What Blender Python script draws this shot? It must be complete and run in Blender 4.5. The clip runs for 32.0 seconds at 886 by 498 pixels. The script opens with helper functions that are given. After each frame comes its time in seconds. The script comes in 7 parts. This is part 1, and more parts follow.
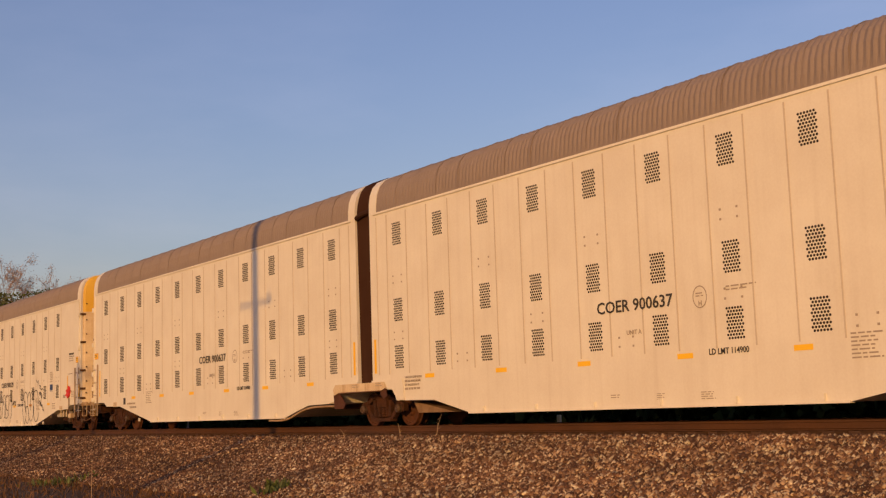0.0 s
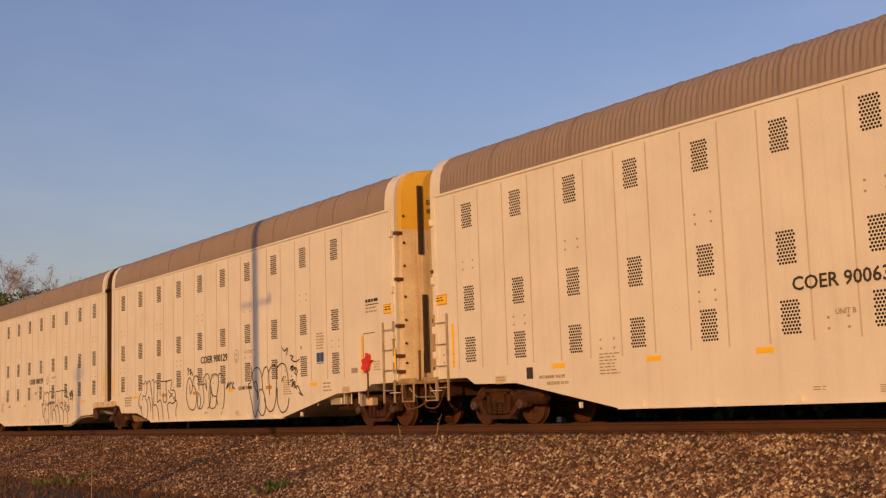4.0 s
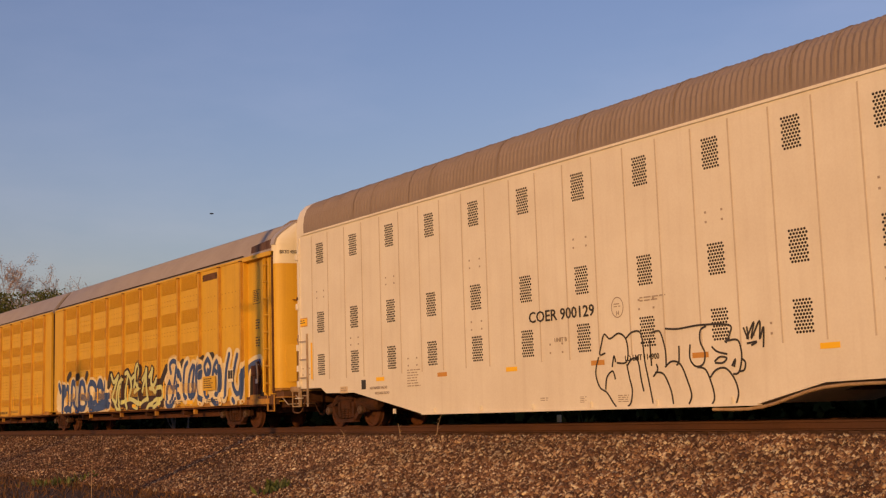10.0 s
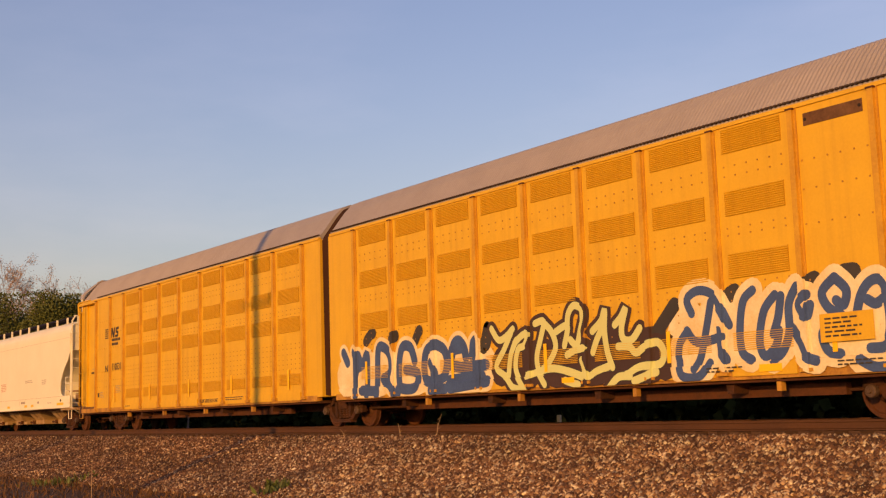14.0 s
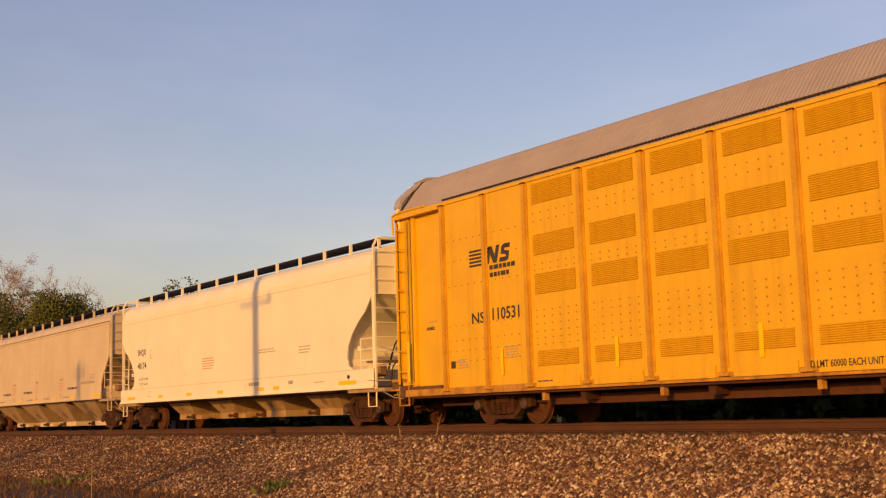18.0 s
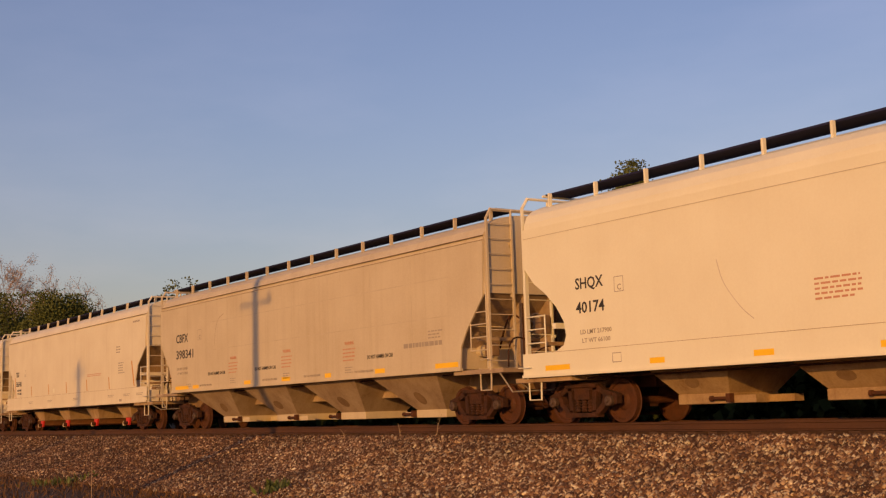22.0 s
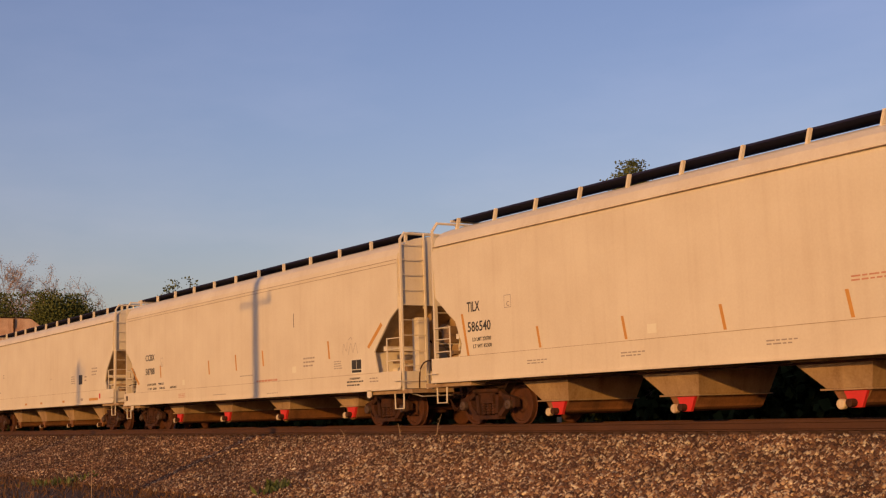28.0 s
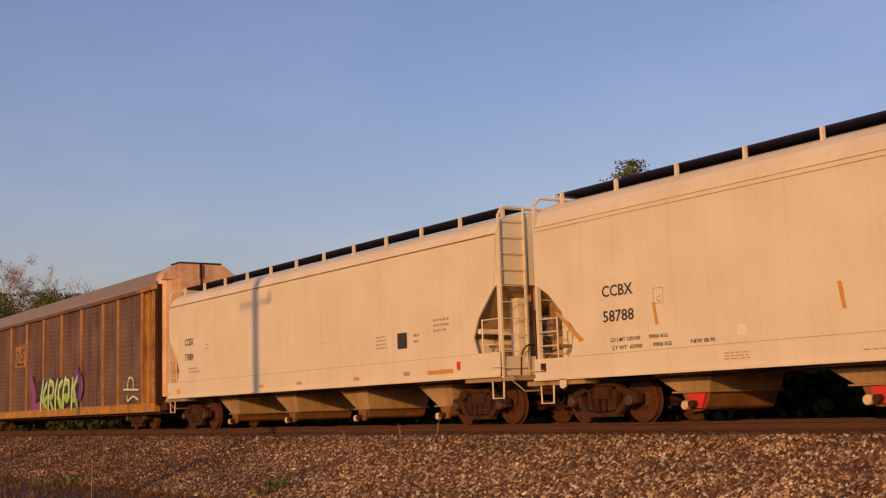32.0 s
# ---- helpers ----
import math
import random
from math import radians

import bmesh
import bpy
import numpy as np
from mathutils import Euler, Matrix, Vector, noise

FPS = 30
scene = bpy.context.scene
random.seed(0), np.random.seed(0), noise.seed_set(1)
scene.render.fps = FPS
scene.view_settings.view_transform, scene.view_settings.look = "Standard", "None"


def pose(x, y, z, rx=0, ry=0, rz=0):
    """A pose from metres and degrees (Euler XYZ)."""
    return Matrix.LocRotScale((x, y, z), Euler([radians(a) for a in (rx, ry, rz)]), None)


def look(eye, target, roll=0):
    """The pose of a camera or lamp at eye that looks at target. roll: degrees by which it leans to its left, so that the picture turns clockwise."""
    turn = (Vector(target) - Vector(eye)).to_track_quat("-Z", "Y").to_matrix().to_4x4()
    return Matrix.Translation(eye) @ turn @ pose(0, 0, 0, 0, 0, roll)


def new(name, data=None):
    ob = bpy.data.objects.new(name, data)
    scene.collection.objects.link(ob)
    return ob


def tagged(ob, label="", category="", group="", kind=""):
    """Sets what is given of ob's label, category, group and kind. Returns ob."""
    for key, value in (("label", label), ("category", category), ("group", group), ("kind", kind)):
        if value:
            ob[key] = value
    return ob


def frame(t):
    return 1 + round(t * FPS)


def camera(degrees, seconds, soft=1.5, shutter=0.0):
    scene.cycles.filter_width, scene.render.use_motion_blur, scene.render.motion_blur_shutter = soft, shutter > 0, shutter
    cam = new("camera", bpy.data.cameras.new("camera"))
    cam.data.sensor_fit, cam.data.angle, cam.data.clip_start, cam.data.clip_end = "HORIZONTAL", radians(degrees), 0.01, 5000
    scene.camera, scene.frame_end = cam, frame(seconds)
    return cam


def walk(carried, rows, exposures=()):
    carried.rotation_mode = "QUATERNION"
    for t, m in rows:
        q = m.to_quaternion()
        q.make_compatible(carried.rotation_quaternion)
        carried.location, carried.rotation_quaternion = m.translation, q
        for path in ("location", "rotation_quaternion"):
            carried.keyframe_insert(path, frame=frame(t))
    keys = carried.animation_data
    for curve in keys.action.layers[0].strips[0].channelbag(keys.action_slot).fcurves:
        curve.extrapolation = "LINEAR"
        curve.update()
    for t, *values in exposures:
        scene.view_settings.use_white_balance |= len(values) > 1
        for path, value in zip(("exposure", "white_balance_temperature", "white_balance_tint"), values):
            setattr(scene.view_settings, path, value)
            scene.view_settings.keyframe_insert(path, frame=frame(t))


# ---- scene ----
V = 6.366            # the train's speed, metres a second
END = 32.0
cam = camera(40.1, END, soft=1.25)
EYE = pose(0.0, -18.2, 0.35, 97.612, 1.773, 55.64)
walk(cam, [(0.0, EYE), (END, EYE)], exposures=[(0.0, 0.04, 7250, 46), (9.0, -0.08, 7250, 47), (11.5, -0.06, 7450, 47), (14.0, 0.36, 8200, 49), (18.0, 0.38, 8800, 49), (19.5, 0.30, 8400, 50), (21.0, 0.02, 7800, 49), (26.0, 0.0, 7400, 49), (END, 0.02, 7150, 49)])

# ---- light ----
SUN_X, SUN_Y, SUN_EL = 0.65, -1.0, 12.0
world = bpy.data.worlds.new("evening_sky")
scene.world = world
world.use_nodes = True
wn = world.node_tree.nodes
sky = wn.new("ShaderNodeTexSky")
sky.sky_type = "NISHITA"
sky.sun_disc = False
sky.sun_elevation = radians(SUN_EL)
sky.sun_rotation = math.atan2(SUN_X, SUN_Y)
sky.air_density, sky.dust_density, sky.ozone_density = 1.5, 1.0, 5.0
wn["Background"].inputs["Strength"].default_value = 0.13
# thin streaks of high cloud, a little paler and pinker than the clear sky
where, flat, wisp, thin, veil = (wn.new("ShaderNode" + k) for k in ("TexCoord", "Mapping", "TexNoise", "MapRange", "Mix"))
flat.inputs["Scale"].default_value, flat.inputs["Rotation"].default_value = (1.0, 1.6, 5.0), (0.25, 0.1, 0.4)
wisp.inputs["Scale"].default_value, wisp.inputs["Detail"].default_value, wisp.inputs["Roughness"].default_value = 2.4, 7, 0.55
thin.inputs["From Min"].default_value, thin.inputs["From Max"].default_value = 0.42, 0.72
veil.data_type, veil.blend_type = "RGBA", "MULTIPLY"
veil.inputs[7].default_value = (1.20, 1.10, 1.06, 1)
for a, b in ((where.outputs["Generated"], flat.inputs["Vector"]), (flat.outputs[0], wisp.inputs["Vector"]), (wisp.outputs["Fac"], thin.inputs["Value"]), (thin.outputs[0], veil.inputs[0]), (sky.outputs["Color"], veil.inputs[6]), (veil.outputs[2], wn["Background"].inputs["Color"])):
    world.node_tree.links.new(a, b)
sun_data = bpy.data.lights.new("sun", "SUN")
sun_data.energy, sun_data.angle, sun_data.color = 2.6, radians(0.53), (1.0, 0.625, 0.15)
sun = new("sun", sun_data)
hx = math.hypot(SUN_X, SUN_Y)
sun.matrix_world = look((SUN_X / hx * 50, SUN_Y / hx * 50, 50 * math.tan(radians(SUN_EL))), (0, 0, 0))


# ---- materials ----
def M(name, base, dark=None, rough=0.5, metal=0.0, scale=1.2, fine=22.0, var=0.35, streak=0.0, bump=0.0, bscale=60.0, island=0.0, rnd=0.0, spec=0.4):
    """Paint, metal, stone: a base colour that drifts to a darker one at two scales, with vertical streaks of grime."""
    m = bpy.data.materials.new(name)
    m.use_nodes = True
    nt, L = m.node_tree, m.node_tree.links
    b = nt.nodes["Principled BSDF"]
    b.inputs["Metallic"].default_value, b.inputs["Specular IOR Level"].default_value = metal, spec
    dark = dark or tuple(c * 0.72 for c in base)
    tc = nt.nodes.new("ShaderNodeTexCoord")
    n1, n2 = nt.nodes.new("ShaderNodeTexNoise"), nt.nodes.new("ShaderNodeTexNoise")
    n1.inputs["Scale"].default_value, n1.inputs["Detail"].default_value = scale, 5
    n2.inputs["Scale"].default_value, n2.inputs["Detail"].default_value = fine, 3
    for n in (n1, n2):
        L.new(tc.outputs["Object"], n.inputs["Vector"])
    add = nt.nodes.new("ShaderNodeMath")
    add.operation = "MULTIPLY_ADD"
    L.new(n2.outputs["Fac"], add.inputs[0])
    add.inputs[1].default_value = 0.45
    L.new(n1.outputs["Fac"], add.inputs[2])
    mr = nt.nodes.new("ShaderNodeMapRange")
    mr.inputs["From Min"].default_value, mr.inputs["From Max"].default_value = 0.52, 0.95
    mr.inputs["To Max"].default_value = var
    L.new(add.outputs[0], mr.inputs["Value"])
    fac = mr.outputs[0]
    if streak:
        mp, n3 = nt.nodes.new("ShaderNodeMapping"), nt.nodes.new("ShaderNodeTexNoise")
        mp.inputs["Scale"].default_value = (5.0, 5.0, 0.22)
        n3.inputs["Scale"].default_value, n3.inputs["Detail"].default_value = 1.0, 6
        L.new(tc.outputs["Object"], mp.inputs["Vector"])
        L.new(mp.outputs[0], n3.inputs["Vector"])
        r3 = nt.nodes.new("ShaderNodeMapRange")
        r3.inputs["From Min"].default_value, r3.inputs["From Max"].default_value = 0.5, 0.75
        r3.inputs["To Max"].default_value = streak
        L.new(n3.outputs["Fac"], r3.inputs["Value"])
        mx = nt.nodes.new("ShaderNodeMath")
        mx.operation = "ADD"
        mx.use_clamp = True
        L.new(fac, mx.inputs[0])
        L.new(r3.outputs[0], mx.inputs[1])
        fac = mx.outputs[0]
    mix = nt.nodes.new("ShaderNodeMix")
    mix.data_type = "RGBA"
    L.new(fac, mix.inputs[0])
    mix.inputs[6].default_value, mix.inputs[7].default_value = (*base, 1), (*dark, 1)
    col = mix.outputs[2]
    if island or rnd:
        hsv = nt.nodes.new("ShaderNodeHueSaturation")
        if island:
            src = nt.nodes.new("ShaderNodeNewGeometry").outputs["Random Per Island"]
        else:
            src = nt.nodes.new("ShaderNodeObjectInfo").outputs["Random"]
        k = island or rnd
        r4 = nt.nodes.new("ShaderNodeMapRange")
        r4.inputs["To Min"].default_value, r4.inputs["To Max"].default_value = 1 - k, 1 + k
        L.new(src, r4.inputs["Value"])
        L.new(r4.outputs[0], hsv.inputs["Value"])
        L.new(col, hsv.inputs["Color"])
        col = hsv.outputs[0]
    L.new(col, b.inputs["Base Color"])
    rr = nt.nodes.new("ShaderNodeMapRange")
    rr.inputs["To Min"].default_value, rr.inputs["To Max"].default_value = max(0.05, rough - 0.1), min(1, rough + 0.15)
    L.new(n2.outputs["Fac"], rr.inputs["Value"])
    L.new(rr.outputs[0], b.inputs["Roughness"])
    if bump:
        n5, bp = nt.nodes.new("ShaderNodeTexNoise"), nt.nodes.new("ShaderNodeBump")
        n5.inputs["Scale"].default_value, n5.inputs["Detail"].default_value = bscale, 4
        L.new(tc.outputs["Object"], n5.inputs["Vector"])
        bp.inputs["Strength"].default_value, bp.inputs["Distance"].default_value = bump, 0.02
        L.new(n5.outputs["Fac"], bp.inputs["Height"])
        L.new(bp.outputs[0], b.inputs["Normal"])
    return m


WHITE = M("white_car_paint", (0.77, 0.735, 0.615), (0.55, 0.475, 0.365), 0.5, streak=0.2, var=0.34, scale=0.9, bump=0.05, bscale=3)
WHITE_ROOF = M("brown_grey_roof_coating", (0.27, 0.215, 0.18), (0.19, 0.15, 0.125), 0.7, streak=0.2, bump=0.1)
CREAM = M("cream_door_paint", (0.72, 0.60, 0.39), (0.40, 0.23, 0.10), 0.5, streak=0.55, var=0.5, scale=1.8)
YELLOW = M("yellow_rack_paint", (0.72, 0.43, 0.030), (0.48, 0.25, 0.022), 0.5, streak=0.35, var=0.3, bump=0.05, bscale=4)
YELLOW_DIRTY = M("rusty_yellow_paint", (0.55, 0.28, 0.04), (0.20, 0.085, 0.03), 0.6, streak=0.5, var=0.7, scale=3)
GALV = M("galvanised_roof", (0.36, 0.32, 0.29), (0.25, 0.22, 0.20), 0.5, streak=0.2, spec=0.3)
BRIGHT = M("reflective_yellow_tape", (0.95, 0.55, 0.02), (0.8, 0.42, 0.02), 0.4, var=0.15)
WORN_TAPE = M("worn_orange_tape", (0.62, 0.30, 0.06), (0.45, 0.2, 0.05), 0.6)
BLACK = M("black_rubber", (0.040, 0.017, 0.010), (0.060, 0.028, 0.017), 0.9, streak=0.4, var=0.5, spec=0.1)
INK = M("black_stencil_paint", (0.035, 0.032, 0.03), (0.09, 0.08, 0.07), 0.6, var=0.4)
GREYINK = M("faded_stencil_paint", (0.34, 0.28, 0.22), (0.46, 0.38, 0.29), 0.6, var=0.4)
REDINK = M("red_stencil_paint", (0.56, 0.24, 0.14), (0.62, 0.38, 0.25), 0.6)
GRIME = M("seam_grime", (0.60, 0.53, 0.42), (0.44, 0.36, 0.27), 0.7, streak=0.4, var=0.6)
LADDER = M("grey_brown_ladder_steel", (0.46, 0.36, 0.25), (0.28, 0.19, 0.12), 0.6, scale=5, var=0.7)
PLATFORM = M("dirty_brown_steel", (0.16, 0.075, 0.032), (0.06, 0.026, 0.012), 0.8, scale=4, var=0.8)
HOLE = M("painted_hole_dark", (0.02, 0.016, 0.014), (0.03, 0.02, 0.02), 0.95, var=0.3)
RUST = M("rusty_steel", (0.072, 0.023, 0.007), (0.022, 0.009, 0.005), 0.85, scale=4, var=0.9, bump=0.3)
WHEEL = M("brown_wheel_steel", (0.098, 0.031, 0.010), (0.05, 0.019, 0.009), 0.75, scale=5, var=0.8, bump=0.2)
RAIL = M("rusty_rail_steel", (0.095, 0.038, 0.014), (0.06, 0.024, 0.010), 0.65, scale=1.0, var=0.8, bump=0.2)
RAIL_TOP = M("worn_rail_head", (0.16, 0.09, 0.05), (0.09, 0.045, 0.024), 0.5, metal=0.2)
TIE = M("weathered_tie_timber", (0.085, 0.042, 0.022), (0.045, 0.022, 0.012), 0.9, bump=0.4)
SEAL = M("brown_worn_rubber", (0.06, 0.035, 0.022), (0.03, 0.018, 0.012), 0.85, var=0.6)
BEARING = M("grimy_bearing_cap", (0.10, 0.062, 0.045), (0.05, 0.026, 0.016), 0.65, metal=0.1, scale=6, var=0.7)
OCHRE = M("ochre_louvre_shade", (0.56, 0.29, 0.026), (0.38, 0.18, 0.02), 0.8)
POST_PAINT = M("rust_streaked_yellow_post", (0.64, 0.35, 0.03), (0.34, 0.14, 0.025), 0.55, streak=0.6, var=0.6, scale=2)
SILVER = M("galvanised_bracket", (0.55, 0.5, 0.45), (0.35, 0.3, 0.26), 0.45, metal=0.3)
RED = M("red_plastic_cap", (0.70, 0.045, 0.03), (0.45, 0.04, 0.03), 0.5)
HOP_WHITE = M("white_hopper_paint", (0.80, 0.765, 0.59), (0.62, 0.54, 0.37), 0.5, streak=0.06, var=0.25, scale=0.8, bump=0.05, bscale=2)
HOP_TAN = M("grey_tan_hopper_paint", (0.60, 0.51, 0.36), (0.42, 0.32, 0.19), 0.55, streak=0.24, var=0.4, scale=0.8, bump=0.05, bscale=2)
HOP_CREAM = M("cream_hopper_paint", (0.745, 0.675, 0.51), (0.53, 0.42, 0.28), 0.5, streak=0.17, var=0.32, scale=0.8, bump=0.05, bscale=2)
BAY_TAN_SOFT = M("dusty_weld_line", (0.57, 0.48, 0.345), (0.47, 0.38, 0.255), 0.6, var=0.8, scale=2)
# bay paints: grime, with the shade under the car put into the colour
BAY_TAN = M("shaded_grimy_tan_bay_paint", (0.42, 0.31, 0.20), (0.2, 0.12, 0.07), 0.65, streak=0.3, var=0.6, scale=1.6)
BAY_CREAM = M("shaded_grimy_cream_bay_paint", (0.45, 0.31, 0.165), (0.19, 0.10, 0.045), 0.6, streak=0.4, var=0.6, scale=1.6)
RUSTY_PAN = M("rusty_outlet_pan", (0.30, 0.125, 0.042), (0.10, 0.045, 0.02), 0.7, streak=0.3, var=0.7, scale=2)
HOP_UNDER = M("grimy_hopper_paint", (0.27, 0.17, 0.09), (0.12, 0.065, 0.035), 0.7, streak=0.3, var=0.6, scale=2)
GRATE = M("shaded_steel_grating", (0.017, 0.018, 0.052), (0.03, 0.03, 0.065), 0.8, var=0.5, spec=0.15)
BROWN = M("brown_rack_sheet", (0.19, 0.118, 0.082), (0.085, 0.038, 0.024), 0.65, streak=0.8, var=0.8, scale=0.7)
ORANGE = M("faded_orange_post_paint", (0.55, 0.29, 0.085), (0.17, 0.06, 0.022), 0.6, streak=0.7, var=0.8, scale=1.5)
RUSTY_DOOR = M("rust_stained_door", (0.74, 0.50, 0.31), (0.34, 0.13, 0.05), 0.65, streak=0.5, var=0.6)
STONE = M("crushed_limestone", (0.2, 0.15, 0.12), (0.08, 0.05, 0.04), 0.9, scale=0.35, fine=9, var=0.6)


def mixed_stones(m, stops):
    """Dark red-brown, tan and pale stones side by side."""
    nt, L = m.node_tree, m.node_tree.links
    geo = nt.nodes.new("ShaderNodeNewGeometry")
    ramp = nt.nodes.new("ShaderNodeValToRGB")
    while len(ramp.color_ramp.elements) < len(stops):
        ramp.color_ramp.elements.new(0.5)
    for e, (p, c) in zip(ramp.color_ramp.elements, stops):
        e.position, e.color = p, (*c, 1)
    L.new(geo.outputs["Random Per Island"], ramp.inputs[0])
    mix = nt.nodes.new("ShaderNodeMix")
    mix.data_type, mix.blend_type = "RGBA", "MULTIPLY"
    tex = nt.nodes.new("ShaderNodeTexNoise")
    tex.inputs["Scale"].default_value = 0.6
    var = nt.nodes.new("ShaderNodeMapRange")
    var.inputs["From Min"].default_value, var.inputs["From Max"].default_value = 0.3, 0.7
    var.inputs["To Min"].default_value, var.inputs["To Max"].default_value = 0.6, 1.15
    tc = nt.nodes.new("ShaderNodeTexCoord")
    L.new(tc.outputs["Object"], tex.inputs["Vector"])
    L.new(tex.outputs["Fac"], var.inputs["Value"])
    mix.inputs[0].default_value = 1.0
    L.new(ramp.outputs[0], mix.inputs[6])
    L.new(var.outputs[0], mix.inputs[7])
    L.new(mix.outputs[2], nt.nodes["Principled BSDF"].inputs["Base Color"])


mixed_stones(STONE, ((0.0, (0.057, 0.0239, 0.011)), (0.35, (0.1566, 0.0697, 0.0311)), (0.62, (0.269, 0.1416, 0.065)), (0.84, (0.5302, 0.3466, 0.1786)), (1.0, (0.74, 0.6192, 0.3755))))
# darker stones for the far bank and between the rails
DARK_STONE = M("darker_ballast", (0.12, 0.08, 0.05), None, 0.9, scale=0.35, fine=9, var=0.6)
mixed_stones(DARK_STONE, ((0.0, (0.0438, 0.0186, 0.0085)), (0.42, (0.1206, 0.0537, 0.0247)), (0.68, (0.202, 0.0974, 0.0447)), (0.87, (0.3817, 0.2311, 0.1173)), (1.0, (0.65, 0.4755, 0.2741))))
BALLAST_BED = M("ballast_fines", (0.105, 0.046, 0.022), (0.05, 0.022, 0.011), 0.95, scale=0.5, fine=26, var=0.9, bump=0.8, bscale=30)
SOIL = M("dry_soil_and_thatch", (0.085, 0.040, 0.018), (0.045, 0.022, 0.010), 0.95, scale=0.4, fine=14, var=0.9, bump=0.6, bscale=20)
GRASS = M("dry_grass", (0.125, 0.060, 0.024), (0.07, 0.036, 0.013), 0.8, island=0.4)
WEED = M("green_weed", (0.075, 0.10, 0.022), (0.045, 0.065, 0.018), 0.6, island=0.4)
LEAF = M("spring_leaves", (0.105, 0.125, 0.036), (0.055, 0.065, 0.020), 0.7, island=0.45, spec=0.1)
LEAF_DARK = M("dark_hedge_leaves", (0.035, 0.045, 0.012), (0.016, 0.02, 0.006), 0.8, island=0.45, spec=0.05)
BUD = M("pale_spring_buds", (0.33, 0.26, 0.235), (0.22, 0.17, 0.15), 0.8, island=0.3)
BARK = M("grey_brown_bark", (0.34, 0.25, 0.19), (0.17, 0.12, 0.09), 0.9, bump=0.5)
POLE_WOOD = M("creosoted_pole", (0.09, 0.06, 0.045), (0.05, 0.035, 0.025), 0.9, bump=0.3)
PALE_STEM = M("pale_dry_stem", (0.42, 0.30, 0.18), (0.25, 0.17, 0.1), 0.8)
BIRD = M("dark_feathers", (0.03, 0.028, 0.027), None, 0.8)
BLUE = M("blue_spray_paint", (0.05, 0.105, 0.26), (0.035, 0.06, 0.15), 0.6, var=0.6, scale=2.5)
PALE = M("pale_spray_paint", (0.78, 0.71, 0.47), (0.64, 0.46, 0.18), 0.6, var=0.7, scale=2.0)
LIME = M("pale_lime_spray_paint", (0.60, 0.64, 0.28), (0.48, 0.52, 0.2), 0.6)
GREEN = M("green_spray_paint", (0.28, 0.55, 0.08), (0.2, 0.4, 0.08), 0.6)
SHADING = M("maroon_black_spray_paint", (0.055, 0.030, 0.026), (0.09, 0.05, 0.04), 0.6)
VIOLET = M("violet_spray_paint", (0.26, 0.08, 0.22), (0.2, 0.07, 0.16), 0.6)
MINT = M("mint_spray_paint", (0.6, 0.75, 0.55), None, 0.6)

# ---- building blocks ----
REF = {}     # each car's own zero along the train


def ref(ob):
    while ob.parent:
        ob = ob.parent
    return REF.get(ob.name, 0.0)


def thing(name, label, category, x=0.0, y=0.0, z=0.0, group="", kind=""):
    ob = new(name)
    ob.empty_display_size = 0.3
    ob.location = (x, y, z)
    return tagged(ob, label, category, group, kind)


def part(name, bm, material, parent, label="", smooth=False):
    """One mesh object under a thing or a part. Coordinates run along the train; the car's zero is taken off here."""
    if isinstance(bm, bmesh.types.BMesh):
        r = ref(parent)
        if r:
            bmesh.ops.translate(bm, verts=bm.verts, vec=(-r, 0, 0))
        bmesh.ops.recalc_face_normals(bm, faces=bm.faces)
        me = bpy.data.meshes.new(name)
        bm.to_mesh(me)
        bm.free()
    else:
        me = bm
    if material and not me.materials:
        me.materials.append(material)
    if smooth:
        for p in me.polygons:
            p.use_smooth = True
    ob = new(name, me)
    ob.parent = parent
    return tagged(ob, label)


def put(name, me, parent, x, y, z, label="", rz=0):
    """A part that shares its mesh with others, at a place along the train."""
    ob = new(name, me)
    ob.parent = parent
    ob.matrix_basis = pose(x - ref(parent), y, z, 0, 0, rz)
    return tagged(ob, label, kind="stuff" if name == "rivet" else "")


def mesh_of(name, bm, material):
    bmesh.ops.recalc_face_normals(bm, faces=bm.faces)
    me = bpy.data.meshes.new(name)
    bm.to_mesh(me)
    bm.free()
    me.materials.append(material)
    return me


def box(bm, x0, x1, y0, y1, z0, z1):
    v = [bm.verts.new((x, y, z)) for z in (z0, z1) for x, y in ((x0, y0), (x1, y0), (x1, y1), (x0, y1))]
    for f in ((3, 2, 1, 0), (4, 5, 6, 7), (0, 1, 5, 4), (1, 2, 6, 5), (2, 3, 7, 6), (3, 0, 4, 7)):
        bm.faces.new([v[i] for i in f])
    return bm


def boxes(*rows, bevel=0.0):
    bm = bmesh.new()
    for r in rows:
        box(bm, *r)
    if bevel:
        bmesh.ops.bevel(bm, geom=bm.edges[:], offset=bevel, segments=1, affect="EDGES")
    return bm


def prism(outline, y0, y1, bm=None, axis="y"):
    """An outline in the plane of the car's side (or of its end: axis x; or from above: axis z), given depth."""
    bm = bm or bmesh.new()

    def at(p, d):
        return {"y": (p[0], d, p[1]), "x": (d, p[0], p[1]), "z": (p[0], p[1], d)}[axis]
    a = [bm.verts.new(at(p, y0)) for p in outline]
    b = [bm.verts.new(at(p, y1)) for p in outline]
    bm.faces.new(a)
    bm.faces.new(b[::-1])
    n = len(a)
    for i in range(n):
        bm.faces.new((a[i], b[i], b[(i + 1) % n], a[(i + 1) % n]))
    return bm


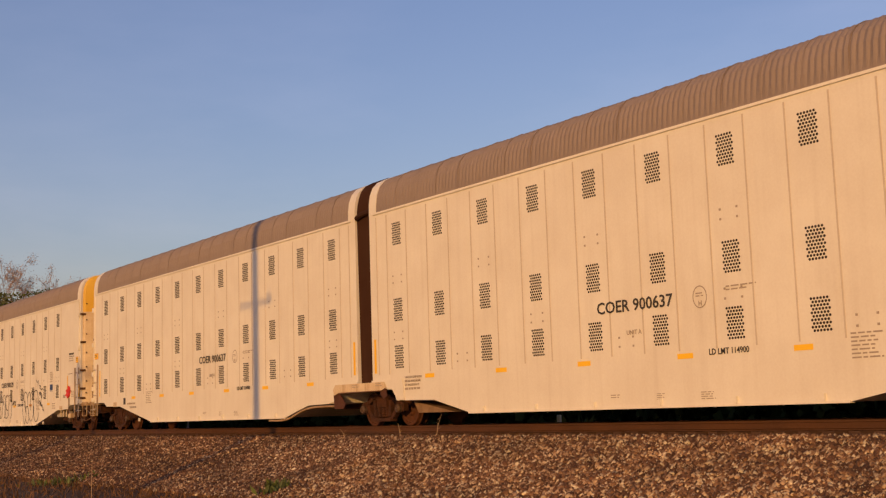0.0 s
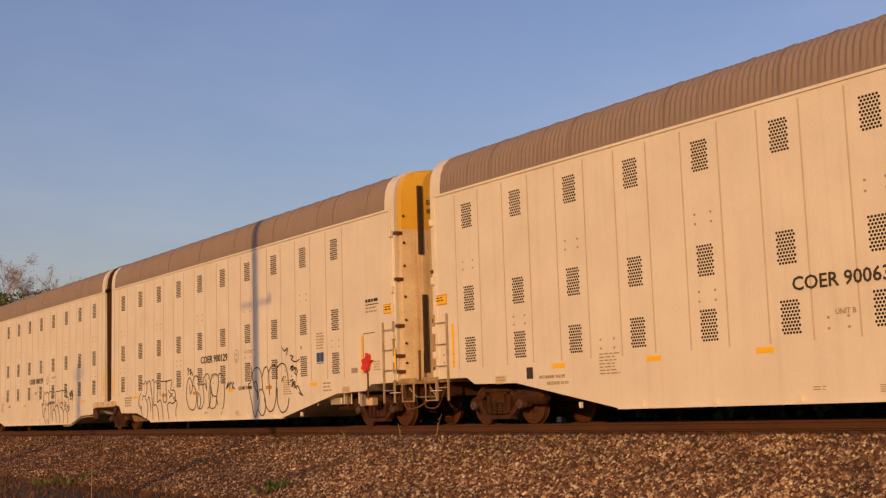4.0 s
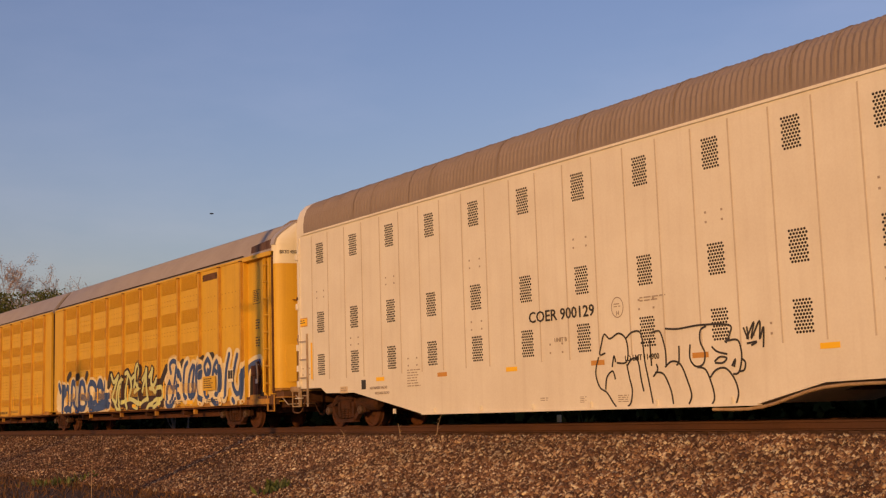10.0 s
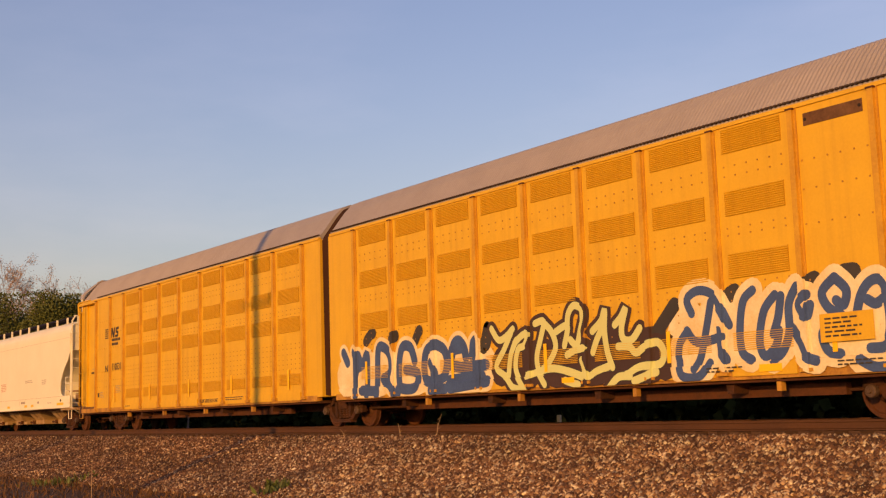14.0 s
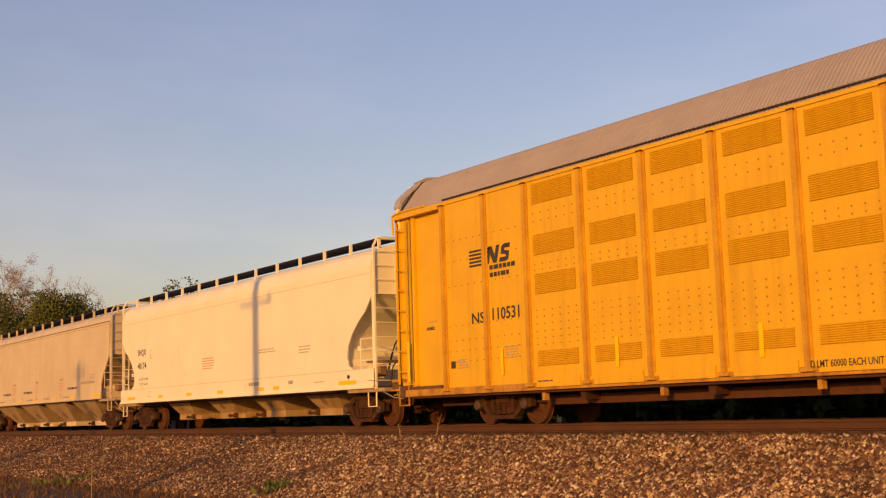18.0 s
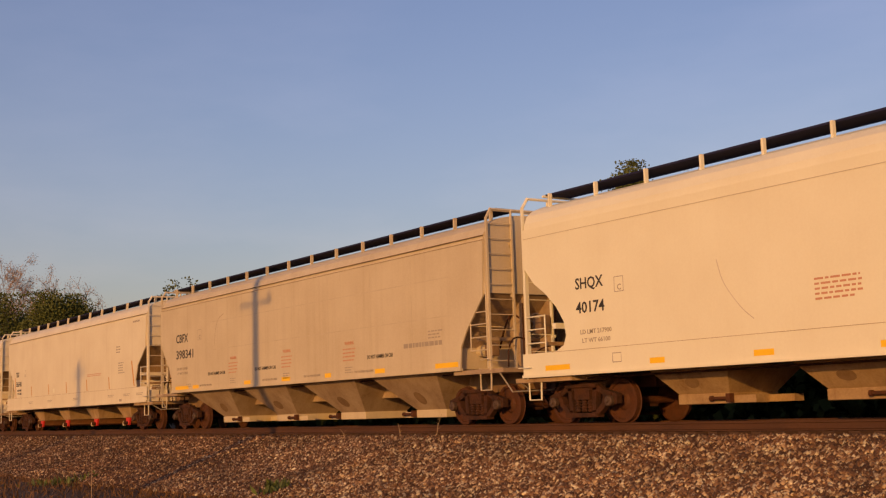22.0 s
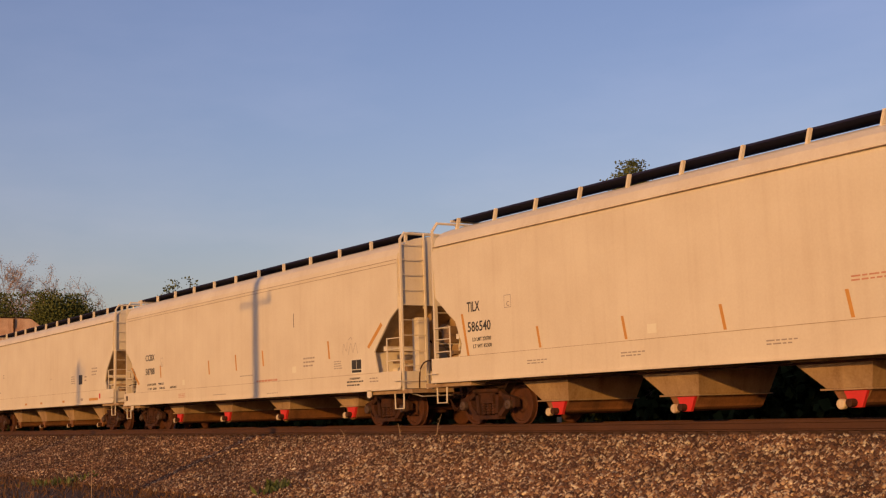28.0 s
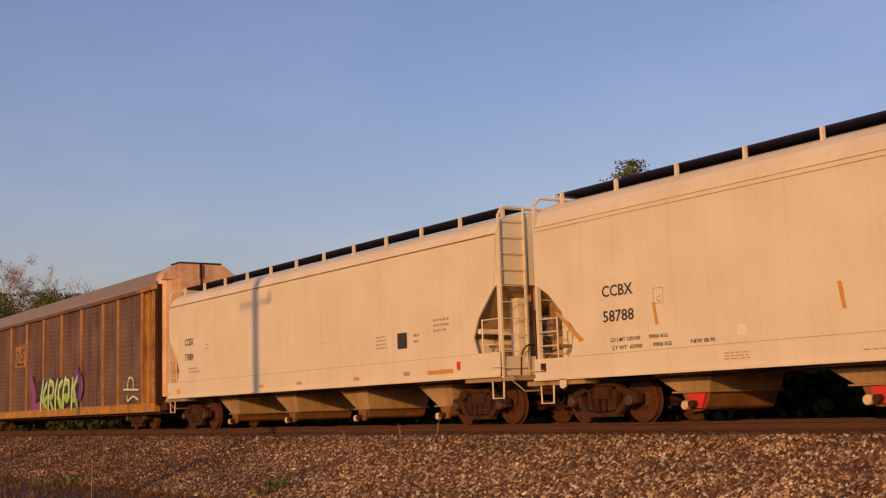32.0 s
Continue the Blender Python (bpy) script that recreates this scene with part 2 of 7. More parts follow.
def tube(pts, r, bm=None, n=6):
    bm = bm or bmesh.new()
    pts = [Vector(p) for p in pts]
    rings = []
    for i, p in enumerate(pts):
        d = (pts[min(i + 1, len(pts) - 1)] - pts[max(i - 1, 0)]).normalized()
        side = d.cross(Vector((0.13, 0.2, 1)) if abs(d.z) < 0.9 else Vector((0, 1, 0))).normalized()
        up = d.cross(side)
        rad = r[i] if isinstance(r, (list, tuple)) else r
        rings.append([bm.verts.new(p + (side * math.cos(a) + up * math.sin(a)) * rad) for a in (2 * math.pi * k / n for k in range(n))])
    for a, b in zip(rings, rings[1:]):
        for k in range(n):
            bm.faces.new((a[k], a[(k + 1) % n], b[(k + 1) % n], b[k]))
    bm.faces.new(rings[0][::-1])
    bm.faces.new(rings[-1])
    return bm


def lathe_y(profile, n=28, bm=None, x=0.0, z=0.0):
    """Turned about an axis across the track. profile: (y, radius)."""
    bm = bm or bmesh.new()
    rings = [[bm.verts.new((x + rad * math.cos(2 * math.pi * k / n), y, z + rad * math.sin(2 * math.pi * k / n))) for k in range(n)] for y, rad in profile]
    for a, b in zip(rings, rings[1:]):
        for k in range(n):
            bm.faces.new((a[k], a[(k + 1) % n], b[(k + 1) % n], b[k]))
    bm.faces.new(rings[0])
    bm.faces.new(rings[-1][::-1])
    return bm


def grid_mesh(name, P, material, closed=True):
    """A sheet from an array of points (rows, columns, 3); closed joins the last column to the first and caps the ends."""
    r, c = P.shape[:2]
    i = np.arange(r * c).reshape(r, c)
    nxt = np.roll(i, -1, 1) if closed else i[:, 1:]
    cur = i if closed else i[:, :-1]
    q = np.stack([cur[:-1], nxt[:-1], nxt[1:], cur[1:]], -1).reshape(-1, 4).tolist()
    if closed:
        q += [i[0][::-1].tolist(), i[-1].tolist()]
    me = bpy.data.meshes.new(name)
    me.from_pydata(P.reshape(-1, 3).tolist(), [], q)
    me.materials.append(material)
    return me


def roof(name, x0, x1, profile, material, parent, pitch=0.14, deep=0.013, step=0.035, label=""):
    """A ribbed sheet roof: the profile (y, z) from eave to crown is mirrored and swept along the car."""
    prof = profile + [(-y, z) for y, z in profile[::-1] if y < 0]
    xs = np.linspace(x0, x1, int((x1 - x0) / step) + 2)
    mid = np.array((0.0, profile[0][1] - 0.4))
    P = np.empty((len(xs), len(prof), 3))
    for j, (y, z) in enumerate(prof):
        d = np.array((y, z)) - mid
        d /= np.linalg.norm(d)
        w = deep * np.clip(1.6 * np.sin(2 * np.pi * xs / pitch), -1, 1) * (0.0 if j in (0, len(prof) - 1) else 1.0)
        P[:, j, 0] = xs - ref(parent)
        P[:, j, 1], P[:, j, 2] = y + d[0] * w, z + d[1] * w
    return part(name, grid_mesh(name, P, material), None, parent, label)


FONT_CACHE = {}


def text(body, height, material, parent, x, z, y=-1.612, width=0.0, name="lettering", label="", rx=90, rz=0):
    """Painted words on a car's side; (x, z) is the lower left corner, height that of the capitals."""
    key = (body, height, width, material.name)
    if key not in FONT_CACHE:
        cu = bpy.data.curves.new("lettering", "FONT")
        cu.body, cu.size, cu.resolution_u, cu.extrude = body, height / 0.70, 2, 0.002
        cu.offset = height * 0.022
        ob = new("lettering_source", cu)
        me = bpy.data.meshes.new_from_object(ob.evaluated_get(bpy.context.evaluated_depsgraph_get()))
        bpy.data.objects.remove(ob)
        bpy.data.curves.remove(cu)
        if width:
            xs = [v.co.x for v in me.vertices]
            k = width / (max(xs) - min(xs))
            for v in me.vertices:
                v.co.x *= k
        me.materials.clear()
        me.materials.append(material)
        me.name = "lettering"
        FONT_CACHE[key] = me
    ob = new(name, FONT_CACHE[key])
    ob.parent = parent
    ob.matrix_basis = pose(x - ref(parent), y, z, rx, 0, rz)
    return tagged(ob, label, kind="stuff" if " " in body else "")


def bars(parent, x, z, w, h, lines, material=GREYINK, y=-1.608, name="small_print", fill=0.42, seed=1):
    """Writing too small to read: bars of its size, with gaps between the words."""
    rng = random.Random(seed + lines + int(w * 100))
    bm = bmesh.new()
    pitch = h / lines
    for i in range(lines):
        z1 = z + h - i * pitch
        xx, end = x, x + w * rng.uniform(0.7, 1.0)
        while xx < end - 0.02:
            ww = min(rng.uniform(0.07, 0.2), end - xx)
            box(bm, xx, xx + ww, y - 0.002, y, z1 - pitch * fill, z1)
            xx += ww + 0.035
    return tagged(part(name, bm, material, parent), kind="stuff")


def patch(name, x0, x1, z0, z1, material, parent, y=-1.606, label=""):
    return part(name, boxes((x0, x1, y - 0.003, y + 0.001, z0, z1)), material, parent, label)


def smooth_line(pts, k=6):
    out, n = [], len(pts)
    for i in range(n - 1):
        p0, p1, p2, p3 = (np.array(pts[max(0, min(n - 1, j))], float) for j in (i - 1, i, i + 1, i + 2))
        for s in range(k):
            u = s / k
            out.append(0.5 * (2 * p1 + (p2 - p0) * u + (2 * p0 - 5 * p1 + 4 * p2 - p3) * u * u + (3 * p1 - p0 - 3 * p2 + p3) * u ** 3))
    return out + [np.array(pts[-1], float)]


def ribbon(lines, width, y, bm=None, k=6, low=-9.0):
    """Sprayed or brushed lines on a side: flat strokes with round ends along smoothed lines of (x, z)."""
    bm = bm or bmesh.new()
    for n_, pts in enumerate(lines):
        P = smooth_line(pts, k)
        a, b = [], []

        def at(x, z, i):
            return bm.verts.new((x, y - 0.0005 * (n_ % 5) - 0.0004 * i / len(P), max(low, z)))
        for i, p in enumerate(P):
            d = P[min(i + 1, len(P) - 1)] - P[max(i - 1, 0)]
            d = d / (np.linalg.norm(d) + 1e-9)
            nx, nz = -d[1] * width / 2, d[0] * width / 2
            a.append(at(p[0] + nx, p[1] + nz, i))
            b.append(at(p[0] - nx, p[1] - nz, i))
            if width > 0.1 and i in (0, len(P) - 1):
                way = -d if i == 0 else d
                cap = [at(p[0] + nx * math.cos(g) + way[0] * width / 2 * math.sin(g), p[1] + nz * math.cos(g) + way[1] * width / 2 * math.sin(g), i) for g in (0.6, 1.1, 1.57, 2.05, 2.55)]
                bm.faces.new([a[-1]] + cap + [b[-1]])
        for i in range(len(P) - 1):
            bm.faces.new((a[i], a[i + 1], b[i + 1], b[i]))
    return bm


def drape(bm, posts, sill, wall_end):
    """Lays flat paint over a panelled side: up over the posts and sill plates, back into the bay past the wall's end."""
    def cut(co, no):
        bmesh.ops.bisect_plane(bm, geom=bm.verts[:] + bm.edges[:] + bm.faces[:], plane_co=co, plane_no=no, dist=1e-5)
    x0, x1 = min(v.co.x for v in bm.verts), max(v.co.x for v in bm.verts)
    near = [q for q in posts if x0 - 0.2 < q < x1 + 0.2]
    for q in near:
        for e in (-0.110, -0.104, -0.067, -0.061, 0.061, 0.067, 0.104, 0.110):
            cut((q + e, 0, 0), (1, 0, 0))
    if x1 > wall_end:
        cut((wall_end - 0.006, 0, 0), (1, 0, 0))
        cut((wall_end, 0, 0), (1, 0, 0))
    for z in (sill, sill + 0.008):
        cut((0, 0, z), (0, 0, 1))
    for v in bm.verts:
        d = min((abs(v.co.x - q) for q in near), default=9.0)
        up = float(np.interp(d, (0.061, 0.067, 0.104, 0.110), (0.072, 0.016, 0.016, 0.0)))
        up = max(up, float(np.interp(v.co.z, (sill, sill + 0.008), (0.036, 0.0))))
        if v.co.x >= wall_end - 1e-4:
            up = -0.146
        v.co.y -= up

# ---- running gear ----
R_WHEEL = 0.457


def wheelset_mesh():
    bm = bmesh.new()
    for s in (-1, 1):
        pr = [(s * y, r) for y, r in ((0.665, 0.15), (0.665, 0.44), (0.69, 0.485), (0.70, 0.458), (0.80, 0.452), (0.805, 0.39), (0.765, 0.37), (0.755, 0.20), (0.80, 0.16), (0.82, 0.09))]
        lathe_y(pr, 32, bm)
    lathe_y([(-1.0, 0.075), (1.0, 0.075)], 10, bm)
    return mesh_of("wheelset", bm, WHEEL)


def side_frame_mesh():
    bm = bmesh.new()
    for s in (-1, 1):
        y0, y1 = s * 0.97, s * 1.11
        prism([(-1.08, 0.60), (-0.86, 0.66), (-0.66, 0.70), (-0.46, 0.83), (0.46, 0.83), (0.66, 0.70), (0.86, 0.66), (1.08, 0.60), (1.08, 0.40), (1.0, 0.38), (0.98, 0.54), (0.80, 0.54), (0.72, 0.56), (0.42, 0.70), (-0.42, 0.70), (-0.72, 0.56), (-0.80, 0.54), (-0.98, 0.54), (-1.0, 0.38), (-1.08, 0.40)], y0, y1, bm)
        for k in (-1, 1):
            prism([(k * 0.80, 0.56), (k * 0.72, 0.36), (k * 0.46, 0.15), (k * 0.30, 0.15), (k * 0.30, 0.26), (k * 0.44, 0.28), (k * 0.60, 0.42), (k * 0.66, 0.58)], y0, y1, bm)
            prism([(k * 0.46, 0.74), (k * 0.34, 0.74), (k * 0.30, 0.24), (k * 0.42, 0.24)], y0, y1, bm)
            box(bm, k * 0.80 - 0.13, k * 0.80 + 0.13, s * 1.09, s * 1.14, 0.56, 0.64)
        box(bm, -0.50, 0.50, s * 0.96, s * 1.16, 0.13, 0.22)
        box(bm, -0.50, 0.50, s * 1.10, s * 1.16, 0.76, 0.84)
    box(bm, -0.24, 0.24, -1.12, 1.12, 0.50, 0.74)
    box(bm, -1.0, 1.0, -0.12, 0.12, 0.32, 0.38)
    for k in (-1, 1):
        box(bm, k * 0.38 - 0.05, k * 0.38 + 0.05, -0.9, 0.9, 0.34, 0.44)
    return mesh_of("truck_frame", bm, RUST)


def spring_mesh():
    bm = bmesh.new()
    for x in (-0.2, 0.0, 0.2):
        lathe_z = [(0.24 + 0.03 * i, 0.075 if i % 2 else 0.055) for i in range(10)]
        n = 10
        rings = [[bm.verts.new((x + r * math.cos(6.2832 * k / n), -1.05 + r * math.sin(6.2832 * k / n), z)) for k in range(n)] for z, r in lathe_z]
        for a, b in zip(rings, rings[1:]):
            for k in range(n):
                bm.faces.new((a[k], a[(k + 1) % n], b[(k + 1) % n], b[k]))
    return mesh_of("spring", bm, RUST)


def cap_mesh():
    bm = lathe_y([(-1.10, 0.11), (-1.19, 0.11), (-1.21, 0.09), (-1.21, 0.04), (-1.24, 0.03)], 16)
    return mesh_of("bearing_cap", bm, BEARING)


WHEELSET, SIDE_FRAME, SPRINGS, CAP = wheelset_mesh(), side_frame_mesh(), spring_mesh(), cap_mesh()
for p in WHEELSET.polygons:
    p.use_smooth = False
ROLLING = []     # wheelsets that turn


def truck(car, x):
    fr = put("truck", SIDE_FRAME, car, x, 0, 0, "rust-brown cast steel truck frame")
    for dx in (-0.89, 0.89):
        w = new("wheelset", WHEELSET)
        w.parent = fr
        w.location = (dx, 0, R_WHEEL)
        ROLLING.append((w, dx))
        c = new("bearing_cap", CAP)
        c.parent = fr
        c.location = (dx, 0, R_WHEEL)
    s = tagged(new("spring", SPRINGS), kind="stuff")
    s.parent = fr
    return fr


def coupler(car, x, way):
    bm = boxes((min(x - way * 0.5, x + way * 0.42), max(x - way * 0.5, x + way * 0.42), -0.10, 0.10, 0.74, 0.94), bevel=0.02)
    box(bm, min(x + way * 0.36, x + way * 0.62), max(x + way * 0.36, x + way * 0.62), -0.17, 0.15, 0.68, 1.0)
    part("coupler", bm, RUST, car, "rusty knuckle coupler")
    hose = tube(smooth_line([(x + way * 0.1, -0.45, 0.82), (x + way * 0.3, -0.42, 0.5), (x + way * 0.55, -0.4, 0.36), (x + way * 0.75, -0.38, 0.5)], 4), 0.022)
    part("brake_hose", hose, BLACK, car)


def ladder(car, pts_y, x, z0, z1, rungs, material, r=0.022, on_side=False, name="ladder"):
    """Two stiles and round rungs. On a side the stiles stand apart along the car, on an end across it."""
    bm = bmesh.new()
    a, b = pts_y
    for s in (a, b):
        if on_side:
            box(bm, s - 0.014, s + 0.014, x - 0.025, x + 0.025, z0, z1)
        else:
            box(bm, x - 0.03, x + 0.03, s - 0.025, s + 0.025, z0, z1)
    lad = part(name, bm, material, car)
    for i in range(rungs):
        z = z0 + (i + 0.6) * (z1 - z0) / rungs
        t = tube([(a, x - 0.03, z), (b, x - 0.03, z)] if on_side else [(x + 0.02, a, z), (x + 0.02, b, z)], r * 0.7)
        part("rung", t, material, lad)
    return lad


def stirrup(car, x0, x1, z0, z1, y=-1.52, material=SILVER):
    bm = tube([(x0, y, z1), (x0 + 0.02, y, z0), (x1 - 0.02, y, z0), (x1, y, z1)], 0.022)
    part("sill_step", bm, material, car)


def grab(car, x0, x1, z, y=-1.60, material=WHITE):
    part("grab_iron", tube([(x0, y, z), (x0, y - 0.07, z), (x1, y - 0.07, z), (x1, y, z)], 0.012), material, car)


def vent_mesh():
    """A patch of flat discs in staggered rows: the dark inside punched holes is painted."""
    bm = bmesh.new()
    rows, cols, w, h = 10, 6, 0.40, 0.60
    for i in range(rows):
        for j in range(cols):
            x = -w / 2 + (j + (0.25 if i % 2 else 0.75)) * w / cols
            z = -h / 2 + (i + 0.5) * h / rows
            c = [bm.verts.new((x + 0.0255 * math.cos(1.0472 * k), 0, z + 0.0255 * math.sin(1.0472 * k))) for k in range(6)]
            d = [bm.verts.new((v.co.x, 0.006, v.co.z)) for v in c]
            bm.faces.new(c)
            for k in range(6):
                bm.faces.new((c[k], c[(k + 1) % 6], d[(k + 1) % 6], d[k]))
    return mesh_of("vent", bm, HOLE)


def louvre_mesh(w, h, n, material, shade):
    bm = bmesh.new()
    box(bm, -w / 2, w / 2, 0.0, 0.006, -h / 2, h / 2)
    for i in range(n):
        z = -h / 2 + (i + 0.5) * h / n
        d = h / n * 0.40
        v = [bm.verts.new(p) for p in ((-w / 2, -0.002, z - d), (w / 2, -0.002, z - d), (w / 2, -0.022, z - d * 0.2), (-w / 2, -0.022, z - d * 0.2), (-w / 2, -0.002, z + d), (w / 2, -0.002, z + d))]
        bm.faces.new((v[0], v[1], v[2], v[3]))
        bm.faces.new((v[3], v[2], v[5], v[4]))
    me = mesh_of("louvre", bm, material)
    # the flat backing is coloured darker as the shade between the slats
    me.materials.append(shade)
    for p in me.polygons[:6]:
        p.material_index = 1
    return me


VENT = vent_mesh()
SEAM = mesh_of("panel_seam", boxes((-0.016, 0.016, -0.010, 0.0, 0.0, 4.15)), GRIME)
RIVETS = mesh_of("rivet", boxes(*[(x - 0.02, x + 0.02, -0.012, 0, z - 0.02, z + 0.02) for x in (-0.2, 0.2) for z in (-0.09, 0.09)]), GREYINK)

def pleats(car, x0, x1, outline, n):
    """A pleated rubber tunnel between two units."""
    xs = np.linspace(x0, x1, n)
    P = np.array([[(x - ref(car), y * (0.965 if i % 2 else 1.0), z) for y, z in outline] for i, x in enumerate(xs)], float)
    return part("bellows", grid_mesh("bellows", P, BLACK), None, car, "black pleated rubber bellows between units")


def loft(name, plan, levels, e, s, material, parent, label=""):
    """An end door: the plan (out, y) is drawn in to each level's share of its width; levels: (z, share)."""
    P = np.array([[(e + s * o - ref(parent), y * k, z) for o, y in plan] for z, k in levels], float)
    return part(name, grid_mesh(name, P, material), None, parent, label)


# ---- white enclosed auto-rack units ----
ARCH = [(-1.60, 5.60), (-1.595, 5.86), (-1.56, 6.11), (-1.47, 6.33), (-1.31, 6.495), (-1.05, 6.615), (-0.6, 6.70), (0.0, 6.73)]


def white_unit(xl, xr, joint, number, label):
    """joint: 'L' or 'R', the end that shares a truck with the sister unit; the other end has doors."""
    car = thing("auto_rack_car", label, "freight car", xl, group="train cars")
    REF[car.name] = xl
    jx, dx, s = (xl, xr, 1) if joint == "L" else (xr, xl, -1)     # s: way from the joint to the doors

    def at(d):
        return jx + s * d
    L = abs(xr - xl)
    low = [(0.0, 1.05), (0.95, 1.02), (1.15, 0.66), (2.85, 0.63), (4.3, 0.31), (L - 6.4, 0.30), (L - 3.1, 0.92), (L - 1.55, 0.95), (L - 1.25, 1.11), (L, 1.12)]
    out = [(at(d), z) for d, z in low] + [(dx, 5.6), (jx, 5.6)]
    body = part("body", prism(out, -1.6, 1.6), WHITE, car, "white painted steel side walls")
    roof("roof", xl + 0.36, xr - 0.36, ARCH, WHITE_ROOF, car, label="brown-grey ribbed sheet roof")
    prof = ARCH + [(-y, z) for y, z in ARCH[::-1] if y < 0]
    for x0, x1 in ((xl, xl + 0.36), (xr - 0.36, xr)):
        part("roof_end_band", prism([(y * 1.004, z + (0.012 if z > 5.61 else 0)) for y, z in prof], x0, x1, axis="x"), WHITE, car, "white curved end band of the roof")
    for k in range(1, int(L / 0.936)):
        x = at(0.36 + k * 0.936)
        if xl + 0.5 < x < xr - 0.5:
            lip = [(y * 1.006, z + 0.022) for y, z in prof]
            part("roof_seam", prism(lip + [(y * 0.985, z - 0.02) for y, z in lip[::-1]], x - 0.018, x + 0.018, axis="x"), WHITE_ROOF, car)
    part("eave_rail", boxes((xl + 0.2, xr - 0.2, -1.63, -1.59, 5.56, 5.615)), WHITE, car)
    part("sill_flange", boxes((at(4.3) if s > 0 else at(L - 6.4), at(L - 6.4) if s > 0 else at(4.3), -1.63, -1.5, 0.28, 0.33)), WHITE, car)
    cols = 10 if joint == "L" else 11
    for c in range(cols):
        x = at(1.33 + c * 1.873)
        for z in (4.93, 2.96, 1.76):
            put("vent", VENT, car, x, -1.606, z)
        for e in (-0.47, 0.465):
            put("panel_seam", SEAM, car, x + e, -1.6, 1.33)
        if c % 2 == 0:
            put("rivet", RIVETS, car, x, -1.6, 3.75)
        if c % 3 == 1:
            put("rivet", RIVETS, car, x + 0.9 * s, -1.6, 1.6)
        if c % 3 == 0:
            put("rivet", RIVETS, car, x, -1.6, 2.3)
    for d in (0.35,):
        put("panel_seam", SEAM, car, at(d), -1.6, 1.33)
    # underframe
    part("centre_sill", boxes((xl + 0.6, xr - 0.6, -0.35, 0.35, 0.5, 0.95)), RUST, car)
    part("truck_apron", prism([(at(0.0), 1.2), (at(0.0), 0.93), (at(0.35), 0.97), (at(1.0), 0.94), (at(1.22), 0.70), (at(1.55), 0.66), (at(1.5), 1.2)], -1.64, -1.601), WHITE, car, "white apron over the shared truck")
    if joint == "L":
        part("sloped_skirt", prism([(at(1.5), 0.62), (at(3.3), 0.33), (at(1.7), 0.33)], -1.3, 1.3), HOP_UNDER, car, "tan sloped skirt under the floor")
    for d in (1.7, 3.6, 5.5, 7.4, 9.3, 11.2, 13.0):
        part("tie_down_lug", boxes((at(d + 3.2) - 0.03, at(d + 3.2) + 0.03, -1.66, -1.6, 0.33, 0.45)), WHITE, car)
    # markings
    off = 8.9 if s > 0 else 10.62
    tx = at(off)
    text("COER " + number, 0.235, INK, car, tx, 2.2, width=2.15)
    ring = bmesh.new()
    ribbon([[(tx + 2.85 + 0.17 * math.cos(a), 2.30 + 0.2 * math.sin(a)) for a in np.linspace(0, 6.2832, 13)]], 0.022, -1.606, ring, 3)
    part("round_stencil", ring, GREYINK, car)
    text("H", 0.09, GREYINK, car, tx + 2.81, 2.14)
    bars(car, tx + 2.75, 2.28, 0.2, 0.1, 2, seed=3)
    bars(car, tx + 3.5, 2.32, 0.75, 0.12, 2)
    text("UNIT A" if joint == "L" else "UNIT B", 0.09, GREYINK, car, tx + 0.85, 1.73)
    text("LD LMT 114900", 0.11, INK, car, tx + 3.0, 1.22, width=0.95)
    bars(car, tx + 0.3, 0.48, 0.3, 0.09, 2)
    bars(car, tx + 1.6, 0.42, 0.24, 0.14, 4)
    bars(car, tx + 2.75, 0.40, 0.4, 0.16, 4)
    for d, m in ((2.7, BRIGHT), (5.6, WORN_TAPE), (8.43, WORN_TAPE), (11.3, BRIGHT), (14.04, WORN_TAPE), (16.9, BRIGHT)):
        if number.endswith("637"):
            m = BRIGHT
        x = at(d)
        patch("reflective_strip", x - 0.2, x + 0.2, 1.18 + 0.0, 1.28, m, car)
    yx = at(0.17)
    patch("reflective_strip", yx - 0.05, yx + 0.05, 1.38, 2.27, BRIGHT, car)
    if s > 0:
        for k, words in enumerate(("3 INCH HF COMP SHOES", "SPECIAL BRAKE BEAMS", "SEE BADGE PLATE")):
            text(words, 0.055, GREYINK, car, at(1.57), 1.20 - 0.095 * k, width=0.78 - 0.06 * k)
        bars(car, at(1.57), 0.90, 0.72, 0.065, 1, fill=0.8)
    else:
        part("brake_line", tube(smooth_line([(at(5.4), -1.57, 0.23), (at(4.25), -1.58, 0.25), (at(2.9), -1.58, 0.55), (at(1.3), -1.58, 0.58)], 4), 0.03, n=8), BAY_CREAM, car, "cream pipe along the sloped skirt")
    bars(car, at(15.0 if s > 0 else 15.6), 0.95, 0.62, 0.46, 7, GREYINK, fill=0.4)
    end_truck = truck(car, dx - s * 1.78)
    for k in (-1, 1):
        part("brake_chain", tube(smooth_line([(xc, -1.135, zc) for xc, zc in ((k * 0.62, 0.80), (k * 0.56, 0.60), (k * 0.44, 0.46), (k * 0.40, 0.34))], 3), 0.013), SILVER, end_truck)
    # rubber bellows between the two units, on the unit whose joint is at its left
    if joint == "L":
        bel = pleats(car, xl - 0.74, xl + 0.01, [(y * 0.965, z - 0.06) for y, z in prof] + [(1.5, 1.1), (-1.5, 1.1)], 11)
        hood = pleats(car, xl - 0.70, xl - 0.03, [(y * 0.965, z + 0.05 * max(0.0, (z - 5.75) / 0.9)) for y, z in prof], 9)
        hood.name = "bellows_hood"
        tagged(hood, "dark pleated hood over the bellows")
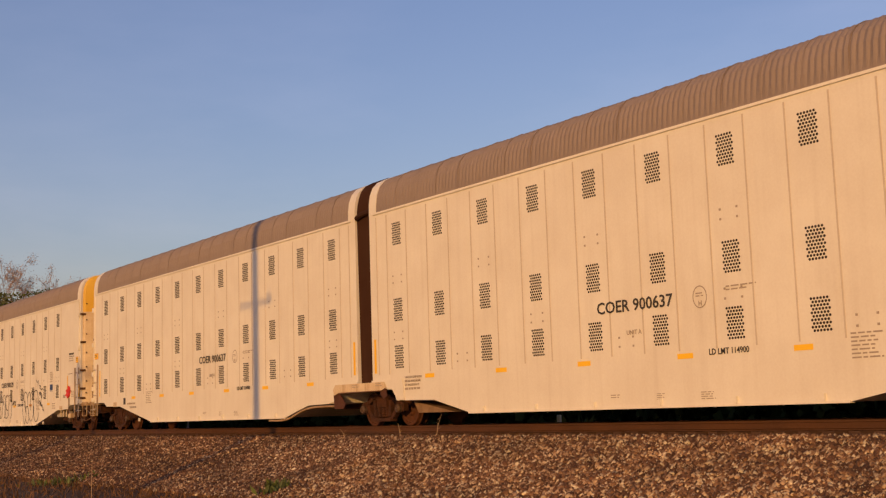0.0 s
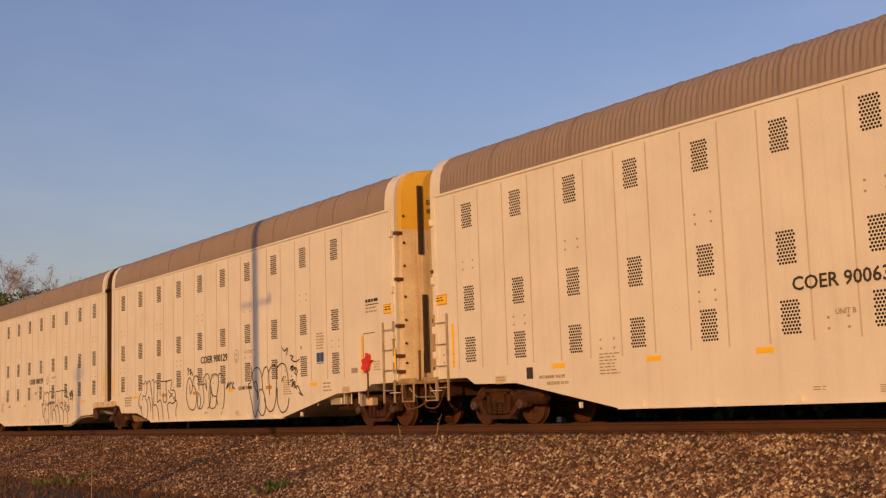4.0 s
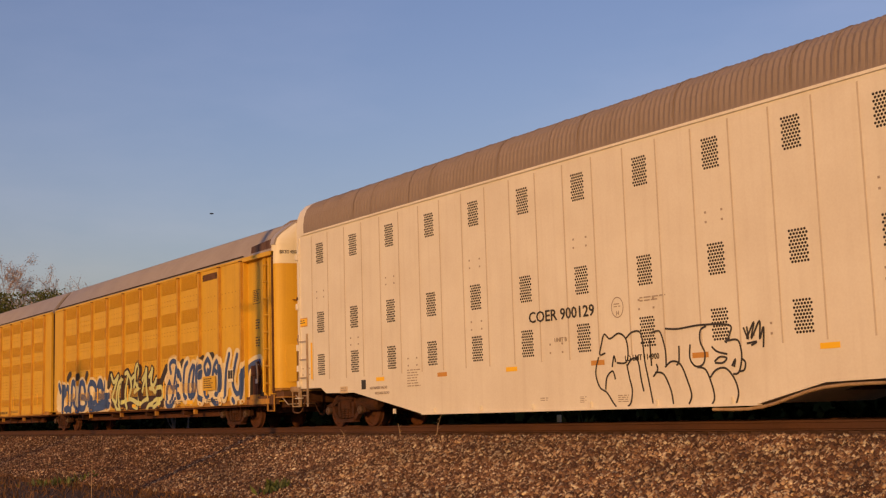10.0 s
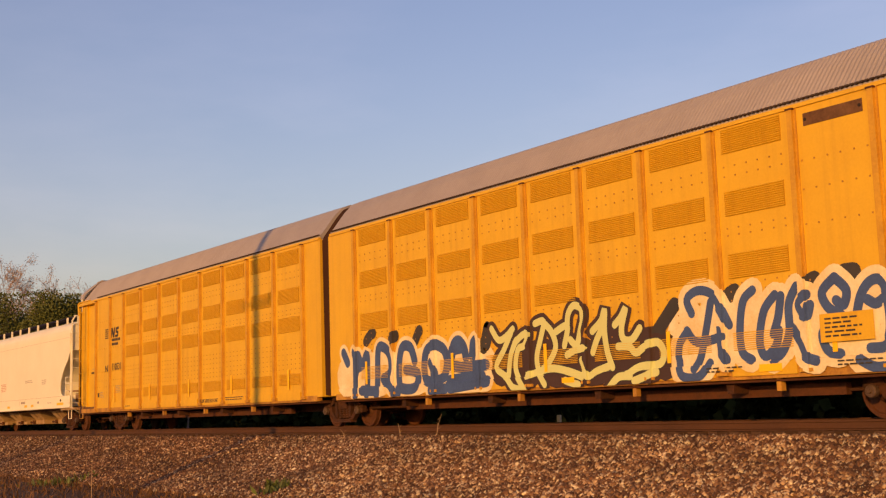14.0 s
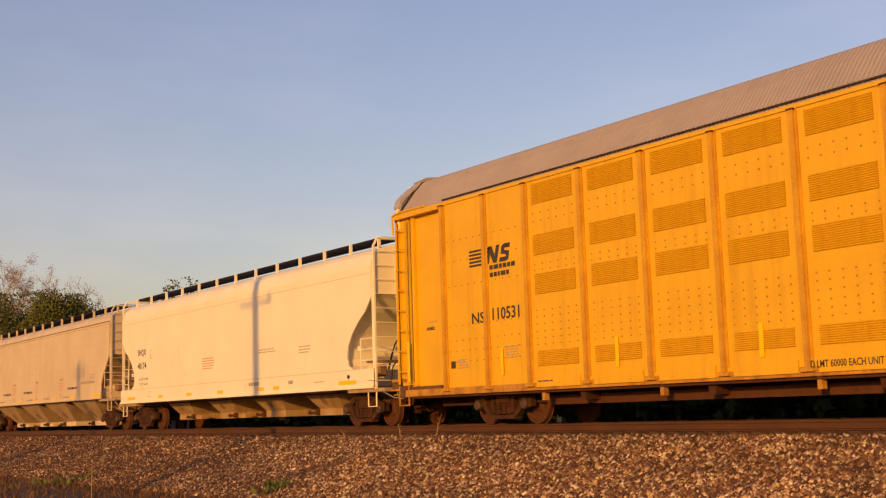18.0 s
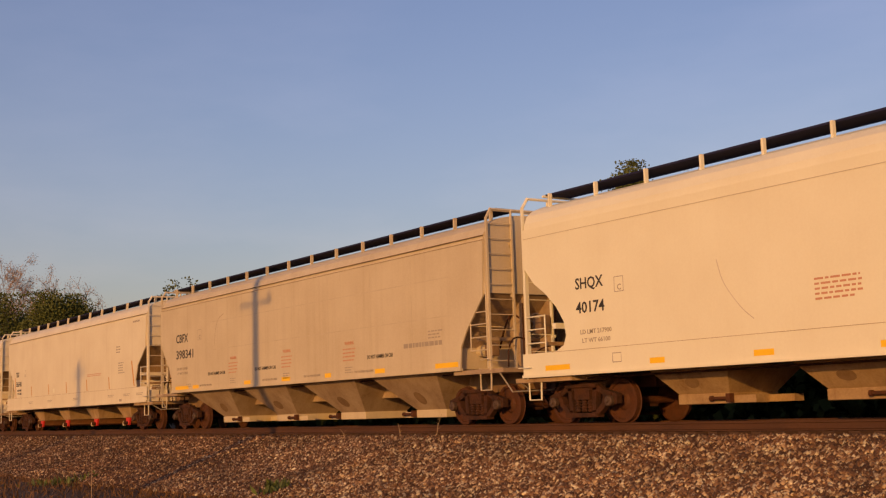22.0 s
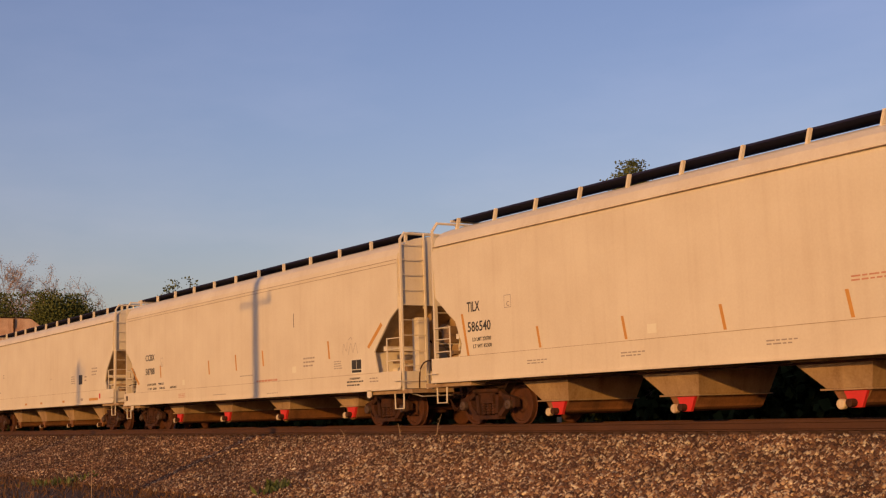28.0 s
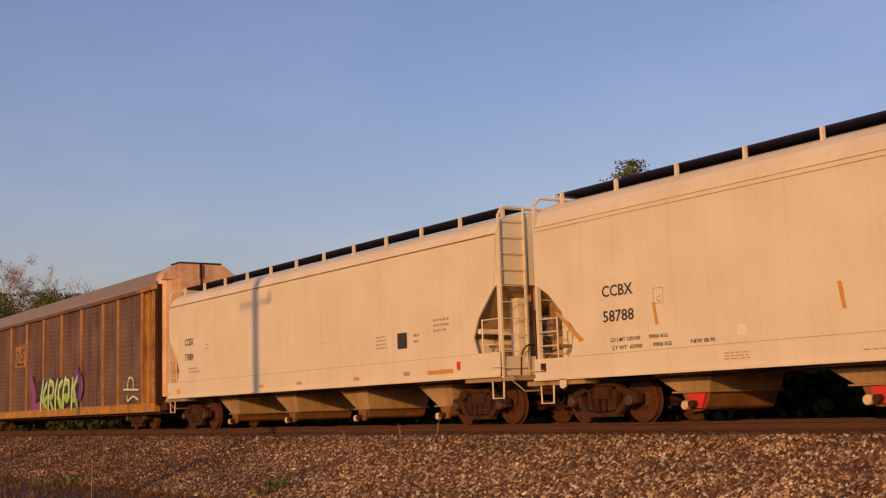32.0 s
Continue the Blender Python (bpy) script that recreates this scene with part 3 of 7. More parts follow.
        part("hood_roll", tube(smooth_line([(xl - 0.72, -1.56, 5.62), (xl - 0.4, -1.59, 5.68), (xl - 0.02, -1.56, 5.72)], 3), 0.075, n=8), BLACK, bel)
        truck(car, xl - 0.37)
        part("articulated_joint", boxes((xl - 0.9, xl + 0.2, -0.5, 0.5, 0.6, 1.0), bevel=0.04), RUST, car)
        c = xl - 0.37
        plate = [(c - 1.50, 1.15), (c + 1.02, 1.15), (c + 1.14, 0.98), (c + 0.92, 0.92), (c - 1.30, 0.92), (c - 1.56, 0.84), (c - 1.64, 1.02)]
        housing = part("joint_housing", prism(plate, -1.68, -1.655), CREAM, car, "rust-edged cream plate over the shared truck")
        part("housing_leg", prism([(c - 1.62, 0.90), (c - 1.28, 0.90), (c - 0.98, 0.62), (c - 1.10, 0.50), (c - 1.58, 0.50)], -1.67, -1.645), WHEEL, housing, "rust-brown housing leg")
        part("housing_leg", prism([(c + 0.86, 0.92), (c + 1.12, 0.96), (c + 1.16, 0.78), (c + 1.02, 0.70), (c + 0.84, 0.84)], -1.67, -1.645), WHEEL, housing, "rust-brown housing leg")
        part("housing_edge", tube([(c - 1.56, -1.682, 0.85), (c - 1.30, -1.682, 0.92), (c + 0.92, -1.682, 0.92), (c + 1.13, -1.682, 0.98)], 0.016), PLATFORM, housing)
        for x0 in (xl - 1.1, xl + 0.1):
            bars(car, x0 + 0.15, 1.02, 0.34, 0.10, 2, y=-1.682)
    # door end
    e = dx
    plan = [(0.0, -1.54), (0.07, -1.53), (0.14, -1.42), (0.22, -1.2), (0.29, -1.0), (0.32, -0.9), (0.33, -0.3), (0.33, 0.3), (0.32, 0.9), (0.29, 1.0), (0.22, 1.2), (0.14, 1.42), (0.07, 1.53), (0.0, 1.54)]
    part("end_rim", prism(prof + [(1.6, 1.16), (-1.6, 1.16)], min(e, e + s * 0.08), max(e, e + s * 0.08), axis="x"), WHITE, car, "white rounded rim round the doors")
    doors = loft("end_door", plan, [(1.16, 1.0), (2.4, 1.0), (3.7, 1.0), (5.05, 1.0)], e, s, CREAM, car, "cream folding end doors with grime")
    arch_z = [p[1] for p in ARCH]
    shares = [(z, float(np.interp(z, arch_z, [-p[0] for p in ARCH])) / 1.6) for z in (5.05, 5.6, 5.86, 6.1, 6.31, 6.47, 6.59, 6.66)]
    loft("door_top", plan, shares, e, s, YELLOW, car, "yellow upper end door panel")
    for y0, m in ((-0.20, CREAM), (-0.06, YELLOW_DIRTY)):
        part("lock_rod", tube([(e + s * 0.355, y0, 1.25), (e + s * 0.355, y0, 6.25)], 0.022, n=8), m, doors)
    for z in (1.5, 2.4, 3.3, 4.3, 5.3, 6.0):
        part("rod_keeper", boxes((min(e + s * 0.32, e + s * 0.385), max(e + s * 0.32, e + s * 0.385), -0.26, -0.14, z - 0.03, z + 0.03)), PLATFORM, doors)
    for y0, z0, z1 in ((-0.96, 4.4, 6.2), (-0.88, 1.35, 3.35), (0.12, 1.2, 6.2)):
        w_ = 0.06 if y0 < 0 else 0.025
        part("door_seal", boxes((min(e + s * 0.3, e + s * 0.37), max(e + s * 0.3, e + s * 0.37), y0 - w_, y0 + w_, z0, z1)), SEAL, doors, "dark rubber door seal")
    for z in (1.38, 1.78, 2.55, 3.75, 4.95):
        part("hinge", boxes((min(e + s * 0.02, e + s * 0.15), max(e + s * 0.02, e + s * 0.15), -1.60, -1.32, z - 0.045, z + 0.045)), PLATFORM, doors)
    for z in (1.6, 2.1, 2.7, 3.3, 4.1, 4.7, 5.4):
        part("bolt_head", lathe_y([(-1.37, 0.03), (-1.40, 0.03)], 8, x=e + s * 0.19, z=z), RUST, doors)
    if s > 0:
        for i, w in enumerate(("EXCESS", "HEIGHT", "CAR")):
            text(w, 0.12, INK, car, e + 0.348, 5.72 - i * 0.23, y=-0.76 + 0.1 * (i > 1), rx=90, rz=90, width=0.46 if i < 2 else 0.27)
        bars_y(car, e + 0.345, -0.62, 2.9, 0.42, 0.2, 3)
        bars_y(car, e + 0.345, -0.6, 2.3, 0.34, 0.4, 6)
    lx = dx - s * 0.28
    lad = ladder(car, (lx - 0.255, lx + 0.255), -1.64, 0.60, 2.68, 4, LADDER, r=0.018, on_side=True)
    patch("warning_plate", lx - 0.245, lx + 0.245, 2.90, 3.15, WORN_TAPE, car, label="orange warning plate")
    patch("plate_border", lx - 0.22, lx + 0.22, 2.925, 3.125, BRIGHT, car, y=-1.61)
    bars(car, lx - 0.18, 2.96, 0.36, 0.13, 2, INK, y=-1.614)
    if s > 0:
        patch("reflective_strip", dx + 0.0, dx + 0.08, 1.43, 1.98, BRIGHT, car, y=-1.645)
    else:
        patch("reflective_strip", dx + 0.70, dx + 0.79, 1.37, 2.41, BRIGHT, car)
    patch("lift_plate", dx - s * 2.57 - 0.2, dx - s * 2.57 + 0.2, 0.92, 1.10, CREAM, car)
    bars(car, dx - s * 2.57 - 0.16, 0.95, 0.32, 0.12, 2, y=-1.612)
    part("corner_post", boxes((dx - s * 0.07 - 0.03, dx - s * 0.07 + 0.03, -1.64, -1.59, 1.2, 5.5)), WHITE, car)
    for z in (1.25, 1.7, 2.3, 3.5, 4.95):
        part("door_latch", boxes((dx - s * 0.03 - 0.05, dx - s * 0.03 + 0.06, -1.70, -1.6, z - 0.09, z + 0.09), bevel=0.012), WHITE, car)
    part("end_platform", boxes((min(e - s * 0.3, e + s * 0.75), max(e - s * 0.3, e + s * 0.75), -1.5, 1.5, 1.05, 1.13)), BAY_CREAM, car)
    part("end_beam", boxes((min(e, e + s * 0.5), max(e, e + s * 0.5), -1.3, 1.3, 0.72, 1.05)), RUST, car)
    x0, x1 = e + s * 0.12, e + s * 0.66
    part("step_frame", tube([(x0, -1.5, 1.06), (x0, -1.5, 0.62), (x1, -1.5, 0.62), (x1, -1.5, 1.06)], 0.026), BAY_CREAM, car, "cream tube step under the end platform")
    part("platform_lip", boxes((min(e, e + s * 0.74), max(e, e + s * 0.74), -1.53, -1.47, 1.08, 1.20)), BAY_CREAM, car)
    part("brake_mast", tube([(e + s * 0.5, -1.2, 1.1), (e + s * 0.5, -1.2, 1.9)], 0.03), PLATFORM, car)
    part("retainer_pipe", tube(smooth_line([(e - s * 0.1, -1.42, 0.98), (e + s * 0.2, -1.45, 0.48), (e + s * 0.7, -1.45, 0.46), (e + s * 1.0, -1.3, 0.62)], 4), 0.02), PLATFORM, car)
    part("uncoupling_lever", tube([(e + s * 0.45, -1.5, 0.95), (e + s * 0.5, -1.3, 0.72), (e + s * 0.55, -0.3, 0.74)], 0.018), SILVER, car)
    grab(car, e - 0.2, e + 0.2, 0.85)
    coupler(car, e + s * 0.4, s)
    stirrup(car, min(e + s * 0.15, e + s * 0.55), max(e + s * 0.15, e + s * 0.55), 0.68, 1.05, -1.45, PLATFORM)
    if s > 0:
        patch("reflective_strip", dx - 1.71, dx - 1.62, 1.39, 2.39, BRIGHT, car)
        door = part("side_door", prism([(dx - 1.59, 1.39), (dx - 0.72, 1.39), (dx - 0.72, 2.2), (dx - 0.98, 2.46), (dx - 1.59, 2.46)], -1.606, -1.6), WHITE, car, "small white access door")
        part("door_edge", ribbon([[(dx - 1.59, 1.39), (dx - 1.59, 2.46)], [(dx - 1.59, 2.46), (dx - 0.98, 2.46)]], 0.02, -1.609, k=1), PLATFORM, door)
        patch("consolidated_stencil", dx - 4.2, dx - 4.01, 1.84, 2.1, BLUE, car)
        patch("consolidated_stencil", dx - 3.99, dx - 3.79, 1.84, 2.1, BLUE, car)
        patch("stencil_rule", dx - 4.18, dx - 3.8, 1.79, 1.815, BLUE, car)
        bars(car, dx - 4.21, 2.16, 0.46, 0.5, 6)
        bars(car, dx - 1.44, 3.27, 0.68, 0.09, 1, INK, fill=0.9)
        patch("stencil_rule", dx - 1.44, dx - 0.77, 3.20, 3.225, INK, car)
        bars(car, dx - 1.44, 2.95, 0.7, 0.2, 2)
        bars(car, dx - 1.07, 1.43, 0.4, 0.28, 4, y=-1.612)
        bars(car, dx - 3.84, 0.95, 0.55, 0.3, 3)
        patch("vent_slot", dx - 2.25, dx - 1.93, 1.44, 1.58, GREYINK, car)
        for x0, x1, z0, z1 in ((dx - 3.9, dx - 3.3, 0.62, 0.82), (dx - 3.1, dx - 2.95, 0.62, 0.95), (dx - 2.3, dx - 2.15, 0.55, 0.95)):
            part("brake_rigging", boxes((x0, x1, -1.35, -1.2, z0, z1), bevel=0.02), SILVER, car)
        part("release_rod", tube([(dx - 1.36, -1.63, 1.42), (dx - 1.36, -1.63, 0.72)], 0.022), PLATFORM, car)
        part("release_valve", boxes((dx - 1.52, dx - 1.2, -1.62, -1.42, 0.56, 0.76), bevel=0.02), CREAM, car)
        for d in (2.05, 2.45, 2.85, 4.35):
            part("pipe_clamp", tube([(dx - d, -1.5, 1.0), (dx - d, -1.5, 0.62)], 0.02), CREAM, car)
        part("air_reservoir", lathe_x(dx - 3.9, dx - 2.8, -0.95, 0.62, 0.19), RUST, car)
    else:
        patch("consolidated_stencil", at(L - 3.62) - 0.11, at(L - 3.62) + 0.11, 0.99, 1.24, INK, car)
        text("RETAINER VALVE", 0.065, GREYINK, car, at(L - 3.95), 0.98, width=0.85)
        text("RELEASE ROD", 0.065, GREYINK, car, at(L - 4.2), 0.84, width=0.7)
        part("air_reservoir", lathe_x(dx + 2.3, dx + 3.4, -0.95, 0.62, 0.19), RUST, car)
    return car


def bars_y(car, x, y, z, w, h, lines):
    rng = random.Random(lines)
    bm = bmesh.new()
    for i in range(lines):
        z1 = z + h - i * h / lines
        yy, end = y, y + w * rng.uniform(0.75, 1)
        while yy < end - 0.02:
            ww = min(rng.uniform(0.06, 0.15), end - yy)
            box(bm, x, x + 0.003, yy, yy + ww, z1 - h / lines * 0.5, z1)
            yy += ww + 0.03
    return tagged(part("small_print", bm, GREYINK, car), kind="stuff")


def lathe_x(x0, x1, y, z, r, n=16):
    bm = bmesh.new()
    rings = []
    for x, k in ((x0, 0.55), (x0 + r * 0.4, 1), (x1 - r * 0.4, 1), (x1, 0.55)):
        rings.append([bm.verts.new((x, y + r * k * math.cos(6.28319 * i / n), z + r * k * math.sin(6.28319 * i / n))) for i in range(n)])
    for a, b in zip(rings, rings[1:]):
        for k in range(n):
            bm.faces.new((a[k], a[(k + 1) % n], b[(k + 1) % n], b[k]))
    bm.faces.new(rings[0])
    bm.faces.new(rings[-1])
    return bm


# ---- yellow auto-rack units ----
TENT = [(-1.56, 5.34), (-1.50, 5.46), (-1.05, 6.04), (-0.80, 6.30), (-0.5, 6.42), (0.0, 6.46)]
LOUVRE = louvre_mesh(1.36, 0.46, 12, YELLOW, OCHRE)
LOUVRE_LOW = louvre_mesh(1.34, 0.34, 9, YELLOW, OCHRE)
STUDS = mesh_of("rivet", boxes(*[(x - 0.014, x + 0.014, -0.014, 0, -0.014, 0.014) for x in (-0.66, -0.4, -0.13, 0.13, 0.4, 0.66)]), YELLOW_DIRTY)


def post_mesh(z0, z1, material):
    bm = boxes((-0.10, 0.10, -0.02, 0.0, z0, z1))
    box(bm, -0.055, 0.055, -0.075, -0.02, z0 - 0.12, z1 - 0.02)
    box(bm, -0.13, 0.13, -0.085, 0.0, z0 - 0.16, z0 - 0.10)
    return mesh_of("post", bm, material)


POST = post_mesh(0.98, 5.33, POST_PAINT)


def yellow_unit(xl, xr, joint, label):
    car = thing("auto_rack_car", label, "freight car", xl, group="train cars")
    REF[car.name] = xl
    jx, dx, s = (xl, xr, 1) if joint == "L" else (xr, xl, -1)

    def at(d):
        return jx + s * d
    L = xr - xl
    inner = dx - s * 2.0
    part("body", boxes((min(jx, inner), max(jx, inner), -1.56, 1.56, 0.86, 5.34)), YELLOW, car, "yellow painted steel side panels")
    part("end_bay", boxes((min(inner, dx - s * 0.35), max(inner, dx - s * 0.35), -1.42, 1.42, 0.95, 5.38)), YELLOW, car, "recessed yellow end bay")
    roof("roof", xl + 0.05 + (0.12 if s < 0 else 0), xr - 0.05 - (0.12 if s > 0 else 0), TENT, GALV, car, pitch=0.1, deep=0.008, step=0.05, label="grey galvanised ribbed roof")
    part("eave_rail", boxes((min(jx, inner) + (0.1 if s > 0 else 0), max(jx, inner) - (0.02 if s < 0 else 0), -1.59, -1.5, 5.33, 5.40)), YELLOW, car)
    bm = bmesh.new()
    x = min(jx, inner) + 0.12
    while x < max(jx, inner) - 0.1:
        box(bm, x, x + 0.07, -1.555, -1.49, 5.462, 5.492)
        x += 0.1
    tagged(part("drip_edge", bm, SEAL, car, "dark corrugated edge of the roof sheets"), kind="stuff")
    first = 1.45 if s > 0 else 1.05
    n = 9
    posts = [at(first + 1.87 * k) for k in range(n)] + [at(L - 3.85), at(L - 2.15)]
    for x in posts:
        put("post", POST, car, x, -1.56, 0)
        part("post_cap", boxes((x - 0.075, x + 0.075, -1.645, -1.56, 5.305, 5.335)), WHEEL, car)
    rows = (5.07, 3.92, 2.78) if s > 0 else (5.03, 3.90, 3.04)
    for k in range(n - 1):
        x = (posts[k] + posts[k + 1]) / 2
        for z in rows:
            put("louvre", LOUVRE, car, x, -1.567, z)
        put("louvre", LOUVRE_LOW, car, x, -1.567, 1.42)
        for z in (4.60, 4.42, 3.47, 3.34, 2.46, 2.32, 2.16, 2.0, 1.86, 1.72):
            put("rivet", STUDS, car, x, -1.56, z)
    for k in (n - 1, n):
        x = (posts[k] + (posts[k + 1] if k + 1 < len(posts) else inner)) / 2
        for z in (4.4, 3.9, 3.3, 2.35, 2.0, 1.75, 1.5):
            if abs(posts[min(k + 1, len(posts) - 1)] - posts[k]) > 1.3:
                put("rivet", STUDS, car, x, -1.56, z)
    # sill
    part("side_sill", boxes((xl + 0.3, xr - 0.3, -1.57, -1.4, 0.74, 0.90)), YELLOW_DIRTY, car, "grimy yellow side sill")
    for k in range(n - 1):
        x = (posts[k] + posts[k + 1]) / 2
        part("sill_plate", boxes((x - 0.72, x + 0.72, -1.603, -1.55, 0.80, 1.02)), YELLOW, car)
    part("centre_sill", boxes((xl + 0.2, xr - 0.2, -0.4, 0.4, 0.46, 0.86)), RUST, car)
    part("floor_edge", boxes((xl + 0.3, xr - 0.3, -1.45, 1.45, 0.68, 0.76)), RUST, car)
    for d in (3.5, 7.2, 10.9, 14.5):
        part("cross_bearer", prism([(at(d) - 0.12, 0.76), (at(d) + 0.12, 0.76), (at(d) + 0.07, 0.5), (at(d) - 0.07, 0.5)], -1.4, 1.4), RUST, car)
        part("hanger", boxes((at(d + 1.2) - 0.05, at(d + 1.2) + 0.05, -1.5, -1.38, 0.52, 0.76)), YELLOW_DIRTY, car)
    part("brake_pipe", tube([(xl + 1, -0.9, 0.5), (xr - 3, -0.9, 0.5)], 0.03), RUST, car)
    part("conduit", tube([(xl + 0.5, -1.5, 0.70), (xr - 0.5, -1.5, 0.70)], 0.022), WHEEL, car)
    part("underfloor_beam", boxes((at(3.0) if s > 0 else at(L - 5.2), at(L - 5.2) if s > 0 else at(3.0), -1.0, -0.86, 0.42, 0.62)), WHEEL, car, "rust-red beam under the floor")
    for d in (2.0, 6.0, 9.5, 13.2, 17.0):
        x = at(d)
        patch("reflective_strip", x - 0.05, x + 0.05, 1.12, 1.72, BRIGHT, car, y=-1.60)
    # door end
    e = dx
    rim = [(min(e - s * 2.0, e), 5.27), (max(e - s * 2.0, e), 5.27), (max(e - s * 2.0, e), 5.40), (min(e - s * 2.0, e), 5.40)]
    part("end_header", prism(rim, -1.62, -1.3), YELLOW, car)
    part("corner_post", boxes((min(e - s * 0.75, e - s * 0.62), max(e - s * 0.75, e - s * 0.62), -1.5, -1.36, 1.0, 5.3)), YELLOW, car)
    part("end_post", boxes((min(e - s * 0.03, e + s * 0.0), max(e - s * 0.03, e + s * 0.0), -1.58, -1.36, 1.05, 5.38)), PLATFORM, car, "dark brown edge plate beside the ladder")
    ladder(car, (min(e - s * 0.5, e - s * 0.08), max(e - s * 0.5, e - s * 0.08)), -1.60, 1.05, 5.2, 8, YELLOW, on_side=True)
    part("ladder_back", boxes((min(e - s * 0.5, e - s * 0.02), max(e - s * 0.5, e - s * 0.02), -1.47, -1.40, 1.02, 5.3)), YELLOW, car)
    patch("reflective_strip", e - s * 0.55 - 0.04, e - s * 0.55 + 0.04, 1.1, 2.1, BRIGHT, car, y=-1.62)
    plan = [(-0.1 + 0.5 * max(0.0, math.sin(a)) ** 0.62, -1.52 * math.cos(a)) for a in np.linspace(0.0, math.pi, 34)]
    doors = loft("end_door", plan, [(1.2, 1.0), (2.5, 1.0), (3.8, 1.0), (5.0, 1.0)], e, s, YELLOW, car, "yellow curved end doors")
    loft("door_top", plan, [(5.0, 1.0), (5.62, 1.0), (5.77, 0.965), (5.91, 0.88), (6.05, 0.76), (6.18, 0.64), (6.28, 0.54), (6.31, 0.46)], e, s, HOP_WHITE, car, "white domed upper door band")
    rim_ = [(-1.535, 5.60), (-1.49, 5.78), (-1.36, 5.93), (-1.18, 6.08), (-0.99, 6.22), (-0.84, 6.32), (-0.70, 6.37)]
    rim_ += [(-y, z) for y, z in rim_[::-1]]
    part("dome_rim", prism(rim_ + [(y * 0.955, z - 0.05) for y, z in rim_[::-1]], min(e - s * 0.16, e + s * 0.10), max(e - s * 0.16, e + s * 0.10), axis="x"), SILVER, car, "bare metal rim over the doors")
    # the hood's dark coat holds the shade of a facet turned from the sun
    part("roof_hood", prism([(e - s * 0.80, 6.35), (e - s * 0.3, 6.43), (e + s * 0.30, 6.39), (e + s * 0.34, 6.30), (e - s * 0.80, 6.25)], -0.74, 0.74), WHITE_ROOF, car, "hood over the door top, its unlit tone put into the coat")
    for z in (5.52, 6.15):
        grab_y = [(e + s * 0.37, -0.62, z), (e + s * 0.46, -0.62, z), (e + s * 0.46, -0.08, z), (e + s * 0.38, -0.08, z)]
        part("grab_iron", tube(grab_y, 0.014), PLATFORM, doors)
    part("latch_bar", boxes((min(e + s * 0.36, e + s * 0.41), max(e + s * 0.36, e + s * 0.41), -0.84, -0.78, 5.6, 6.3)), HOP_WHITE, doors)
    if s > 0:
        side_tin = [(e - s * 1.72, 5.39), (e - s * 1.62, 5.72), (e - s * 0.16, 5.80), (e - s * 0.14, 5.39)]
        part("roof_flashing", prism(side_tin, -1.46, 1.46), BROWN, car, "grey sheet flashing beside the door top")
    else:
        # no gap is cut here: a dark strip paints its shade
        part("gap_shade", boxes((e + 0.50, e + 0.56, -1.44, -1.422, 1.1, 5.25)), SEAL, car, "dark strip painted as the shade in the gap beside the ladder plate")
        part("corner_pipe", tube(smooth_line([(e - 0.02, -1.62, 4.9), (e - 0.04, -1.63, 5.25), (e + 0.1, -1.63, 5.42), (e + 1.5, -1.62, 5.43)], 4), 0.03, n=8), YELLOW, car)
        part("roof_rim", prism([(y * 1.012, z + 0.02) for y, z in TENT] + [(-y * 1.012, z + 0.02) for y, z in TENT[::-1] if y < 0] + [(-y * 0.97, z - 0.04) for y, z in TENT if y < 0] + [(y * 0.97, z - 0.04) for y, z in TENT[::-1]], e + 0.12, e + 0.2, axis="x"), SEAL, car, "dark rim at the roof's end")
    part("door_seam", boxes((min(e + s * 0.38, e + s * 0.43), max(e + s * 0.38, e + s * 0.43), -0.05, 0.05, 1.2, 6.2)), BLACK, doors)
    for z in (2.75, 4.9):
        part("door_bumper", boxes((min(e + s * 0.38, e + s * 0.5), max(e + s * 0.38, e + s * 0.5), -0.12, 0.0, z - 0.25, z + 0.25)), BLACK, doors)
    part("door_panel_line", boxes((min(e + s * 0.335, e + s * 0.407), max(e + s * 0.335, e + s * 0.407), -1.05, 1.05, 3.86, 3.88)), YELLOW_DIRTY, doors)
    if s > 0:
        text("EXCESS HEIGHT CAR", 0.10, INK, car, e + 0.215, 5.30, y=-1.40, rz=74.5, width=0.82)
        bars_y(car, e + 0.404, -0.6, 2.9, 0.6, 0.28, 3)
        part("foot_door", prism([(e + 0.235, -1.25), (e + 0.35, -0.95), (e + 0.40, -0.96), (e + 0.285, -1.26)], 1.38, 2.5, axis="z"), YELLOW, doors)
        part("notice_frame", ribbon([[(e - 1.63, 3.90), (e - 1.12, 3.90)], [(e - 1.63, 4.32), (e - 1.12, 4.32)], [(e - 1.63, 3.90), (e - 1.63, 4.32)], [(e - 1.12, 3.90), (e - 1.12, 4.32)]], 0.02, -1.424, k=1), INK, car)
        bars(car, e - 1.58, 3.94, 0.42, 0.34, 6, INK, y=-1.424, fill=0.5)
        for z in (3.05, 2.5):
            bars(car, e - 1.45, z, 0.3, 0.34, 4, INK, y=-1.426)
        for x in (posts[-2] - 1.35, posts[-2] - 0.25):
            part("slot_bolt", lathe_y([(-1.57, 0.03), (-1.585, 0.03)], 8, x=x, z=5.09), HOLE, car)
        part("name_slot", boxes((posts[-2] - 1.4, posts[-2] - 0.2, -1.572, -1.55, 4.98, 5.2), bevel=0.006), PLATFORM, car, "shuttered name slot")
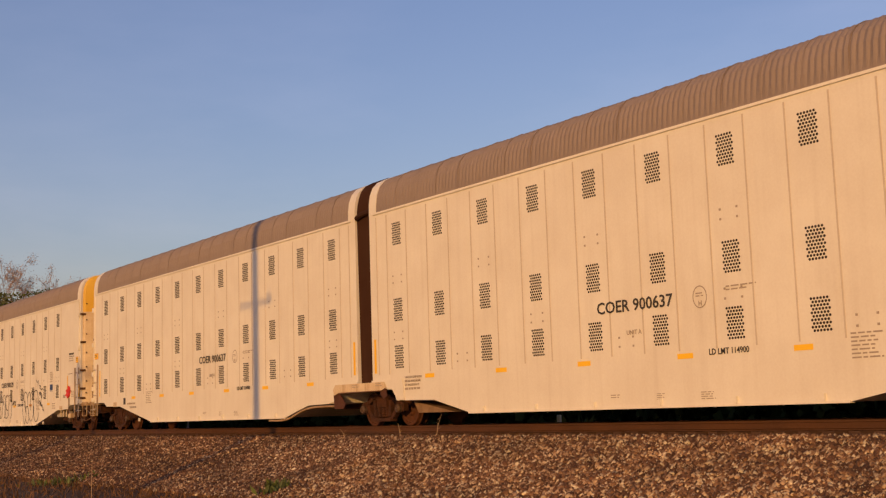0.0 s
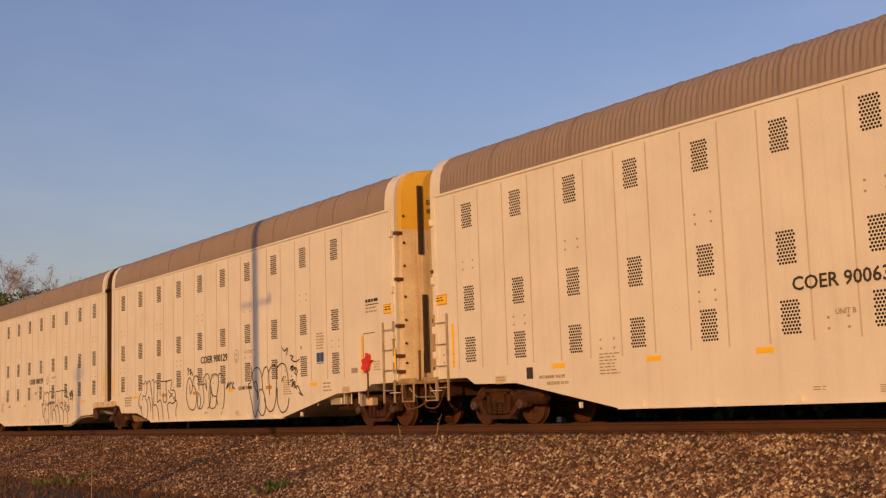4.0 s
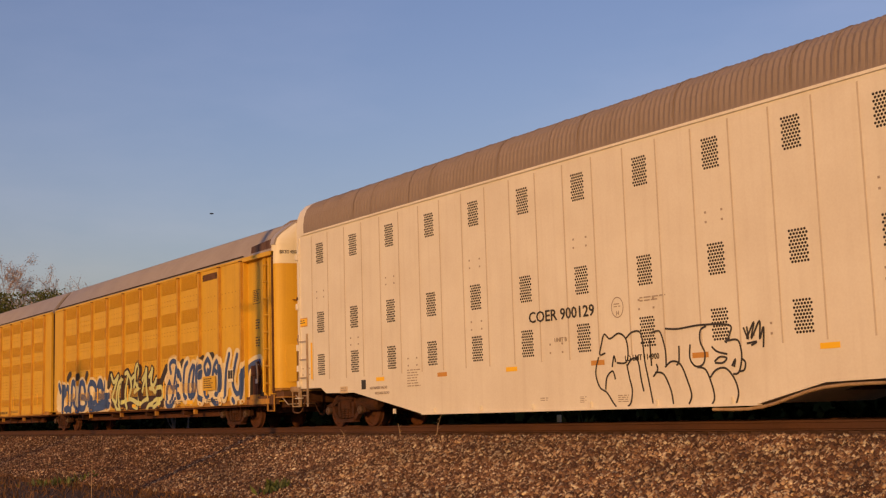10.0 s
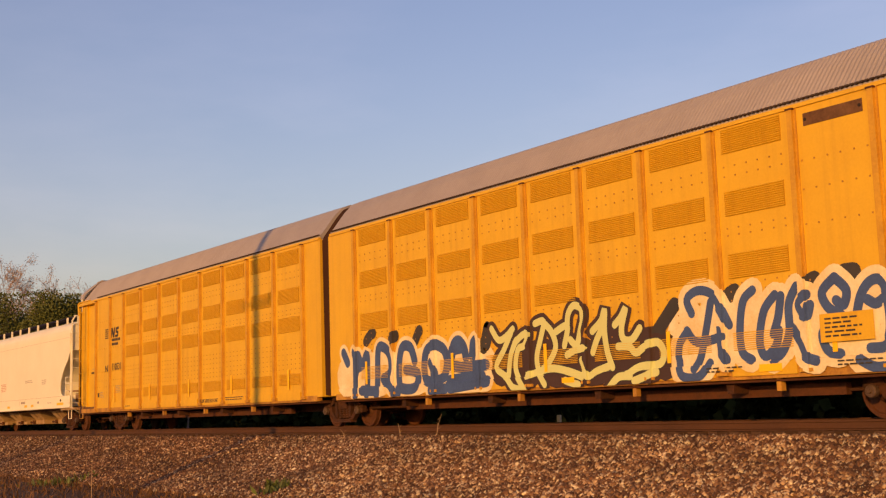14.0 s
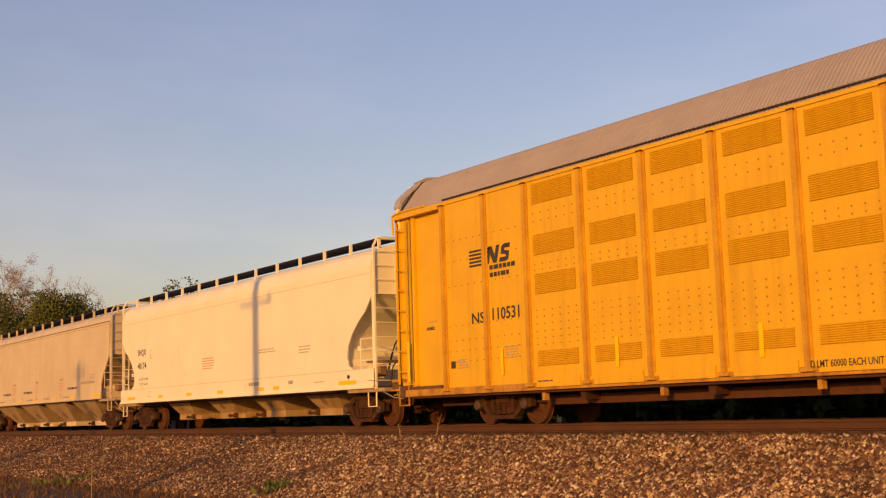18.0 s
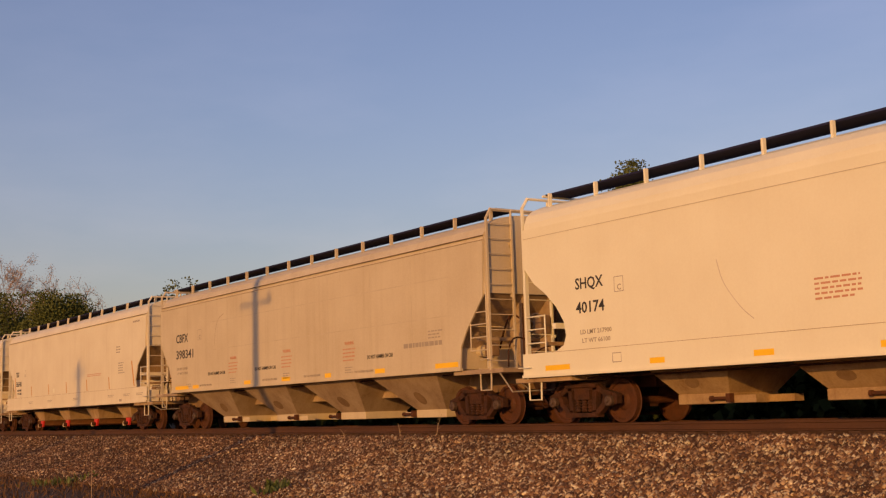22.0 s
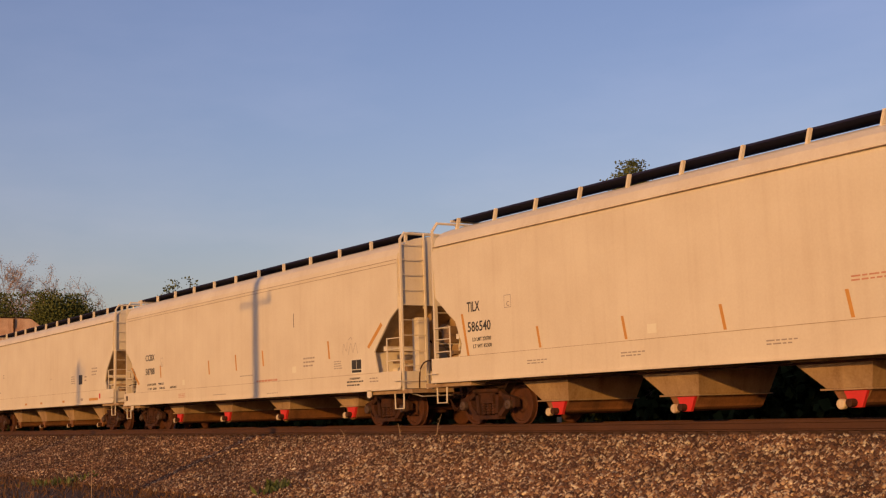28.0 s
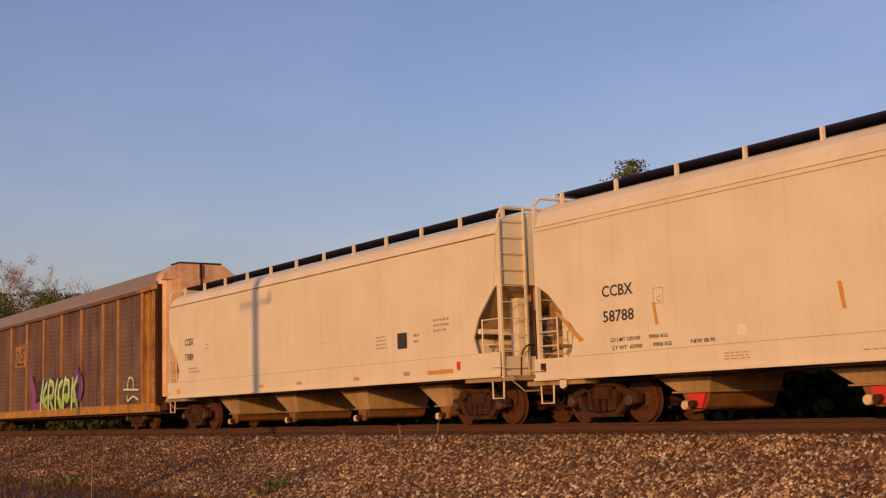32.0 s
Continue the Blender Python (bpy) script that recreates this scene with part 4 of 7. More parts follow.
        # flat black plate on the bay wall stands in for a shaded opening
        part("opening_shade", prism([(e - 1.95, 0.96), (e - 0.62, 0.96), (e - 0.62, 1.62), (e - 0.75, 1.48), (e - 0.95, 1.40), (e - 1.1, 1.55), (e - 1.25, 1.86), (e - 1.75, 1.86), (e - 1.95, 1.6)], -1.428, -1.421), HOLE, car, "dark plate painted as the shade of the opening behind the brake gear")
        gear = part("brake_gear", boxes((e - 1.58, e - 1.12, -1.56, -1.36, 1.62, 1.95), (e - 1.50, e - 1.18, -1.53, -1.36, 1.0, 1.62), bevel=0.03), WHEEL, car, "rust-brown brake gear box")
        part("gear_foot", boxes((e - 1.62, e - 1.1, -1.58, -1.36, 0.86, 1.04), bevel=0.02), YELLOW_DIRTY, gear)
        part("gear_lever", tube(smooth_line([(e - 1.2, -1.56, 1.98), (e - 1.08, -1.6, 2.02), (e - 1.0, -1.6, 1.7), (e - 1.04, -1.58, 1.42)], 4), 0.03), LADDER, gear)
        part("gear_tag", boxes((e - 1.12, e - 0.98, -1.62, -1.60, 1.38, 1.52)), SILVER, gear)
        part("air_hose", tube(smooth_line([(e - 1.2, -1.52, 1.9), (e - 1.0, -1.56, 2.05), (e - 0.8, -1.54, 1.6), (e - 0.95, -1.52, 1.2)], 5), 0.025), BLACK, car)
    part("end_sill", boxes((min(e - s * 0.4, e + s * 0.5), max(e - s * 0.4, e + s * 0.5), -1.46, 1.46, 0.90, 1.10)), PLATFORM, car)
    part("sill_channel", boxes((min(e - s * 0.3, e + s * 0.46), max(e - s * 0.3, e + s * 0.46), -1.5, 1.5, 1.12, 1.19), (min(e, e + s * 0.54), max(e, e + s * 0.54), -1.5, 1.5, 0.90, 0.94)), YELLOW_DIRTY, car)
    part("drop_step", tube([(e - s * 0.42, -1.54, 1.0), (e - s * 0.42, -1.54, 0.52), (e + s * 0.02, -1.54, 0.52), (e + s * 0.02, -1.54, 1.0)], 0.026), YELLOW_DIRTY, car)
    part("end_beam", boxes((min(e - s * 0.2, e + s * 0.35), max(e - s * 0.2, e + s * 0.35), -1.2, 1.2, 0.62, 0.92)), RUST, car)
    part("end_shelf", boxes((min(e - s * 1.9, e), max(e - s * 1.9, e), -1.55, -1.35, 0.72, 0.98)), PLATFORM, car)
    stirrup(car, e - s * 0.35 - 0.2, e - s * 0.35 + 0.22, 0.55, 0.95, material=RUST)
    grab(car, e + s * 0.3 - 0.1, e + s * 0.3 + 0.1, 0.8, -1.4, YELLOW)
    part("uncoupling_lever", tube([(e + s * 0.3, -1.45, 0.95), (e + s * 0.45, -1.3, 0.7), (e + s * 0.55, -0.3, 0.74)], 0.018), SILVER, car)
    coupler(car, e + s * 0.4, s)
    truck(car, dx - s * 3.7)
    if joint == "L":
        a = [(y * 0.95, z - 0.05) for y, z in TENT] + [(-y * 0.95, z - 0.05) for y, z in TENT[::-1] if y < 0] + [(1.45, 0.9), (-1.45, 0.9)]
        pleats(car, xl - 0.5, xl + 0.01, a, 7)
        truck(car, xl - 0.15)
        part("articulated_joint", boxes((xl - 0.7, xl + 0.2, -0.5, 0.5, 0.55, 0.95), bevel=0.04), RUST, car)
    return car


# ---- covered hoppers ----
CROWN = [(-1.565, 4.25), (-1.55, 4.40), (-1.47, 4.58), (-1.30, 4.72), (-1.0, 4.83), (-0.6, 4.90), (0.0, 4.93)]


def hopper(xl, xr, zs, cut, bays, paint, mark, number, label, beads=(4.25,), red=True, lean=0.0, trucks=(1.5, 1.5), brackets=13, ext=(0.25, 0.55), foot=(0.5, 1.05, 1.0), walk_z=5.0):
    car = thing("covered_hopper", label, "freight car", xl, group="train cars")
    REF[car.name] = xl
    zc = cut[-1][1]
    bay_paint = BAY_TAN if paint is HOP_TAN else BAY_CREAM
    left = [(xl + d, z) for d, z in cut]
    right = [(xr - d, z) for d, z in cut]
    outline = [(xl, 4.26)] + left + [(xl - ext[0] if zc > zs + 0.1 else left[-1][0], zc)] * (zc > zs + 0.1)
    outline += [(xl - (ext[0] if zc > zs + 0.1 else -cut[-1][0]), zs), (xr + (0.05 if zc > zs + 0.1 else -cut[-1][0]), zs)]
    outline += [(xr + 0.05, zc)] * (zc > zs + 0.1) + right[::-1] + [(xr, 4.26)]
    for y0, y1 in ((-1.6, -1.555), (1.555, 1.6)):
        part("side_sheet", prism(outline, y0, y1), paint, car, "painted steel side sheet")
    z1 = cut[0][1] + 0.08
    inner = [(0.03, 4.25), (0.03, z1)] + [(d + 0.16, z) for d, z in cut[1:]] + [(cut[-1][0] + 0.25, zs + 0.05)]
    body = [(xl + d, z) for d, z in inner] + [(xr - d, z) for d, z in inner[::-1]]
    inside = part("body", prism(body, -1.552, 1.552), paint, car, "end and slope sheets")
    # slope sheets that face down get the bay paint, shade in its colour
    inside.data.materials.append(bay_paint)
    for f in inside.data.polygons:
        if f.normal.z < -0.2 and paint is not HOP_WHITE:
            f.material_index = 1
    roof("roof", xl + 0.02, xr - 0.02, CROWN, paint, car, pitch=50, deep=0.0, step=0.5)
    if zc > zs + 0.1:
        part("sill_crease", boxes((xl + cut[-1][0], xr - cut[-1][0], -1.605, -1.59, zc - 0.008, zc)), bay_paint, car)
    for z in beads:
        part("roof_seam", boxes((xl + 0.02, xr - 0.02, -1.608, -1.55, z - 0.006, z + 0.006)), BAY_TAN if red or zs > 1.2 else GRIME, car)
    part("sill_flange", boxes((xl - (ext[0] if zc > zs + 0.1 else -cut[-1][0]), xr + 0.05 - (cut[-1][0] if zc <= zs + 0.1 else 0), -1.64, -1.55, zs - 0.02, zs + 0.04)), paint, car)
    # roofwalk: solid boards with the shade of their underside put into the colour
    for y0, y1 in ((-1.12, -0.42), (0.42, 1.12)):
        part("roofwalk", boxes((xl + 0.25, xr - 0.1, y0, y1, walk_z, walk_z + 0.04)), GRATE, car, "open-grid roofwalk, coloured dark as its unlit underside")
    part("hatch_cover", boxes((xl + 1.2, xr - 1.2, -0.36, 0.36, 4.84, 4.98), bevel=0.03), paint, car)
    for i in range(brackets):
        x = xl + 0.5 + i * (xr - xl - 0.7) / (brackets - 1)
        bm = prism([(x - 0.028, 4.70), (x + 0.028, 4.70), (x + 0.028 + lean, walk_z + 0.025), (x - 0.028 + lean, walk_z + 0.025)], -1.22, -1.14)
        part("roofwalk_bracket", bm, paint, car)
    for x in (xl + 0.28, xr - 0.12):
        part("roofwalk_stay", boxes((x - 0.03, x + 0.03, -1.2, 1.2, walk_z - 0.035, walk_z + 0.015)), paint, car)
    # hopper bays
    zb, yt, yb = foot
    for i, (t0, t1, b0, b1) in enumerate(bays):
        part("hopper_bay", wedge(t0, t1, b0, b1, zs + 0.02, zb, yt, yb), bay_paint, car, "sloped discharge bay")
        if red:
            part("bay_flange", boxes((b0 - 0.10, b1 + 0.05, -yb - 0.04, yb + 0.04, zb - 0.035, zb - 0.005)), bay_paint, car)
            part("outlet_trough", trough(b0 + 0.12, b1 - 0.02, 0.2, zb - 0.035, yb - 0.03), RUSTY_PAN, car, "rust-brown curved outlet trough")
            g = part("outlet_cap", prism([(b1 - 0.52, zb - 0.05), (b1 - 0.06, zb - 0.05), (b1 - 0.18, zb - 0.33), (b1 - 0.40, zb - 0.33)], -yb - 0.06, -yb + 0.01), RUSTY_PAN if number == "71884" else RED, car, "rusty outlet cap" if number == "71884" else "red outlet cap")
            part("gear_end", lathe_y([(-yb - 0.16, 0.075), (-yb - 0.14, 0.09), (-yb - 0.06, 0.09), (-yb - 0.02, 0.05)], 14, x=b1 - 0.54, z=zb - 0.27), CREAM, g, "round cream gear end")
            part("cap_pipe", lathe_y([(-yb - 0.20, 0.07), (-yb - 0.06, 0.07)], 12, x=b1 - 0.33, z=zb - 0.25), RUST, g)
        else:
            # the two bays at each end slide their gates towards the middle
            zf = zb - 0.2
            pan = bay_paint if zs < 1.2 else HOP_TAN
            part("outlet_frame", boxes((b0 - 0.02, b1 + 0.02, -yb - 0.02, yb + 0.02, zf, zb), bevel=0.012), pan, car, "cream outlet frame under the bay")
            x0, x1, sx = (b1 + 0.025, b1 + 0.64, b1 - 0.12) if i < 2 else (b0 - 0.64, b0 - 0.025, b0 - 0.25)
            for y0 in (-yb, yb - 0.26):
                part("gate_slide", boxes((x0, x1, y0, y0 + 0.26, zf + 0.01, zb - 0.05)), pan, car)
            sh = part("gate_shaft", tube([(sx - 0.22, -yb - 0.1, zf + 0.1), (sx + 0.2, -yb - 0.1, zf + 0.1)], 0.035, n=8), WHEEL, car, "rusty gate shaft")
            part("shaft_head", tube([(sx - 0.28, -yb - 0.1, zf + 0.1), (sx - 0.22, -yb - 0.1, zf + 0.1)], 0.055, n=8), WHEEL, sh)
            part("shaft_bracket", boxes((sx + 0.14, sx + 0.24, -yb - 0.14, -yb - 0.02, zf + 0.02, zf + 0.19)), WHEEL, sh)
            xm, zm = b0 + 0.5 * (b1 - b0) - 0.12, zb + (0.22 if zs < 1.2 else 0.30)
            sc = 0.75 if zs < 1.2 else 1.0
            bm = bmesh.new()
            ring = []
            for k in range(12):
                rr = (0.24 + 0.03 * math.sin(k * 1.1 + i * 1.3)) * sc
                px, pz = xm + rr * math.cos(k * 0.5236), zm + 0.62 * rr * math.sin(k * 0.5236)
                ring.append(bm.verts.new((px, -(yb + (yt - yb) * (pz - zb) / (zs + 0.02 - zb)) - 0.004, pz)))
            bm.faces.new(ring)
            part("grease_stain", bm, HOP_UNDER, car, "dark greasy stain")
    if zs > 1.2:
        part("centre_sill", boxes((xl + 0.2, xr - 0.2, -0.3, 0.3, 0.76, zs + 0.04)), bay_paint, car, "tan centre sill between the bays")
    else:
        for x0, x1 in ((xl + 0.2, xl + 2.6), (xr - 2.6, xr - 0.2)):
            part("stub_sill", boxes((x0, x1, -0.3, 0.3, 0.72, 1.05)), RUST, car)
    part("brake_pipe", tube([(xl + 1.5, -1.2, zs - 0.08), (xr - 1.5, -1.2, zs - 0.08)], 0.022), RUST, car)
    # ends
    for e, s, c in ((xl, -1, left), (xr, 1, right)):
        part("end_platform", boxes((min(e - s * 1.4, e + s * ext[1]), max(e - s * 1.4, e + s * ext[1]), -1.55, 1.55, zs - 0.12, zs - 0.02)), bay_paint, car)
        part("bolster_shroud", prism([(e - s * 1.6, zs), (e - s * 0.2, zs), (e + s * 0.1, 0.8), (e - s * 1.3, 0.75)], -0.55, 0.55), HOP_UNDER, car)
        part("end_stub_sill", boxes((min(e - s * 0.6, e + s * 0.5), max(e - s * 0.6, e + s * 0.5), -0.28, 0.28, 0.66, 1.04)), RUST, car)
        top = [(y, z) for y, z in CROWN] + [(-y, z) for y, z in CROWN[::-1] if y < 0]
        part("end_sheet", prism([(y * 0.99, z - 0.012) for y, z in top] + [(1.55, z1), (-1.55, z1)], min(e - s * 0.01, e + s * 0.012), max(e - s * 0.01, e + s * 0.012), axis="x"), paint, car, "flat painted end sheet")
        lad = ladder(car, (-1.53, -0.80), e + s * 0.07, zs - 0.05, 4.80, 10, paint, r=0.017)
        part("ladder_head", tube([(e + s * 0.05, -1.40, walk_z - 0.03), (e + s * 0.05, 0.6, walk_z - 0.01)], 0.034, tube([(e + s * 0.07, -1.54, 4.76), (e + s * 0.05, -1.38, walk_z - 0.01)], 0.034)), paint, lad)
        part("ladder_head", tube([(e + s * 0.07, -0.80, 4.78), (e + s * 0.07, -0.80, walk_z - 0.02)], 0.026), paint, lad)
        for z in (zs + 0.9, z1 - 0.05, 4.2):
            part("ladder_bracket", boxes((min(e, e + s * 0.08), max(e, e + s * 0.08), -0.84, -0.76, z - 0.03, z + 0.03)), paint, lad)
        for y in (-1.53, 1.53):
            part("corner_post", boxes((min(e - s * 0.0, e + s * 0.05), max(e - s * 0.0, e + s * 0.05), y - 0.05, y + 0.05, zs, z1 + 0.2)), paint, car)
        x = e - s * 0.62
        post = part("grab_post", tube([(x, -1.57, zs + 0.40), (x, -1.57, zs + 1.32)], 0.018), paint, car)
        for z in (zs + 0.42, zs + 0.72, zs + 1.02, zs + 1.30):
            part("handrail", tube([(e + s * 0.06, -1.57, z), (x, -1.57, z)], 0.015), paint, post)
        for y in ((-0.42, 0.36) if zs != 1.03 else ()):
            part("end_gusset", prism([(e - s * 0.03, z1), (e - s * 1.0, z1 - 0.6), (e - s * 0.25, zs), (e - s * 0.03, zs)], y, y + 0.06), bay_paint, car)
        if red:
            part("end_box", boxes((min(e - s * 0.5, e + s * 0.04), max(e - s * 0.5, e + s * 0.04), -1.55, 1.55, zs + 0.005, zs + 0.44)), paint, car, "boxed end sill")
        stirrup(car, e - s * 0.15 - 0.22, e - s * 0.15 + 0.22, zs - 0.5, zs + 0.02, material=paint)
        grab(car, e + s * 0.05 - 0.2, e + s * 0.05 + 0.2, zs + 0.2, -1.6, paint)
        part("uncoupling_lever", tube([(e + s * 0.35, -1.5, zs - 0.12), (e + s * 0.42, -1.2, 0.74), (e + s * 0.5, -0.3, 0.76)], 0.018), SILVER, car)
        coupler(car, e + s * 0.35, s)
        if zs < 1.0 or zs in (1.1,):
            part("end_column", boxes((min(e - s * 0.35, e - s * 0.05), max(e - s * 0.35, e - s * 0.05), -0.95, -0.62, zs - 0.02, z1 - 0.3)), paint, car, "boxed end column")
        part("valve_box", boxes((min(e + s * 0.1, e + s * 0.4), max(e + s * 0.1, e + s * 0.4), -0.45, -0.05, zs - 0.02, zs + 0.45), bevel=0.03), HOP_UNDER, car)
        part("brake_pipe", tube(smooth_line([(e + s * 0.3, -1.2, zs), (e + s * 0.3, -1.15, zs + 0.5), (e + s * 0.15, -0.8, zs + 0.7), (e + s * 0.1, -0.3, zs + 0.6)], 4), 0.02), RUST, car)
        part("brake_rod", tube([(e + s * 0.16, -0.62, 0.7), (e + s * 0.16, -0.62, zs + 1.5)], 0.022), RUST, car)
        part("air_pipe", tube(smooth_line([(e - s * 0.1, -0.3, zs + 0.1), (e - s * 0.12, -0.35, zs + 1.0), (e - s * 0.5, -0.5, zs + 1.25), (e - s * 0.8, -0.6, zs + 0.5)], 5), 0.026), RUST, car)
        part("slack_adjuster", boxes((min(e - s * 0.75, e - s * 0.45), max(e - s * 0.75, e - s * 0.45), -1.1, -0.85, zs + 0.3, zs + 0.62), bevel=0.03), HOP_UNDER, car)
        part("cable_tray", boxes((min(e - s * 0.55, e - s * 0.47), max(e - s * 0.55, e - s * 0.47), -1.45, 0.4, zs + 0.66, zs + 0.74)), bay_paint, car)
        part("cross_beam", boxes((min(e - s * 0.9, e - s * 0.78), max(e - s * 0.9, e - s * 0.78), -1.5, 1.5, zs + 1.0, zs + 1.12)), paint, car)
    bw = part("brake_wheel", lathe_ring(xl - 0.33, -1.02, zs + 1.15, 0.28), LADDER, car)
    part("brake_housing", boxes((xl - 0.30, xl - 0.02, -1.18, -0.86, zs + 0.95, zs + 1.38), bevel=0.03), HOP_UNDER, car)
    part("brake_cylinder", lathe_x(xr - 1.6, xr - 0.95, -0.9, zs + 0.45, 0.14), paint, car)
    part("air_reservoir", lathe_x(xl + 0.5, xl + 1.3, -0.6, zs + 0.35, 0.2), HOP_UNDER, car)
    truck(car, xl + trucks[0])
    truck(car, xr - trucks[1])
    return car


def wedge(t0, t1, b0, b1, zt, zb, yt, yb):
    """A funnel: a wide top and a narrower foot, drawn in at the sides too."""
    bm = bmesh.new()
    v = [bm.verts.new(p) for p in ((b0, -yb, zb), (b1, -yb, zb), (b1, yb, zb), (b0, yb, zb), (t0, -yt, zt), (t1, -yt, zt), (t1, yt, zt), (t0, yt, zt))]
    for f in ((3, 2, 1, 0), (4, 5, 6, 7), (0, 1, 5, 4), (1, 2, 6, 5), (2, 3, 7, 6), (3, 0, 4, 7)):
        bm.faces.new([v[k] for k in f])
    return bm


def trough(x0, x1, z0, z1, w):
    """A round-bottomed pan slung across the car."""
    xm, n = (x0 + x1) / 2, 8
    pts = [(x0, z1)]
    for k in range(n + 1):
        a = math.pi * (1 + k / n)
        pts.append((xm + (x1 - x0) * 0.36 * math.cos(a), z0 + 0.13 + 0.13 * math.sin(a)))
    return prism(pts + [(x1, z1)], -w, w)


def lathe_ring(x, y, z, r, n=20):
    bm = bmesh.new()
    pts = [(x, y + r * math.cos(6.28319 * i / n), z + r * math.sin(6.28319 * i / n)) for i in range(n + 1)]
    tube(pts, 0.016, bm)
    for a in range(5):
        tube([(x + 0.03, y, z), (x, y + r * math.cos(1.2566 * a), z + r * math.sin(1.2566 * a))], 0.012, bm)
    return bm


# ---- brown auto-rack ----
BROWN_POST = mesh_of("post", boxes((-0.05, 0.05, -0.07, 0.0, 0.98, 5.18), (-0.075, 0.075, -0.02, 0.0, 0.98, 5.18)), ORANGE)


def corrugated_side(car, x0, x1):
    """Horizontally ribbed side sheet between two posts."""
    zs = np.arange(0.95, 5.18, 0.045)
    P = np.empty((len(zs), 4, 3))
    for i, z in enumerate(zs):
        y = -1.50 - 0.012 * (0.5 + 0.5 * math.sin(z * 2 * math.pi / 0.18))
        for j, (x, yy) in enumerate(((x0, y), (x1, y), (x1, -1.44), (x0, -1.44))):
            P[i, j] = (x - ref(car), yy, z)
    return part("side_screen", grid_mesh("side_screen", P, BROWN), None, car)


def brown_rack(xl, xr):
    car = thing("auto_rack_car", "weathered brown auto-rack freight car with orange posts", "freight car", xl, group="train cars")
    REF[car.name] = xl
    part("body", boxes((xl + 0.5, xr - 2.0, -1.44, 1.44, 0.9, 5.2)), BROWN, car, "brown sheet body")
    xs = [xr - 1.75, xr - 4.4, xr - 6.2] + [xr - 8.95 - k * 2.74 for k in range(7)]
    for x in xs:
        put("post", BROWN_POST, car, x, -1.50, 0)
    for a, b in zip(xs, xs[1:]):
        corrugated_side(car, b, a)
    roof("roof", xl + 0.4, xr - 0.5, [(-1.54, 5.28), (-1.46, 5.47), (-0.95, 5.98), (-0.5, 6.15), (0.0, 6.18)], WHITE_ROOF, car, pitch=0.1, deep=0.008, step=0.08, label="grey ribbed roof")
    part("eave_rail", boxes((xl + 0.3, xr - 2.1, -1.6, -1.44, 5.16, 5.30)), BROWN, car)
    part("end_bay", boxes((xr - 2.0, xr - 0.35, -1.36, 1.36, 0.95, 5.2)), ORANGE, car)
    for x in (xr - 1.75, xr - 1.2, xr - 0.75):
        part("bay_post", boxes((x - 0.05, x + 0.05, -1.5, -1.36, 0.9, 5.2)), ORANGE, car)
    ladder(car, (xr - 0.9, xr - 0.4), -1.55, 1.0, 5.1, 9, ORANGE, on_side=True)
    part("corner_post", boxes((xr - 0.3, xr - 0.05, -1.58, -1.35, 0.9, 5.35)), BLACK, car)
    part("end_header", boxes((xr - 2.1, xr - 0.1, -1.6, -1.4, 5.18, 5.34)), ORANGE, car)
    part("side_sill", boxes((xl + 0.3, xr - 0.3, -1.6, -1.4, 0.66, 0.98)), YELLOW_DIRTY, car, "scuffed orange side sill")
    plan = [(xr - 0.2, -1.5), (xr + 0.1, -1.3), (xr + 0.25, -0.8), (xr + 0.28, 0.8), (xr + 0.1, 1.3), (xr - 0.2, 1.5)]
    part("end_door", prism(plan, 1.2, 5.55, axis="z"), RUSTY_DOOR, car, "rust-stained end doors")
    dome = [(-1.45, 5.5), (-1.4, 5.75), (-1.0, 6.05), (-0.8, 6.12), (0.8, 6.12), (1.0, 6.05), (1.4, 5.75), (1.45, 5.5)]
    part("door_dome", prism(dome, xr - 0.6, xr + 0.2, axis="x"), RUSTY_DOOR, car, "rust-stained door top")
    part("door_cap", boxes((xr - 0.62, xr + 0.24, -0.85, 0.85, 6.12, 6.17)), BLACK, car)
    part("door_seam", boxes((xr + 0.19, xr + 0.3, -0.03, 0.03, 1.2, 6.1)), BLACK, car)
    mid = -264.6
    patch("emblem_ground", mid - 0.9, mid + 0.95, 3.1, 4.15, ORANGE, car, y=-1.53)
    patch("emblem", mid - 0.6, mid + 0.6, 3.2, 3.3, INK, car, y=-1.54)
    bm = ribbon([[(mid - 0.55, 3.45), (mid - 0.5, 3.95), (mid + 0.0, 3.5), (mid + 0.05, 3.95)], [(mid + 0.15, 3.45), (mid + 0.6, 3.6), (mid + 0.2, 3.85), (mid + 0.6, 3.95)]], 0.12, -1.54, k=2)
    part("emblem_strokes", bm, INK, car)
    part("centre_sill", boxes((xl + 0.2, xr - 0.2, -0.4, 0.4, 0.46, 0.86)), RUST, car)
    part("floor_edge", boxes((xl + 0.3, xr - 0.3, -1.4, 1.4, 0.58, 0.68)), RUST, car)
    for e, s in ((xl, -1), (xr, 1)):
        part("end_sill", boxes((min(e - s * 0.4, e + s * 0.4), max(e - s * 0.4, e + s * 0.4), -1.4, 1.4, 0.7, 1.05)), RUST, car)
        coupler(car, e + s * 0.35, s)
        truck(car, e - s * 3.4)
    return car


